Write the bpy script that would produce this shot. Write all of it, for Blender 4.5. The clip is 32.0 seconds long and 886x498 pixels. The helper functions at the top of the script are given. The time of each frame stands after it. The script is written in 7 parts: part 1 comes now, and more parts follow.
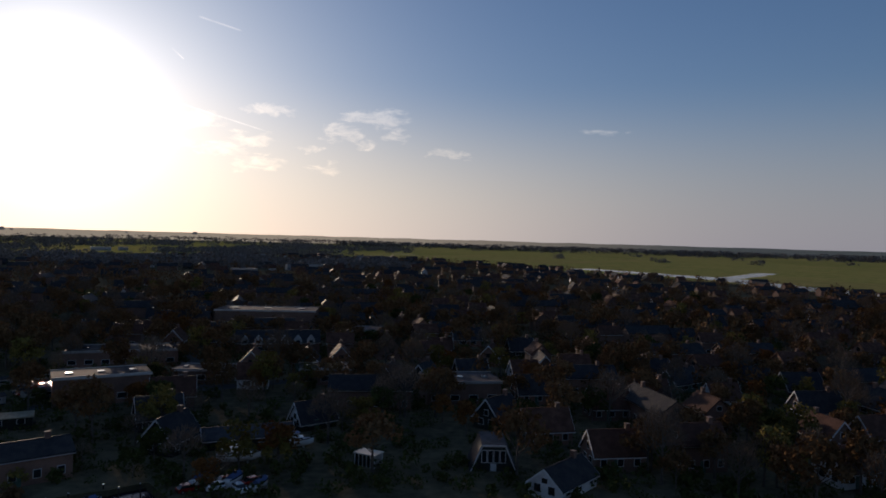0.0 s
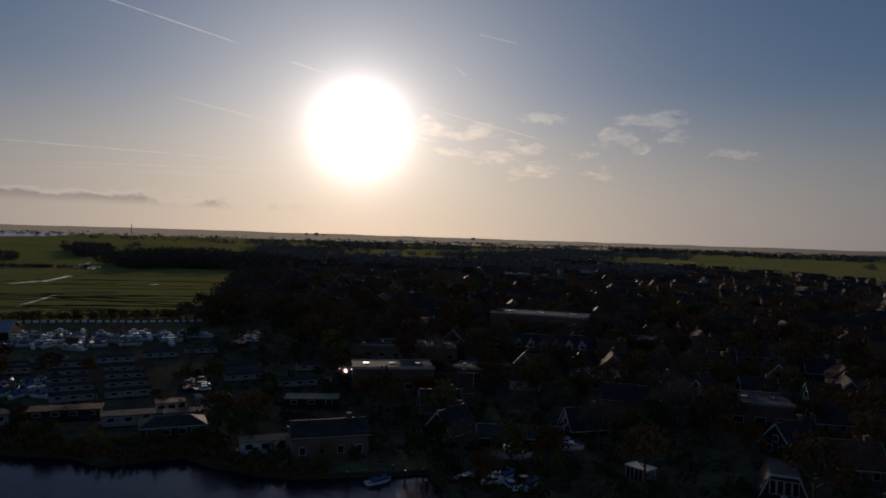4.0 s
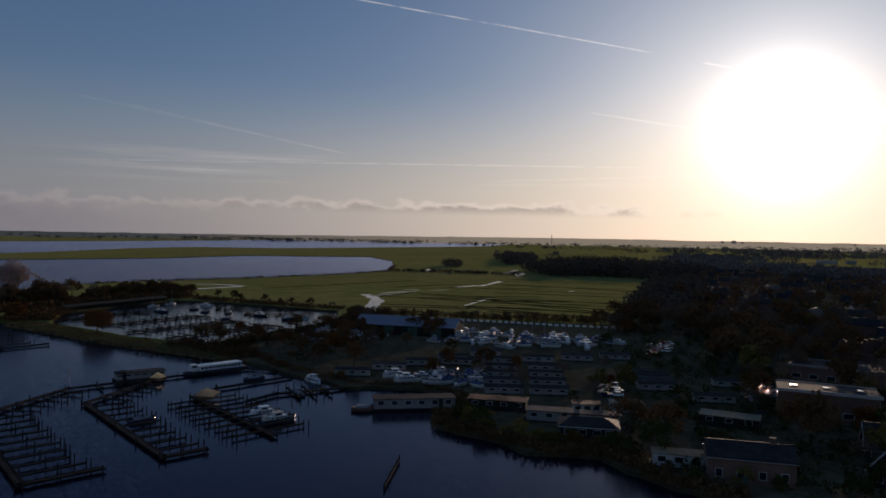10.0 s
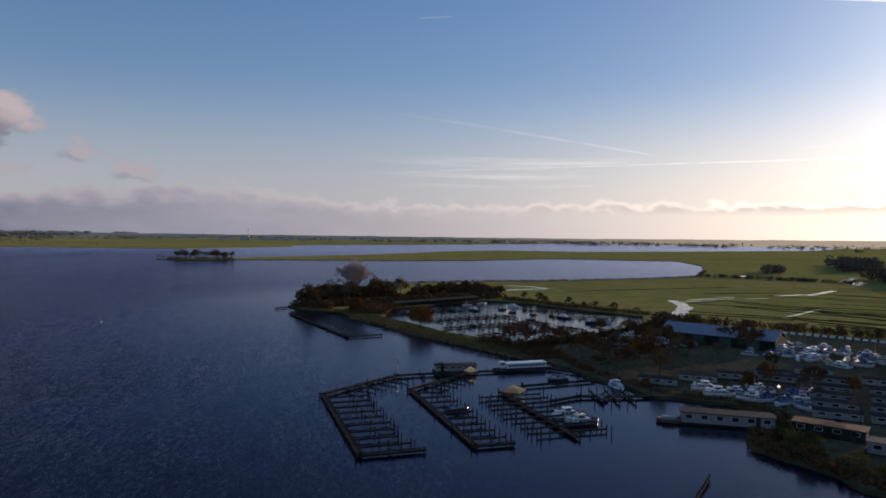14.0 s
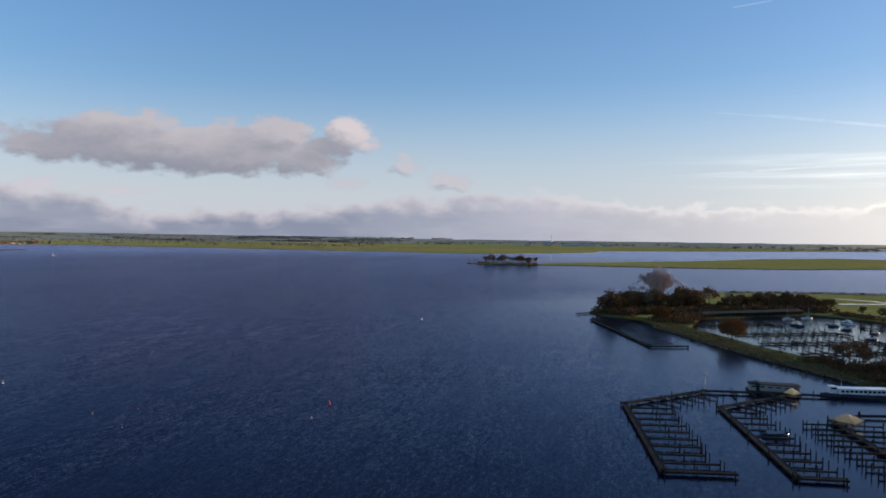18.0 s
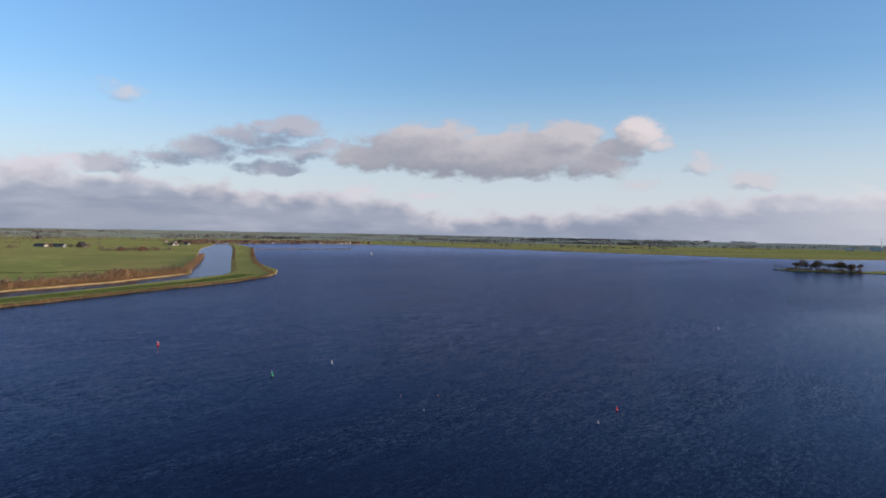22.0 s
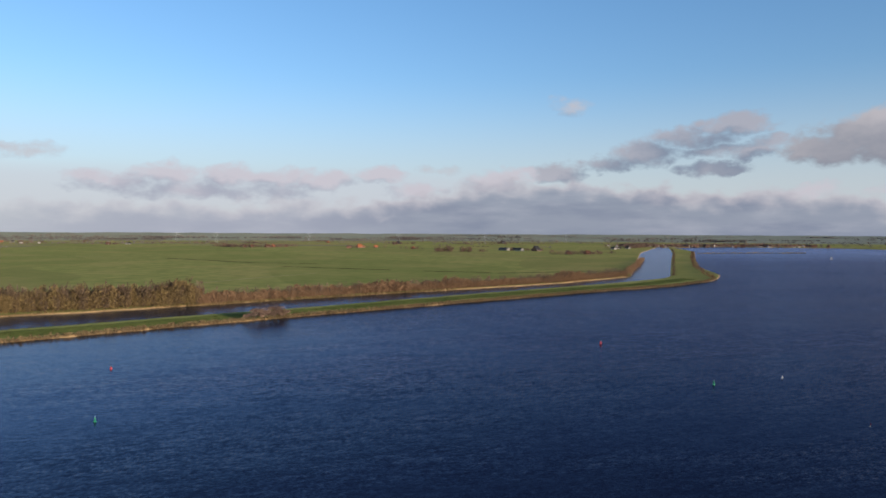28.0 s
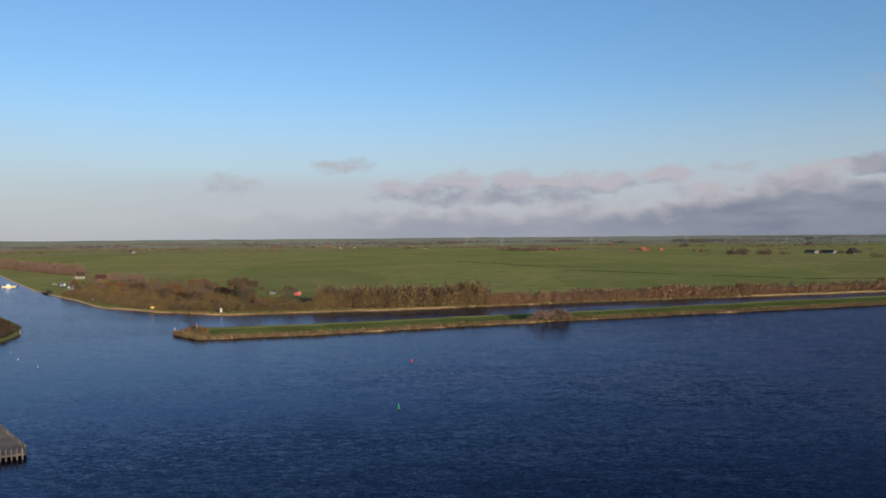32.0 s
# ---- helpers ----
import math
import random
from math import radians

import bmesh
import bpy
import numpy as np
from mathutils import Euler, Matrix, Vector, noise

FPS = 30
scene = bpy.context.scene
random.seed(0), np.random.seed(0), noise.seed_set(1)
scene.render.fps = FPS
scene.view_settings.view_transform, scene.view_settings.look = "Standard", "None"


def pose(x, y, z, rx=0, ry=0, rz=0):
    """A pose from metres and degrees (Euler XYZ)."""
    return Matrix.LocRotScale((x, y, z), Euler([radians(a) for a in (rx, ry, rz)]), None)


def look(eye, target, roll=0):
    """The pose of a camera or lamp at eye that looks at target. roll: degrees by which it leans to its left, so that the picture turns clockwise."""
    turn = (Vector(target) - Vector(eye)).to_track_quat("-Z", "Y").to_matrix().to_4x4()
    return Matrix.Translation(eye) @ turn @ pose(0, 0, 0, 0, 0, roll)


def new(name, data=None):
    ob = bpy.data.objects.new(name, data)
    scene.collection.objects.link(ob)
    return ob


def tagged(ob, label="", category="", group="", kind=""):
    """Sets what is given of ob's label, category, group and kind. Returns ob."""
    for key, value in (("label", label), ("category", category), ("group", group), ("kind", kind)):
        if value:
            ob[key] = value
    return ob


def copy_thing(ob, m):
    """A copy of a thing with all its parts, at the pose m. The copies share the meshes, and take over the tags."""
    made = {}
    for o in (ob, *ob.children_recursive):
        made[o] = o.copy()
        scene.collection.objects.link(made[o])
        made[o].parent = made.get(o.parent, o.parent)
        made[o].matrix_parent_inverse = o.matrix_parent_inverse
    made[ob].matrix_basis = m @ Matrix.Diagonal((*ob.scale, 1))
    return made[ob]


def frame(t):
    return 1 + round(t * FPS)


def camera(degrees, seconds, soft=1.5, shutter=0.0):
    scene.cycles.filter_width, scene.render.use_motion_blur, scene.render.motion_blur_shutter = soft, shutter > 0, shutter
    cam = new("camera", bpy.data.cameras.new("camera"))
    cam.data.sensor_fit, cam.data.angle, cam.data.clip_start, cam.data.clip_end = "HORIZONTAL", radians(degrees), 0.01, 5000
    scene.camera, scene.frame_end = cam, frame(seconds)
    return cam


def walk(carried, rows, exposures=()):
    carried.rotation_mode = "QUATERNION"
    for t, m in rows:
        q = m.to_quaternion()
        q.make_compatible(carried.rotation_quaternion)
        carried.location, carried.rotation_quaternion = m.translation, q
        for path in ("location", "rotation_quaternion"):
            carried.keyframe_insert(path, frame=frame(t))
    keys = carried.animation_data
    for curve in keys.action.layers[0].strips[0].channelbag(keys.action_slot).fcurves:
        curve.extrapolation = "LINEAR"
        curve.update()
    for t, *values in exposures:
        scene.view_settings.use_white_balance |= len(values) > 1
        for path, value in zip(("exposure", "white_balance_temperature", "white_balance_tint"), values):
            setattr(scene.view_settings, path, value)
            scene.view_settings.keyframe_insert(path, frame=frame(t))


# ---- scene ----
# Metres. The eye hovers 40 m above the water at the origin; +y is yaw 0, yaw grows to the left.
EYE_HEIGHT = 40.0
cam = camera(64.52, 32.0, soft=1.7)
TURNS = [  # seconds, yaw, pitch, lean
    (0, 0.00, -0.829, 1.606), (0.5, 2.73, -0.845, 1.658), (1, 5.52, -0.849, 1.707),
    (1.5, 8.30, -0.859, 1.752), (2, 11.02, -0.884, 1.788), (2.5, 13.69, -0.920, 1.812),
    (3, 16.39, -0.956, 1.825), (3.5, 19.19, -0.990, 1.834), (5.5, 30.04, -0.966, 1.730),
    (6, 32.81, -0.985, 1.686), (6.5, 35.55, -0.992, 1.629), (7, 38.13, -1.002, 1.558),
    (7.5, 40.78, -1.022, 1.486), (8, 43.53, -1.051, 1.416), (8.5, 46.27, -1.078, 1.337),
    (9, 49.00, -1.093, 1.247), (9.5, 51.64, -1.111, 1.155), (10, 54.69, -1.125, 1.072),
    (10.5, 57.67, -1.135, 0.997), (11, 60.62, -1.159, 0.935), (11.5, 63.67, -1.172, 0.886),
    (12, 66.76, -1.177, 0.852), (12.5, 69.83, -1.198, 0.823), (13, 72.90, -1.214, 0.799),
    (13.5, 75.99, -1.223, 0.794), (14, 79.10, -1.221, 0.797), (14.5, 82.23, -1.216, 0.806),
    (16.5, 94.38, -1.106, 0.697), (17, 97.38, -1.081, 0.699), (17.5, 100.38, -1.061, 0.701),
    (18, 103.37, -1.049, 0.713), (18.5, 106.34, -1.050, 0.749), (19, 109.26, -1.067, 0.813),
    (19.5, 112.15, -1.096, 0.885), (20, 115.07, -1.125, 0.936), (20.5, 117.95, -1.148, 0.963),
    (21, 120.79, -1.170, 0.972), (21.5, 123.69, -1.191, 0.982), (22, 126.60, -1.204, 0.989),
    (22.5, 129.51, -1.210, 0.981), (23, 132.43, -1.224, 0.965), (23.5, 135.35, -1.248, 0.937),
    (24, 138.26, -1.277, 0.890), (24.5, 141.11, -1.309, 0.828), (25, 144.01, -1.324, 0.751),
    (25.5, 146.94, -1.323, 0.668), (27.5, 158.52, -1.306, 0.326), (28, 161.40, -1.288, 0.277),
    (28.5, 164.27, -1.266, 0.215), (29, 167.11, -1.237, 0.136), (29.5, 169.95, -1.207, 0.042),
    (30, 172.80, -1.165, -0.057), (30.5, 175.68, -1.122, -0.160), (31, 178.51, -1.072, -0.270),
    (31.5, 181.27, -1.016, -0.380), (32, 184.12, -0.970, -0.488),
]
EXPOSURE = [(0, -0.5, 6600, 20), (1, -0.8, 6600, 20), (2, -1.1, 6700, 20), (3, -1.25, 6700, 20), (6, -1.5, 6700, 20), (9, -1.12, 6700, 20), (12, -0.18, 6950, 22), (13, 0.03, 6980, 28), (14.5, 0.22, 6680, 17), (17, 0.58, 6550, 13), (23, 0.8, 6500, 11), (25.5, 0.76, 6500, 11), (28, 0.58, 6500, 10), (32, 0.28, 6500, 10)]
walk(cam, [(t, pose(0, 0, EYE_HEIGHT, 90 + pitch, 0, yaw) @ pose(0, 0, 0, 0, 0, lean)) for t, yaw, pitch, lean in TURNS], EXPOSURE)
# ---- sky and sun ----
SUN_AZ, SUN_EL = 29.0, 8.4
SUN_DIR = Vector((-math.sin(radians(SUN_AZ)) * math.cos(radians(SUN_EL)), math.cos(radians(SUN_AZ)) * math.cos(radians(SUN_EL)), math.sin(radians(SUN_EL))))


class Nodes:
    """Short forms for building a node tree."""

    def __init__(self, tree):
        self.tree = tree

    def add(self, kind, inputs=(), out=0):
        node = self.tree.nodes.new(kind)
        return self.feed(node, inputs, out)

    def feed(self, node, inputs, out=0):
        for key, value in (inputs.items() if isinstance(inputs, dict) else enumerate(inputs)):
            if isinstance(value, bpy.types.NodeSocket):
                self.tree.links.new(value, node.inputs[key])
            elif value is not None:
                node.inputs[key].default_value = value
        return node.outputs[out]

    def m(self, op, *values, clamp=False):
        node = self.tree.nodes.new("ShaderNodeMath")
        node.operation, node.use_clamp = op, clamp
        return self.feed(node, values)

    def v(self, op, *values):
        node = self.tree.nodes.new("ShaderNodeVectorMath")
        node.operation = op
        return self.feed(node, values, 1 if op in ("DOT_PRODUCT", "LENGTH") else 0)

    def mix(self, fac, a, b, blend="MIX"):
        node = self.tree.nodes.new("ShaderNodeMix")
        node.data_type, node.blend_type = "RGBA", blend
        return self.feed(node, {0: fac, 6: a, 7: b}, 2)

    def ramp(self, fac, stops):
        node = self.tree.nodes.new("ShaderNodeValToRGB")
        self.tree.links.new(fac, node.inputs[0])
        band = node.color_ramp.elements
        while len(band) < len(stops):
            band.new(0.5)
        for e, (p, c) in zip(band, stops):
            e.position, e.color = p, (*c, 1) if isinstance(c, tuple) else (c, c, c, 1)
        return node.outputs[0]

    def span(self, x, lo, hi, a=0.0, b=1.0):
        node = self.tree.nodes.new("ShaderNodeMapRange")
        node.interpolation_type = "SMOOTHSTEP"
        return self.feed(node, {0: x, 1: lo, 2: hi, 3: a, 4: b})

    def noise(self, vec, scale, detail=4.0, rough=0.55, out=0, distort=0.0):
        return self.add("ShaderNodeTexNoise", {"Vector": vec, "Scale": scale, "Detail": detail, "Roughness": rough, "Distortion": distort}, out)


world = bpy.data.worlds.new("sky")
scene.world = world
world.use_nodes = True
world.node_tree.nodes.clear()
w = Nodes(world.node_tree)
air = w.tree.nodes.new("ShaderNodeTexSky")
air.sky_type, air.sun_disc, air.sun_elevation, air.sun_rotation = "NISHITA", False, radians(SUN_EL), radians(-SUN_AZ)
air.altitude, air.air_density, air.dust_density, air.ozone_density = 10, 1.0, 0.6, 2.0
sky = air.outputs[0]
way = w.add("ShaderNodeTexCoord")
way = w.tree.nodes[-1].outputs["Generated"]
dx, dy, dz = (w.add("ShaderNodeSeparateXYZ", [way], k) for k in range(3))
az = w.m("ADD", w.m("DEGREES", w.m("ARCTAN2", w.m("MULTIPLY", dy, -1), w.m("MULTIPLY", dx, -1))), 90)
el = w.m("DEGREES", w.m("ARCSINE", dz))
chart = w.add("ShaderNodeCombineXYZ", [az, el, 0])
# glow round the sun
off = w.m("DEGREES", w.m("ARCCOSINE", w.m("MINIMUM", w.v("DOT_PRODUCT", way, tuple(SUN_DIR)), 1.0)))
glow = w.m("ADD", w.m("MULTIPLY", w.m("EXPONENT", w.m("MULTIPLY", off, -0.84)), 30.0), w.m("MULTIPLY", w.m("EXPONENT", w.m("MULTIPLY", off, -0.12)), 0.88))
near_sun = w.span(off, 75.0, 8.0)
sun_side = w.span(off, 115.0, 25.0)
sky_rgb = w.v("SCALE", sky, None)
w.tree.nodes[-1].inputs["Scale"].default_value = 0.105
sky_rgb = w.mix(1.0, sky_rgb, w.mix(w.span(el, 22.0, 2.0), (0.86, 1.12, 1.44, 1), (0.93, 1.05, 1.32, 1)), "MULTIPLY")
sky_rgb = w.mix(1.0, sky_rgb, w.mix(w.span(el, 20.0, 36.0), w.mix(sun_side, (1.12, 1.12, 1.10, 1), (0.76, 0.76, 0.77, 1)), (1.5, 1.42, 1.35, 1)), "MULTIPLY")
sky_rgb = w.mix(w.m("MULTIPLY", w.span(el, 13.0, 0.0), 0.84), sky_rgb, w.mix(w.m("MULTIPLY", near_sun, near_sun), (0.375, 0.40, 0.46, 1), (1.12, 1.04, 0.90, 1)))
sky_rgb = w.mix(1.0, sky_rgb, w.mix(glow, (0, 0, 0, 1), (1.0, 0.95, 0.87, 1)), "ADD")
w.tree.nodes[-2].clamp_factor = False
# heaped clouds as groups of soft mounds (azimuth, elevation, half width, half height, weight)
MAIN = [(123.5, 6.4, 11.5, 2.0, 1.5), (128.0, 7.6, 5.2, 1.7, 1.2), (119.0, 7.2, 4.5, 1.6, 1.2), (114.5, 6.0, 3.2, 1.5, 1.1), (111.3, 8.1, 2.3, 1.4, 1.15), (113.0, 7.1, 2.2, 1.1, 1.0), (109.7, 7.3, 1.7, 0.8, 0.8), (132.5, 5.9, 3.4, 1.3, 1.1), (116.8, 8.0, 3.0, 1.2, 1.1), (130.8, 6.9, 3.2, 1.4, 1.1)]
PUFFS = [(106.6, 5.75, 1.5, 0.9, 1.1), (102.7, 4.55, 2.1, 0.75, 1.1), (104.4, 4.3, 1.0, 0.5, 0.7), (111.4, 4.3, 1.8, 0.5, 0.8), (151.2, 10.0, 1.8, 0.6, 0.35),
         (192.2, 5.8, 2.4, 0.5, 0.6), (201.0, 4.2, 2.2, 0.9, 0.5), (162.1, 5.1, 1.6, 0.4, 0.5)]
SHADED = [(148.2, 5.5, 2.6, 0.8, 1.1), (145.5, 6.3, 3.0, 1.1, 1.1), (142.0, 7.4, 3.2, 0.9, 1.0), (138.9, 8.2, 3.2, 0.9, 1.0), (140.6, 6.3, 2.4, 0.6, 0.9), (140.2, 5.0, 3.0, 0.6, 1.1), (137.9, 6.2, 2.0, 0.7, 1.0), (136.2, 6.8, 1.6, 0.6, 0.9), (152.2, 4.9, 2.4, 0.7, 1.0)]
LEDGE = [(188.0, 4.0, 1.7, 0.75, 1.0), (185.4, 3.6, 2.1, 0.8, 1.0), (182.8, 4.4, 2.6, 1.0, 1.1), (177.7, 4.4, 2.8, 1.0, 1.1), (174.6, 4.4, 2.2, 0.9, 1.1), (171.2, 4.1, 2.8, 1.0, 1.1), (166.3, 4.7, 2.4, 0.75, 1.1), (163.8, 3.4, 2.4, 0.7, 1.0), (157.5, 4.1, 2.4, 0.9, 1.1), (155.4, 4.8, 1.6, 0.7, 1.0), (180.0, 3.2, 9.0, 0.8, 0.8), (134.5, 3.2, 3.0, 0.6, 0.8), (128.5, 3.2, 2.4, 0.4, 0.6)]
WISPS = [(14.4, 9.7, 2.2, 0.6, 0.9), (15.6, 7.3, 2.4, 0.75, 0.9), (19.6, 8.6, 2.2, 0.75, 0.9), (23.4, 8.7, 2.4, 1.2, 0.8), (21.8, 6.8, 2.2, 0.6, 0.8), (17.7, 6.4, 2.6, 0.6, 0.9), (14.7, 5.5, 2.4, 0.7, 0.9),
         (8.5, 8.3, 1.9, 0.9, 1.0), (4.9, 9.6, 2.2, 0.9, 1.0), (4.2, 8.05, 1.5, 0.6, 0.9), (6.7, 9.7, 1.8, 0.7, 1.0), (6.8, 7.5, 1.2, 0.4, 0.7), (-0.2, 6.7, 1.8, 0.5, 0.6), (11.2, 6.85, 0.9, 0.5, 0.7), (-13, 8.7, 2.0, 0.45, 0.7), (9.6, 5.3, 2.0, 0.5, 0.5)]


def mounds(spot, banks):
    bias = None
    for a0, e0, ra, re, weight in banks:
        p = w.v("MULTIPLY", w.v("SUBTRACT", spot, (a0, e0, 0)), (1 / ra, 1 / re, 0))
        b = w.m("MULTIPLY_ADD", w.v("DOT_PRODUCT", p, p), -weight, weight)
        bias = b if bias is None else w.m("MAXIMUM", bias, b)
    return w.m("MAXIMUM", bias, -1.5)


def billows(spot, scale, detail, rough=0.5):
    return w.m("SUBTRACT", w.noise(spot, scale, detail, rough, distort=0.2), 0.5)


flat_chart = w.v("MULTIPLY", chart, (0.62, 1.0, 0))
rolled = w.v("ADD", chart, w.v("MULTIPLY", w.v("SUBTRACT", w.noise(flat_chart, 0.6, 5.0, 0.58, 1), (0.5, 0.5, 0.5)), (4.2, 2.2, 0)))
lumps = w.m("MULTIPLY_ADD", billows(flat_chart, 0.75, 5.0), 1.0, w.m("MULTIPLY", billows(flat_chart, 2.2, 4.0), 0.35))


def cloud(banks, low, high, strength, shade_lo, shade_hi, tint_dark, tint_light):
    """Lays a group of clouds over the sky: soft edge, flat grey base, tops lit from the sun's side."""
    global sky_rgb
    thick = w.m("ADD", mounds(rolled, banks), w.m("MULTIPLY", lumps, 2.3))
    toward = w.m("ADD", mounds(w.v("ADD", rolled, (-1.3, 1.15, 0)), banks), w.m("MULTIPLY", lumps, 1.3))
    lit = w.span(w.m("SUBTRACT", w.m("MAXIMUM", thick, -0.4), w.m("MAXIMUM", toward, -0.9)), shade_lo, shade_hi)
    sky_rgb = w.mix(w.m("MULTIPLY", w.span(thick, low, high), strength), sky_rgb, w.mix(lit, tint_dark, tint_light))


cloud(PUFFS, -0.35, 1.1, 0.85, -0.6, 1.6, (0.165, 0.19, 0.25, 1), (0.36, 0.35, 0.378, 1))
cloud(SHADED, -0.35, 1.0, 0.88, -0.6, 1.6, (0.125, 0.152, 0.215, 1), (0.275, 0.272, 0.315, 1))
# milky air behind the row of small heads on the low bank
milk = w.m("MULTIPLY", w.span(w.m("ABSOLUTE", w.m("SUBTRACT", el, 3.2)), 2.4, 0.6), w.span(w.m("ABSOLUTE", w.m("SUBTRACT", az, 183)), 38, 16))
sky_rgb = w.mix(w.m("MULTIPLY", milk, 0.5), sky_rgb, (0.385, 0.395, 0.45, 1))
cloud(LEDGE, -0.4, 1.1, 0.82, -0.7, 1.5, (0.215, 0.23, 0.295, 1), (0.395, 0.368, 0.41, 1))
head = w.span(w.v("LENGTH", w.v("MULTIPLY", w.v("SUBTRACT", chart, (111.0, 8.4, 0)), (0.22, 0.32, 0))), 1.0, 0.1)
cloud(MAIN, -0.3, 0.85, 0.93, -0.9, 1.6, (0.165, 0.173, 0.212, 1), w.mix(head, (0.335, 0.315, 0.335, 1), (0.44, 0.40, 0.405, 1)))
streaked = w.noise(w.v("ADD", w.v("MULTIPLY", chart, (0.55, 1.5, 0)), (0, 0, 4)), 1.0, 6.0, 0.62, distort=0.6)
thin = w.m("MULTIPLY_ADD", w.m("SUBTRACT", streaked, 0.5), 3.4, mounds(rolled, WISPS))
sky_rgb = w.mix(w.m("MULTIPLY", w.span(thin, 0.05, 1.3), 0.8), sky_rgb, w.v("ADD", w.v("MULTIPLY", sky_rgb, (1.3, 1.2, 1.08)), (0.22, 0.195, 0.165)))
# long low bank of cloud: its top follows a table of elevations, its heads lit, its body smooth grey-lilac down to the haze
TOPS = [(36, 2.3), (50, 2.75), (57, 2.7), (65, 2.9), (77, 2.3), (85, 2.7), (91, 3.1), (98, 3.6), (105, 3.1), (114, 2.4), (121, 1.9), (127, 1.9), (130, 2.9), (136, 3.4), (148, 3.9), (154, 4.4), (158, 4.2), (163, 3.2), (168, 2.7), (178, 2.5), (181.5, 2.5), (186, 2.5), (194, 2.4), (204, 2.2)]
band = w.tree.nodes.new("ShaderNodeFloatCurve")
for k, (a0, e0) in enumerate(TOPS):
    spot_ = ((a0 - 30) / 180, e0 / 8)
    points = band.mapping.curves[0].points
    if k in (0, len(TOPS) - 1):
        points[0 if k == 0 else -1].location = spot_
    else:
        points.new(*spot_)
band.mapping.update()
top = w.m("MULTIPLY", w.feed(band, {1: w.m("DIVIDE", w.m("SUBTRACT", az, 30), 180)}), 8)
heads = w.m("MULTIPLY_ADD", billows(flat_chart, 0.8, 4.0, 0.46), 2.6, w.m("MULTIPLY", billows(flat_chart, 0.25, 2.0), 1.2))
deep = w.m("SUBTRACT", w.m("ADD", heads, top), el)
gaps = w.noise(w.v("MULTIPLY", chart, (0.22, 0.2, 0)), 1.0, 3.0, 0.5)
gaps = w.m("MAXIMUM", w.span(az, 66, 92), w.span(gaps, 0.32, 0.43))
low_bank = w.m("MULTIPLY", w.m("MULTIPLY", w.span(deep, -0.15, 0.75), gaps), w.m("MULTIPLY", w.span(az, 31, 41), w.span(az, 214, 178)))
low_bank = w.m("MULTIPLY", low_bank, w.m("MAXIMUM", w.span(az, 66, 92), w.span(el, 1.5, 2.4)))
dull = w.span(w.m("ABSOLUTE", w.m("SUBTRACT", az, 136)), 42, 22)
bank_rgb = w.mix(w.span(deep, 1.7, 0.2), w.mix(dull, (0.245, 0.262, 0.322, 1), (0.150, 0.174, 0.236, 1)), w.mix(dull, (0.37, 0.365, 0.40, 1), (0.345, 0.33, 0.365, 1)))
bank_rgb = w.mix(near_sun, bank_rgb, w.mix(w.span(deep, 0.75, 0.1), (0.70, 0.64, 0.55, 1), (1.75, 1.58, 1.36, 1)))
streaks = w.noise(w.v("MULTIPLY", chart, (0.13, 0.6, 0)), 1.0, 5.0, 0.6)
bank_rgb = w.mix(w.m("MULTIPLY", w.span(streaks, 0.45, 0.72), 0.3), bank_rgb, w.mix(near_sun, (0.34, 0.345, 0.395, 1), (0.95, 0.88, 0.76, 1)))
breaks = w.noise(w.v("MULTIPLY", chart, (0.10, 0.45, 5.0)), 1.0, 4.0, 0.55)
sky_rgb = w.mix(w.m("MULTIPLY", low_bank, w.span(breaks, 0.40, 0.60, 0.78, 0.94)), sky_rgb, bank_rgb)
# thin veils and vapour trails (azimuth, elevation of both ends, half width, strength)
veil = w.noise(w.v("MULTIPLY", w.v("ADD", chart, (0, 0, 3)), (0.045, 1.1, 1)), 1.0, 4.0, 0.6)
veil = w.m("MULTIPLY", w.span(veil, 0.5, 1.0, 0.0, 0.6), w.m("MULTIPLY", w.span(w.m("ABSOLUTE", w.m("SUBTRACT", el, 5.0)), 3.0, 0.3), w.span(w.m("ABSOLUTE", w.m("SUBTRACT", az, 62)), 32, 8)))
TRAILS = [(51.34, 16.75, 38.45, 14.22, 0.055, 0.4), (64.96, 18.51, 50.9, 16.66, 0.055, 0.45), (34.79, 13.31, 29.7, 12.06, 0.07, 0.5), (25.53, 10.78, 14.34, 8.04, 0.06, 0.4), (43.64, 9.96, 32.1, 7.85, 0.08, 0.22), (79.75, 9.33, 62.0, 6.26, 0.045, 0.13), (77.29, 6.13, 70.26, 5.51, 0.05, 0.16), (84.83, 4.87, 36.94, 5.5, 0.055, 0.22), (51.46, 4.42, 28.56, 4.96, 0.05, 0.16), (21.46, 13.63, 20.54, 12.89, 0.06, 0.35), (19.63, 16.09, 16.32, 15.38, 0.07, 0.2), (81.34, 16.94, 78.52, 17.13, 0.05, 0.12), (82.9, 9.64, 62.26, 6.27, 0.045, 0.12)]
ragged = w.noise(w.v("MULTIPLY", chart, (0.5, 0.5, 1)), 1.0, 4.0, 0.6)


def heading(a, e):
    return Vector((-math.sin(radians(a)) * math.cos(radians(e)), math.cos(radians(a)) * math.cos(radians(e)), math.sin(radians(e))))


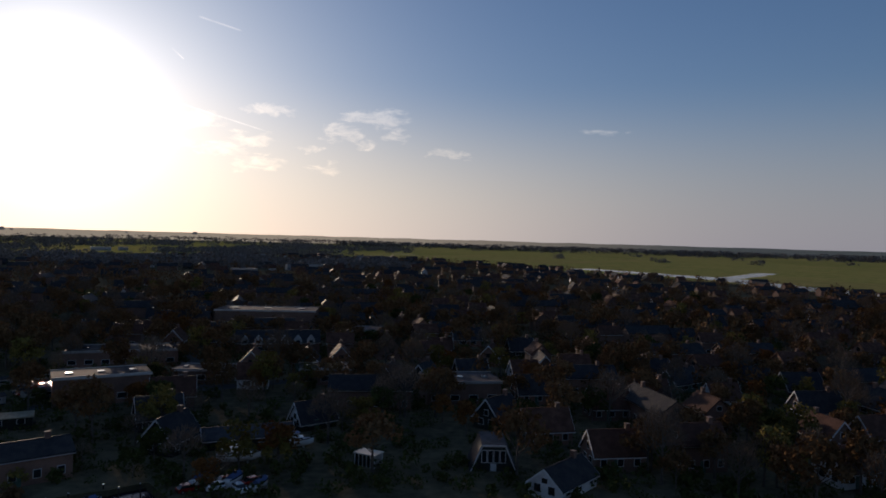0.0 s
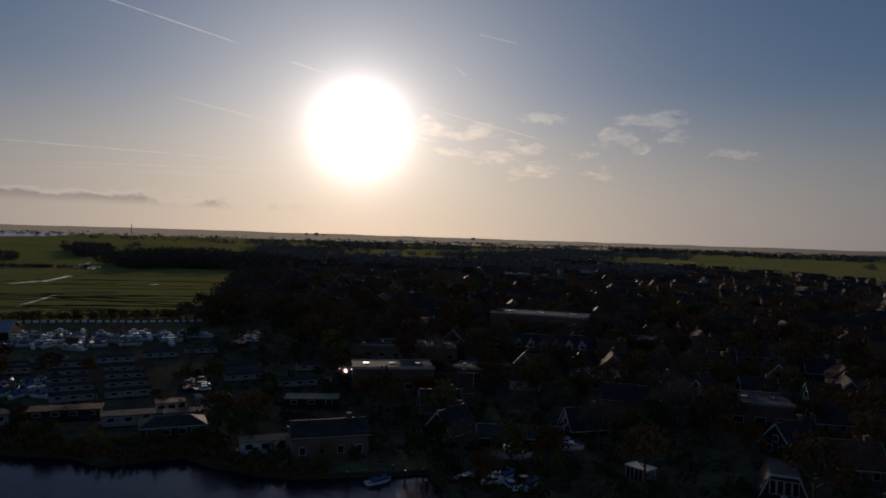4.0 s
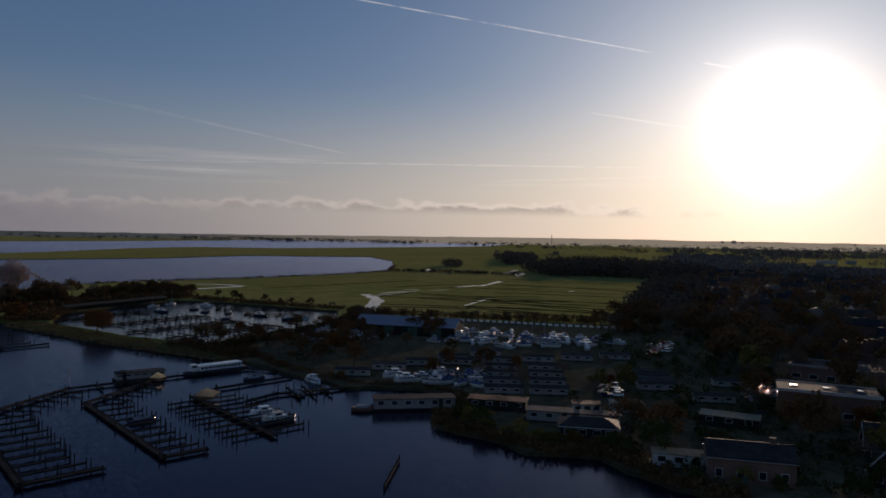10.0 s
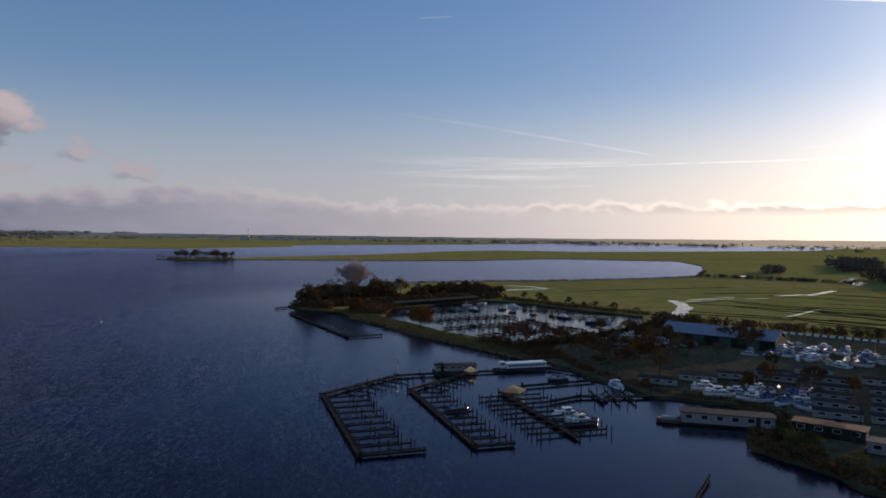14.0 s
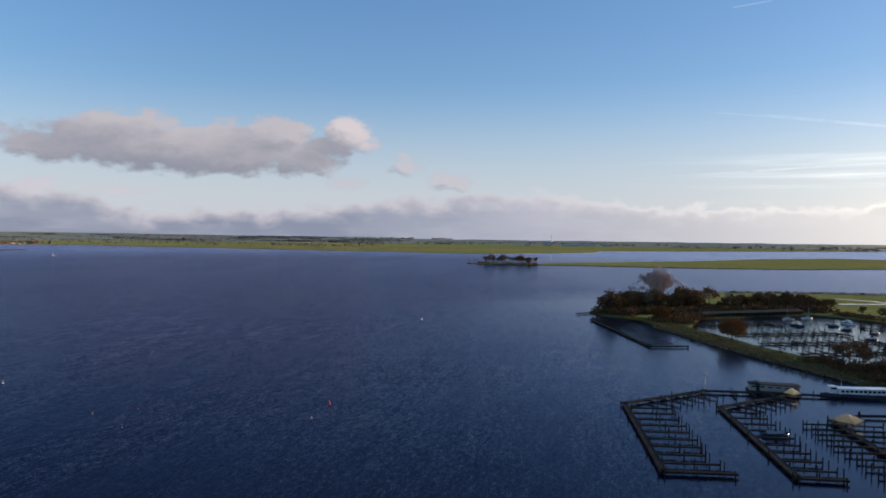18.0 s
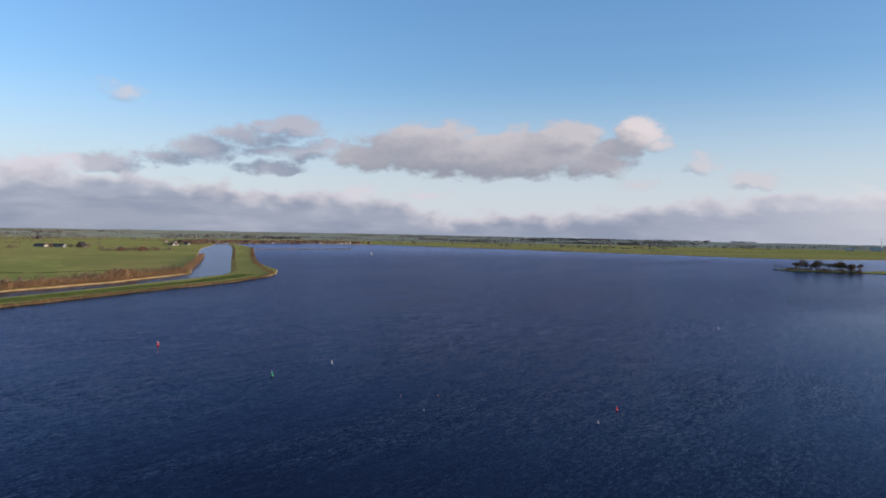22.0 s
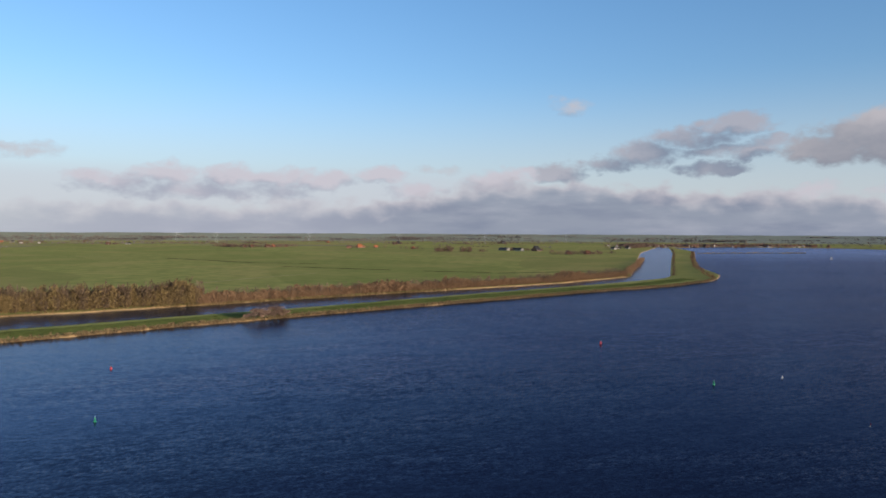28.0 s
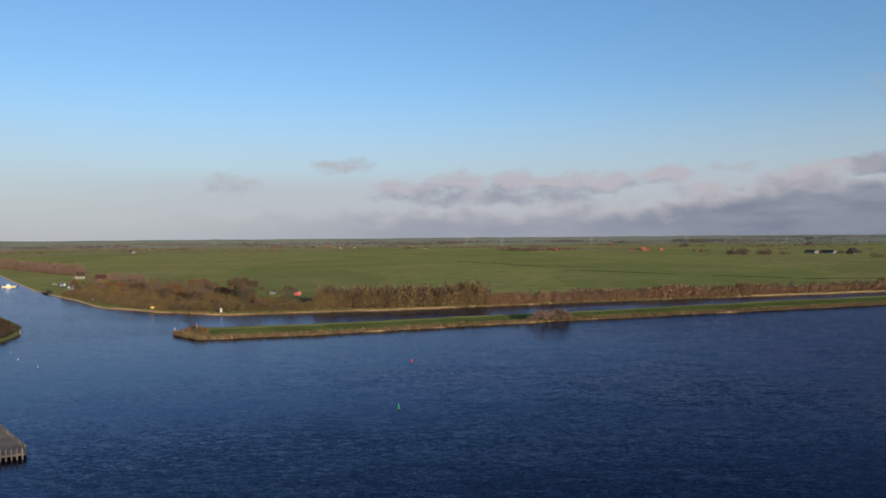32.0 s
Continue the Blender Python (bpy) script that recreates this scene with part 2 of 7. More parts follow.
for a0, e0, a1, e1, half, strength in TRAILS:
    start, end = heading(a0, e0), heading(a1, e1)
    side = start.cross(end).normalized()
    ahead = side.cross(start).normalized()
    reach = start.angle(end)
    s = w.m("DIVIDE", w.m("ARCTAN2", w.v("DOT_PRODUCT", way, tuple(ahead)), w.v("DOT_PRODUCT", way, tuple(start))), reach)
    line = w.m("MULTIPLY", w.span(w.m("ABSOLUTE", w.v("DOT_PRODUCT", way, tuple(side))), radians(half * 1.5), 0.0), w.span(w.m("ABSOLUTE", w.m("SUBTRACT", s, 0.5)), 0.52, 0.40))
    veil = w.m("MAXIMUM", veil, w.m("MULTIPLY", line, w.m("MULTIPLY", w.span(ragged, 0.25, 0.6), strength)))
sky_rgb = w.mix(w.m("MULTIPLY", veil, 0.75), sky_rgb, w.mix(near_sun, (0.48, 0.50, 0.55, 1), (2.4, 2.25, 2.0, 1)))
w.tree.links.new(w.add("ShaderNodeBackground", [sky_rgb, 1.0]), w.tree.nodes.new("ShaderNodeOutputWorld").inputs[0])

sun = new("sun", bpy.data.lights.new("sun", "SUN"))
sun.data.energy, sun.data.angle, sun.data.color = 4.3, radians(0.6), (1.0, 0.80, 0.58)
sun.matrix_world = look((0, 0, 300), Vector((0, 0, 300)) - SUN_DIR)
# ---- materials ----
def material(name, build, **base):
    mat = bpy.data.materials.new(name)
    mat.use_nodes = True
    n = Nodes(mat.node_tree)
    bsdf = n.tree.nodes["Principled BSDF"]
    for key, value in base.items():
        bsdf.inputs[key.replace("_", " ").title()].default_value = value
    if build:
        build(n, bsdf)
    return mat


def at(n):
    n.add("ShaderNodeTexCoord")
    return n.tree.nodes[-1].outputs["Object"]


def place(n):
    n.add("ShaderNodeNewGeometry")
    return n.tree.nodes[-1].outputs["Position"]


def per_object(n):
    n.add("ShaderNodeObjectInfo")
    return n.tree.nodes[-1].outputs["Random"]


def bump(n, bsdf, height, strength=0.4, distance=0.1):
    n.tree.links.new(n.add("ShaderNodeBump", {"Strength": strength, "Distance": distance, "Height": height}), bsdf.inputs["Normal"])


def mottled(name, dark, light, scale=2.0, coarse=0.15, rough=0.8, relief=0.3, depth=0.05, vary=0.25, metal=0.0, shine=0.5):
    """Two-scale mottling between two colours, a different tone per object, and fine relief."""
    def build(n, bsdf):
        where = place(n)
        fine, wide = n.noise(where, scale, 6.0, 0.6), n.noise(where, coarse, 3.0)
        f = n.m("ADD", n.m("MULTIPLY", fine, 0.55), n.m("MULTIPLY", wide, 0.45))
        c = n.mix(n.span(f, 0.32, 0.68), (*dark, 1), (*light, 1))
        tone = n.m("MULTIPLY_ADD", per_object(n), vary * 2, 1 - vary)
        c = n.mix(1.0, c, n.add("ShaderNodeCombineXYZ", [tone, tone, tone]), "MULTIPLY")
        bsdf.inputs["Specular IOR Level"].default_value = shine
        bsdf.inputs["Diffuse Roughness"].default_value = 0.5 if rough > 0.85 else 0.1
        n.tree.links.new(c, bsdf.inputs["Base Color"])
        n.tree.links.new(n.m("MULTIPLY_ADD", fine, 0.2, rough - 0.1, clamp=True), bsdf.inputs["Roughness"])
        bump(n, bsdf, fine, relief, depth)
    return material(name, build, metallic=metal)


def choppy(n, slope, wavelets):
    """Tilts the surface by random wavelets: a list of (stretch, scale, share)."""
    where = place(n)
    tilt = None
    for stretch, scale, share in wavelets:
        t = n.v("SUBTRACT", n.noise(n.v("MULTIPLY", where, stretch), scale, 2.0, 0.5, 1, 0.3), (0.5, 0.5, 0.5))
        t = n.v("MULTIPLY", t, (share, share, 0))
        tilt = t if tilt is None else n.v("ADD", tilt, t)
    lean = n.v("SCALE", tilt)
    n.feed(n.tree.nodes[-1], {"Scale": slope})
    return n.v("NORMALIZE", n.v("ADD", lean, (0, 0, 1)))


def build_water(n, bsdf):
    where = place(n)
    x, y = n.add("ShaderNodeSeparateXYZ", [where], 0), n.add("ShaderNodeSeparateXYZ", [where], 1)
    gust = n.noise(n.v("MULTIPLY", where, (0.5, 1.9, 1)), 0.009, 5.0, 0.62, distort=0.5)
    drift = n.noise(n.v("MULTIPLY", where, (0.7, 1.5, 1)), 0.004, 3.0, 0.5)
    # sheltered water off the harbour, and in the lee of the spits at the canal mouth
    inshore = n.m("MULTIPLY_ADD", drift, 190.0, n.m("MULTIPLY_ADD", x, -0.13, n.m("MULTIPLY_ADD", y, 0.99, -78.0)))
    mouth = n.v("LENGTH", n.v("SUBTRACT", where, (205, -270, 0)))
    calm = n.m("MAXIMUM", n.m("MULTIPLY", n.span(inshore, -70.0, 110.0), n.span(x, -560.0, -430.0, 0.45, 1.0)), n.span(n.m("MULTIPLY_ADD", drift, -110.0, mouth), 300.0, 40.0, 0.0, 0.9))
    behind = n.m("SUBTRACT", n.v("DOT_PRODUCT", where, (0.385, -0.923, 0)), 297.0)
    canal = n.m("MULTIPLY", n.m("GREATER_THAN", behind, 14.0), n.m("GREATER_THAN", x, -440.0))
    reach = n.v("DOT_PRODUCT", n.v("SUBTRACT", where, (-400, -530, 0)), (0.804, -0.594, 0))
    reach = n.m("MULTIPLY", n.m("LESS_THAN", n.m("ABSOLUTE", n.m("SUBTRACT", reach, 20.0)), 45.0), n.m("LESS_THAN", y, -490.0))
    calm = n.m("MAXIMUM", calm, n.m("MULTIPLY", n.m("MAXIMUM", canal, reach), 0.85))
    rough = n.m("SUBTRACT", 1.0, n.m("MULTIPLY", calm, n.m("MULTIPLY_ADD", canal, -0.45, 1.0)))
    wind = n.m("MULTIPLY_ADD", rough, n.span(gust, 0.34, 0.66, 0.38, 1.35), n.m("MULTIPLY", calm, n.span(gust, 0.36, 0.64, 0.05, 0.24)))
    normal = choppy(n, wind, (((0.55, 1.25, 1), 0.9, 0.31), ((0.75, 1.35, 1), 2.4, 0.50), ((0.4, 1.3, 1), 0.22, 0.13)))
    depths = n.add("ShaderNodeBsdfDiffuse", {"Color": (0.0055, 0.0055, 0.0135, 1)})
    # Reflections painted into the gloss colour: paler where calm, darker out on the lake
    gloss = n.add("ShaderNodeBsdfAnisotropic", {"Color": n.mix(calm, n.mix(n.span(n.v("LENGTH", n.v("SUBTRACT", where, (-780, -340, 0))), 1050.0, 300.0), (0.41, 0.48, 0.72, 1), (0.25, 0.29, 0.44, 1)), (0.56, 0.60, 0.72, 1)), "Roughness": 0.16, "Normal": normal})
    weight = n.add("ShaderNodeFresnel", {"IOR": n.m("MULTIPLY_ADD", calm, 0.21, 1.15), "Normal": normal})
    n.tree.links.new(n.add("ShaderNodeMixShader", [weight, depths, gloss]), n.tree.nodes["Material Output"].inputs[0])


def build_calm(n, bsdf):
    bsdf.inputs["Base Color"].default_value = (0.006, 0.009, 0.014, 1)
    bsdf.inputs["IOR"].default_value = 1.165
    bsdf.inputs["Roughness"].default_value = 0.12
    n.tree.links.new(choppy(n, 0.6, (((1, 1, 1), 1.3, 0.5),)), bsdf.inputs["Normal"])


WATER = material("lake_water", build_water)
CALM = material("sheltered_water", build_calm)


def build_grass(n, bsdf):
    where = place(n)
    fine, mid, wide = n.noise(where, 0.9, 5.0, 0.65), n.noise(where, 0.06, 4.0), n.noise(where, 0.008, 3.0)
    lie = n.add("ShaderNodeCombineXYZ", [n.v("DOT_PRODUCT", where, (0.865, -0.5, 0)), 0, 0])
    rows_ = n.add("ShaderNodeTexWave", {"Vector": lie, "Scale": 0.026, "Distortion": 0.9, "Detail": 2.0, "Detail Scale": 0.3}, 1)
    c = n.mix(n.span(mid, 0.3, 0.7), (0.080, 0.106, 0.040, 1), (0.126, 0.148, 0.060, 1))
    sway = n.v("MULTIPLY", n.noise(where, 0.004, 2.0, 0.5, 1), (60, 60, 0))
    plots = n.add("ShaderNodeTexVoronoi", {"Vector": n.v("MULTIPLY", n.v("ADD", where, sway), (1.0, 0.45, 1)), "Scale": 0.0042}, 1)
    c = n.mix(n.m("MULTIPLY", n.span(n.add("ShaderNodeSeparateXYZ", [plots], 0), 0.45, 0.95), 0.30), c, (0.115, 0.108, 0.062, 1))
    c = n.mix(n.m("MULTIPLY", n.span(n.add("ShaderNodeSeparateXYZ", [plots], 1), 0.5, 0.9), 0.45), c, (0.068, 0.098, 0.034, 1))
    c = n.mix(n.m("MULTIPLY", n.span(wide, 0.45, 0.65), 0.28), c, (0.165, 0.155, 0.080, 1))
    c = n.mix(n.m("MULTIPLY", n.span(fine, 0.5, 0.8), 0.35), c, (0.165, 0.185, 0.072, 1))
    furrow = n.m("MULTIPLY", n.span(n.add("ShaderNodeSeparateXYZ", [where], 1), -20.0, 60.0), n.span(n.add("ShaderNodeSeparateXYZ", [where], 0), -120.0, -220.0, 0.0, 0.75))
    c = n.mix(n.m("MULTIPLY", n.span(rows_, 0.62, 0.95), furrow), c, (0.060, 0.080, 0.026, 1))
    bsdf.inputs["Specular IOR Level"].default_value = 0.0
    bsdf.inputs["Diffuse Roughness"].default_value = 0.25
    n.tree.links.new(c, bsdf.inputs["Base Color"])
    bump(n, bsdf, fine, 0.5, 0.2)
    glint = n.v("MULTIPLY", c, (4.2, 3.1, 2.2))
    blades = n.add("ShaderNodeBsdfAnisotropic", {"Color": glint, "Roughness": 0.9})
    n.tree.links.new(n.add("ShaderNodeMixShader", [0.18, bsdf.outputs[0], blades]), n.tree.nodes["Material Output"].inputs[0])


GRASS = material("meadow_grass", build_grass, roughness=0.9)
SOIL = mottled("garden_ground", (0.050, 0.042, 0.027), (0.125, 0.104, 0.064), 0.5, 0.03, 0.95, 0.5, 0.2, 0.0, 0.0, 0.0)
REED = mottled("dry_reed", (0.12, 0.078, 0.034), (0.31, 0.215, 0.105), 1.5, 0.1, 0.95, 0.6, 0.2)
# Darker than REED: the backlit shore's shade is put into the colour
BANK = mottled("backlit_bank", (0.035, 0.030, 0.018), (0.085, 0.065, 0.035), 1.0, 0.1, 0.95, 0.5, 0.2, 0.0, 0.0, 0.0)
from mathutils.geometry import tessellate_polygon


# ---- helpers for building ----
def add_faces(name, verts, faces, mat, parent=None, label="", smooth=False):
    me = bpy.data.meshes.new(name)
    me.from_pydata([tuple(v) for v in verts], [], faces)
    if mat:
        me.materials.append(mat)
    if smooth:
        me.polygons.foreach_set("use_smooth", [True] * len(me.polygons))
    me.update()
    ob = new(name, me)
    if parent:
        ob.parent = parent
    return tagged(ob, label)


def polar(a, r):
    return Vector((-math.sin(radians(a)) * r, math.cos(radians(a)) * r))


def ragged_line(pts, closed=True, step=0.022, wobble=0.0035, least=3.0):
    """Points along a line, closer where it is nearer the middle of the plan, with a natural wobble."""
    out = []
    pts = [Vector(p) for p in pts]
    for i, a in enumerate(pts):
        if i == len(pts) - 1 and not closed:
            out.append(a)
            break
        b = pts[(i + 1) % len(pts)]
        s, length = 0.0, (b - a).length
        while s < length - 1e-3:
            q = a.lerp(b, s / length)
            r = q.length
            if 0 < s and r < 4500:
                k = max(6.0, r * 0.03)
                q = q + Vector((noise.noise((q.x / k, q.y / k, 1.0)), noise.noise((q.x / k, q.y / k, 7.0)))) * (0.5 + r * wobble)
            out.append(q)
            s += max(least, r * step)
    return out


def sheet(name, pts, z, mat, bank=1.4, foot=-0.5, bank_mat=None):
    """A flat piece of ground with a sloping bank round it."""
    area = sum(a.x * b.y - b.x * a.y for a, b in zip(pts, pts[1:] + pts[:1]))
    if area < 0:
        pts = pts[::-1]
    n = len(pts)
    verts = [(p.x, p.y, z) for p in pts]
    from_tri = tessellate_polygon([[Vector((p.x, p.y, 0)) for p in pts]])
    faces = []
    for t in from_tri:
        a, b, c = (pts[k] for k in t)
        faces.append(tuple(t) if (b - a).cross(c - a) > 0 else tuple(t[::-1]))
    tops = len(faces)
    if bank:
        for i, p in enumerate(pts):
            d = pts[(i + 1) % n] - pts[i - 1]
            d = Vector((d.y, -d.x)).normalized() if d.length else Vector((0, 0))
            grow = bank * (0.7 + 0.6 * noise.noise((p.x * 0.2, p.y * 0.2, 3.0)))
            verts.append((p.x + d.x * grow, p.y + d.y * grow, foot))
        faces += [(i, n + i, n + (i + 1) % n, (i + 1) % n) for i in range(n)]
    ob = add_faces(name, verts, faces, mat)
    if bank and bank_mat:
        ob.data.materials.append(bank_mat)
        for f in ob.data.polygons[tops:]:
            f.material_index = 1
    return ob


FAR = 4950.0


def arc(a0, a1, step=2.0, r=FAR):
    k = max(1, round(abs(a1 - a0) / step))
    return [polar(a0 + (a1 - a0) * i / k, r) for i in range(k + 1)]


# ---- water and ground ----
DARK_GRASS = mottled("levee_turf", (0.044, 0.060, 0.018), (0.095, 0.112, 0.036), 0.8, 0.05, 0.95, 0.5, 0.2, 0.0, 0.0, 0.0)
ring = arc(0, 358)
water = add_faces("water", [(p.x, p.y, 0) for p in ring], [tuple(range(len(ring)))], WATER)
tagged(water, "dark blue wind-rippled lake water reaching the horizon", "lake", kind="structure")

BASIN = [(-249, 75), (-252, 94), (-260, 108), (-271, 127), (-290, 147), (-321, 163), (-341, 150), (-361, 138.5), (-385, 127), (-408, 106), (-390, 74), (-378, 58), (-369, 44), (-347, 33)]
TOWN_SHORE = [(620, -790), (420, -545), (258, -349), (218, -308), (197, -277), (186, -240), (140, -165), (126, -130), (128, -80), (120, 20), (60, 72), (-30, 88), (-38, 101), (-45, 109), (-52, 104), (-61, 98),
              (-69, 95), (-78, 95), (-86, 97), (-95, 87), (-101, 88), (-118, 83), (-126, 87), (-128, 99), (-140, 102), (-151, 98), (-158, 89), (-161, 83), (-172, 83), (-182, 78), (-196, 77), (-215, 74)]
LAKE_SIDE = [(-323, 35), (-329, 22), (-350, 15), (-359, 7), (-366, -4), (-384, -10), (-402, -4), (-455, 16), (-538, 48), (-563, 104), (-575, 196), (-604, 308), (-640, 382), (-743, 453), (-900, 545), (-1066, 597), (-1085, 521), (-1130, 436),
             (-1126, 391), (-1043, 251), (-1012, 98), (-1023, -39), (-1008, -96), (-988, -130), (-992, -178), (-1032, -208), (-1040, -180), (-1056, -104), (-1100, -90), (-1299, 126), (-1576, 315), (-1724, 482), (-1640, 664), (-1800, 1050), (-2100, 1700), (-3050, 2700)]
town_ground = sheet("ground", ragged_line(TOWN_SHORE + BASIN[:-1] + LAKE_SIDE, False) + arc(50, -142), 0.7, GRASS, bank_mat=BANK)
tagged(town_ground, "flat green lakeside ground with reedy banks", "ground", kind="structure")
POLDER = [(-3900, 1900), (-2545, 471), (-2250, 60), (-2163, -28), (-1933, -45), (-1602, -265), (-1650, -700), (-1730, -1150), (-1800, -1600), (-1560, -1850), (-1290, -1730), (-1138, -1468), (-1020, -1290), (-760, -960), (-560, -700), (-470, -560), (-428, -514), (-396, -487), (-337, -454), (-270, -431), (-188, -398), (-127, -373), (-52, -342), (7, -317), (70, -287), (117, -271), (134, -286), (128, -303), (80, -317), (8, -350), (-57, -375), (-155, -422), (-225, -452), (-275, -474), (-329, -500), (-388, -531), (-414, -557), (-640, -860), (-926, -1240), (-1290, -1745), (-1327, -1853), (-911, -1329), (-828, -1216),
          (-377, -568), (-270, -504), (-154, -462), (-42, -422), (8, -402), (54, -384), (96, -372), (139, -357), (187, -373), (231, -398), (288, -456), (366, -534), (568, -771), (1000, -1290)]
polder = sheet("ground", ragged_line(POLDER, False) + arc(218, 64), 0.7, GRASS, bank_mat=REED)
tagged(polder, "flat green polder meadow with a straw-coloured reed bank", "meadow", kind="structure")
dike = sheet("dike", ragged_line([(-212, 69), (-228, 66), (-244, 55), (-272, 42), (-295, 34), (-329, 20), (-345, 20), (-338, 34), (-323, 36), (-298, 46), (-272, 56), (-250, 69), (-236, 78), (-215, 80)]), 1.1, DARK_GRASS, 1.6, -0.5, BANK)
basin_water = sheet("water", [Vector(p) for p in BASIN + [(-323, 36), (-298, 47), (-272, 57), (-250, 70)]], 0.02, CALM, 0)
tagged(basin_water, "still sheltered water of the inner harbour basin", "water", kind="structure")
YARD = TOWN_SHORE[9:] + [(-226, 80), (-244, 82), (-249, 95), (-257, 110), (-267, 130), (-286, 151), (-308, 170), (-262, 196), (-214, 248), (-227, 303), (-307, 416), (-387, 525), (-500, 700), (-430, 1050), (-324, 1172), (-96, 1380), (167, 940), (300, 760),
                          (335, 680), (360, 560), (420, 440), (900, 300), (900, -200), (150, -60), (124, 22), (62, 76)]
yard = sheet("town_ground", ragged_line(YARD), 0.74, SOIL, 0)
tagged(yard, "dark garden soil, paving and yards of the village", "ground", kind="structure")


def strip(name, pts, width, z, mat, label, category):
    """A level ribbon along a line, with a slightly ragged edge: ditch, stream, path or road."""
    line = ragged_line(pts, False, 0.02, 0.0008)
    verts, faces = [], []
    for i, p in enumerate(line):
        d = (line[min(i + 1, len(line) - 1)] - line[max(i - 1, 0)]).normalized()
        half = width * 0.5 * (0.85 + 0.35 * noise.noise((p.x * 0.08, p.y * 0.08, 2.0)))
        verts += [(p.x - d.y * half, p.y + d.x * half, z), (p.x + d.y * half, p.y - d.x * half, z)]
        if i:
            faces.append((2 * i - 2, 2 * i - 1, 2 * i + 1, 2 * i))
    return tagged(add_faces(name, verts, faces, mat), label, category, kind="structure")


MUD = mottled("ditch_mud", (0.012, 0.012, 0.008), (0.03, 0.03, 0.015), 0.6, 0.05, 0.95, 0.4, 0.1, 0.0, 0.0, 0.0)
TRACK = mottled("pale_track", (0.16, 0.15, 0.08), (0.26, 0.23, 0.13), 0.6, 0.05, 0.95, 0.3, 0.1, 0.0, 0.0, 0.0)
ASPHALT = mottled("asphalt", (0.035, 0.035, 0.037), (0.07, 0.07, 0.07), 1.5, 0.1, 0.95, 0.3, 0.02, 0.0, 0.0, 0.05)
STREAMS = [([(-309.1, 173.6), (-334.5, 190.3), (-361.4, 209.0), (-386.7, 218.8), (-400.8, 222.1)], 8.5), ([(-390.1, 220.7), (-392.9, 237.4), (-406.5, 265.4)], 4.5), ([(-527, 150), (-512, 168), (-493, 175)], 6), ([(-403, 235), (-411, 261)], 5), ([(-423, 267), (-417, 276)], 5), ([(-410, 281), (-410, 296)], 3), ([(-428, 315), (-438, 344)], 6), ([(-432, 343), (-450, 369), (-470, 397)], 6), ([(-565, 482), (-627, 552)], 7), ([(-524, 461), (-570, 510)], 9), ([(-314, 238), (-344, 280)], 3.5), ([(-366, 372), (-364, 377)], 7), ([(-634, 421), (-663, 452)], 6), ([(-576, 413), (-583, 424)], 9), ([(-482, 138), (-492, 172)], 8), ([(205, 1060), (290, 930), (345, 825), (350, 740), (383, 610), (440, 440)], 62), ([(345, 860), (420, 960), (500, 1080)], 32),
           ([(-330, 1010), (-280, 1000)], 10), ([(-140, 1720), (-60, 1640)], 12)]
for pts, width in STREAMS:
    strip("stream", pts, width * (0.7 if width < 6 else 1.0), 0.72, CALM, "narrow pale-reflecting stream through the meadow", "stream")
for pts in ([(-376, 312), (-287, 392)], [(-362, 240), (-239, 312)], [(-331, 191), (-300, 231)], [(-437, 374), (-326, 426)], [(-329, 270), (-231, 287)], [(-448, 273), (-451, 336)], [(-493, 419), (-403, 475)], [(-313, 237), (-285, 256)]):
    strip("ditch", pts, 4.8, 0.725, MUD, "dark ditch between meadow strips", "ditch")
for pts in ([(-470, 179), (-484, 237), (-505, 329)], [(-383, 222), (-403, 263)], [(-416, 335), (-387, 364)], [(-396, 258), (-361, 276), (-337, 317)], [(-385, 255), (-310, 292)], [(-305, 233), (-266, 251)], [(-342, 199), (-310, 232)], [(-470, 394), (-371, 483)], [(-432, 312), (-306, 399)], [(-380, 226), (-268, 350)], [(-333, 272), (-249, 325)], [(-311, 235), (-228, 298)], [(-355, 280), (-262, 340)], [(-300, 250), (-240, 285)], [(-285, 232), (-228, 270)], [(-450, 350), (-340, 440)]):
    strip("ditch", pts, 4.6, 0.73, MUD, "narrow dark ditch between meadow strips", "ditch")
for pts, width in (([(330, -1328), (151, -1198)], 4), ([(21, -552), (-40, -626), (-101, -683)], 2.2), ([(586, -1044), (463, -1070)], 4), ([(1769, -2402), (1522, -2518)], 6), ([(1164, -2122), (1000, -1997)], 6)):
    strip("field_track", pts, width * 1.8, 0.725, TRACK, "pale dry field track in the polder", "track")
strip("levee_grass", [(120, -287), (75, -302), (8, -333), (-55, -359), (-158, -407), (-270, -452), (-333, -477), (-405, -520)], 21, 0.73, DARK_GRASS, "dark green grass along the levee crest", "grass")
for pts in ([(-83, -826), (-185, -725)], [(-213, -696), (-270, -650)], [(-272, -639), (-394, -652)], [(57, -1127), (-57, -937)], [(-57, -937), (-132, -893)], [(-394, -630), (-416, -637)]):
    strip("ditch", pts, 8.0, 0.725, MUD, "dark ditch across the polder meadow", "ditch")
strip("road", [(-90, 150), (-60, 175), (-20, 200), (60, 205), (150, 180), (260, 120)], 6, 0.745, ASPHALT, "narrow dark asphalt village street", "road")
strip("road", [(-60, 175), (-95, 260), (-110, 400), (-60, 620), (0, 900)], 6, 0.75, ASPHALT, "dark asphalt village road", "road")
strip("road", [(60, 205), (70, 330), (120, 480), (130, 650)], 5, 0.75, ASPHALT, "dark asphalt village road", "road")
tagged(dike, "narrow grassy dike between the harbour basin and the lake", "dike", kind="structure")
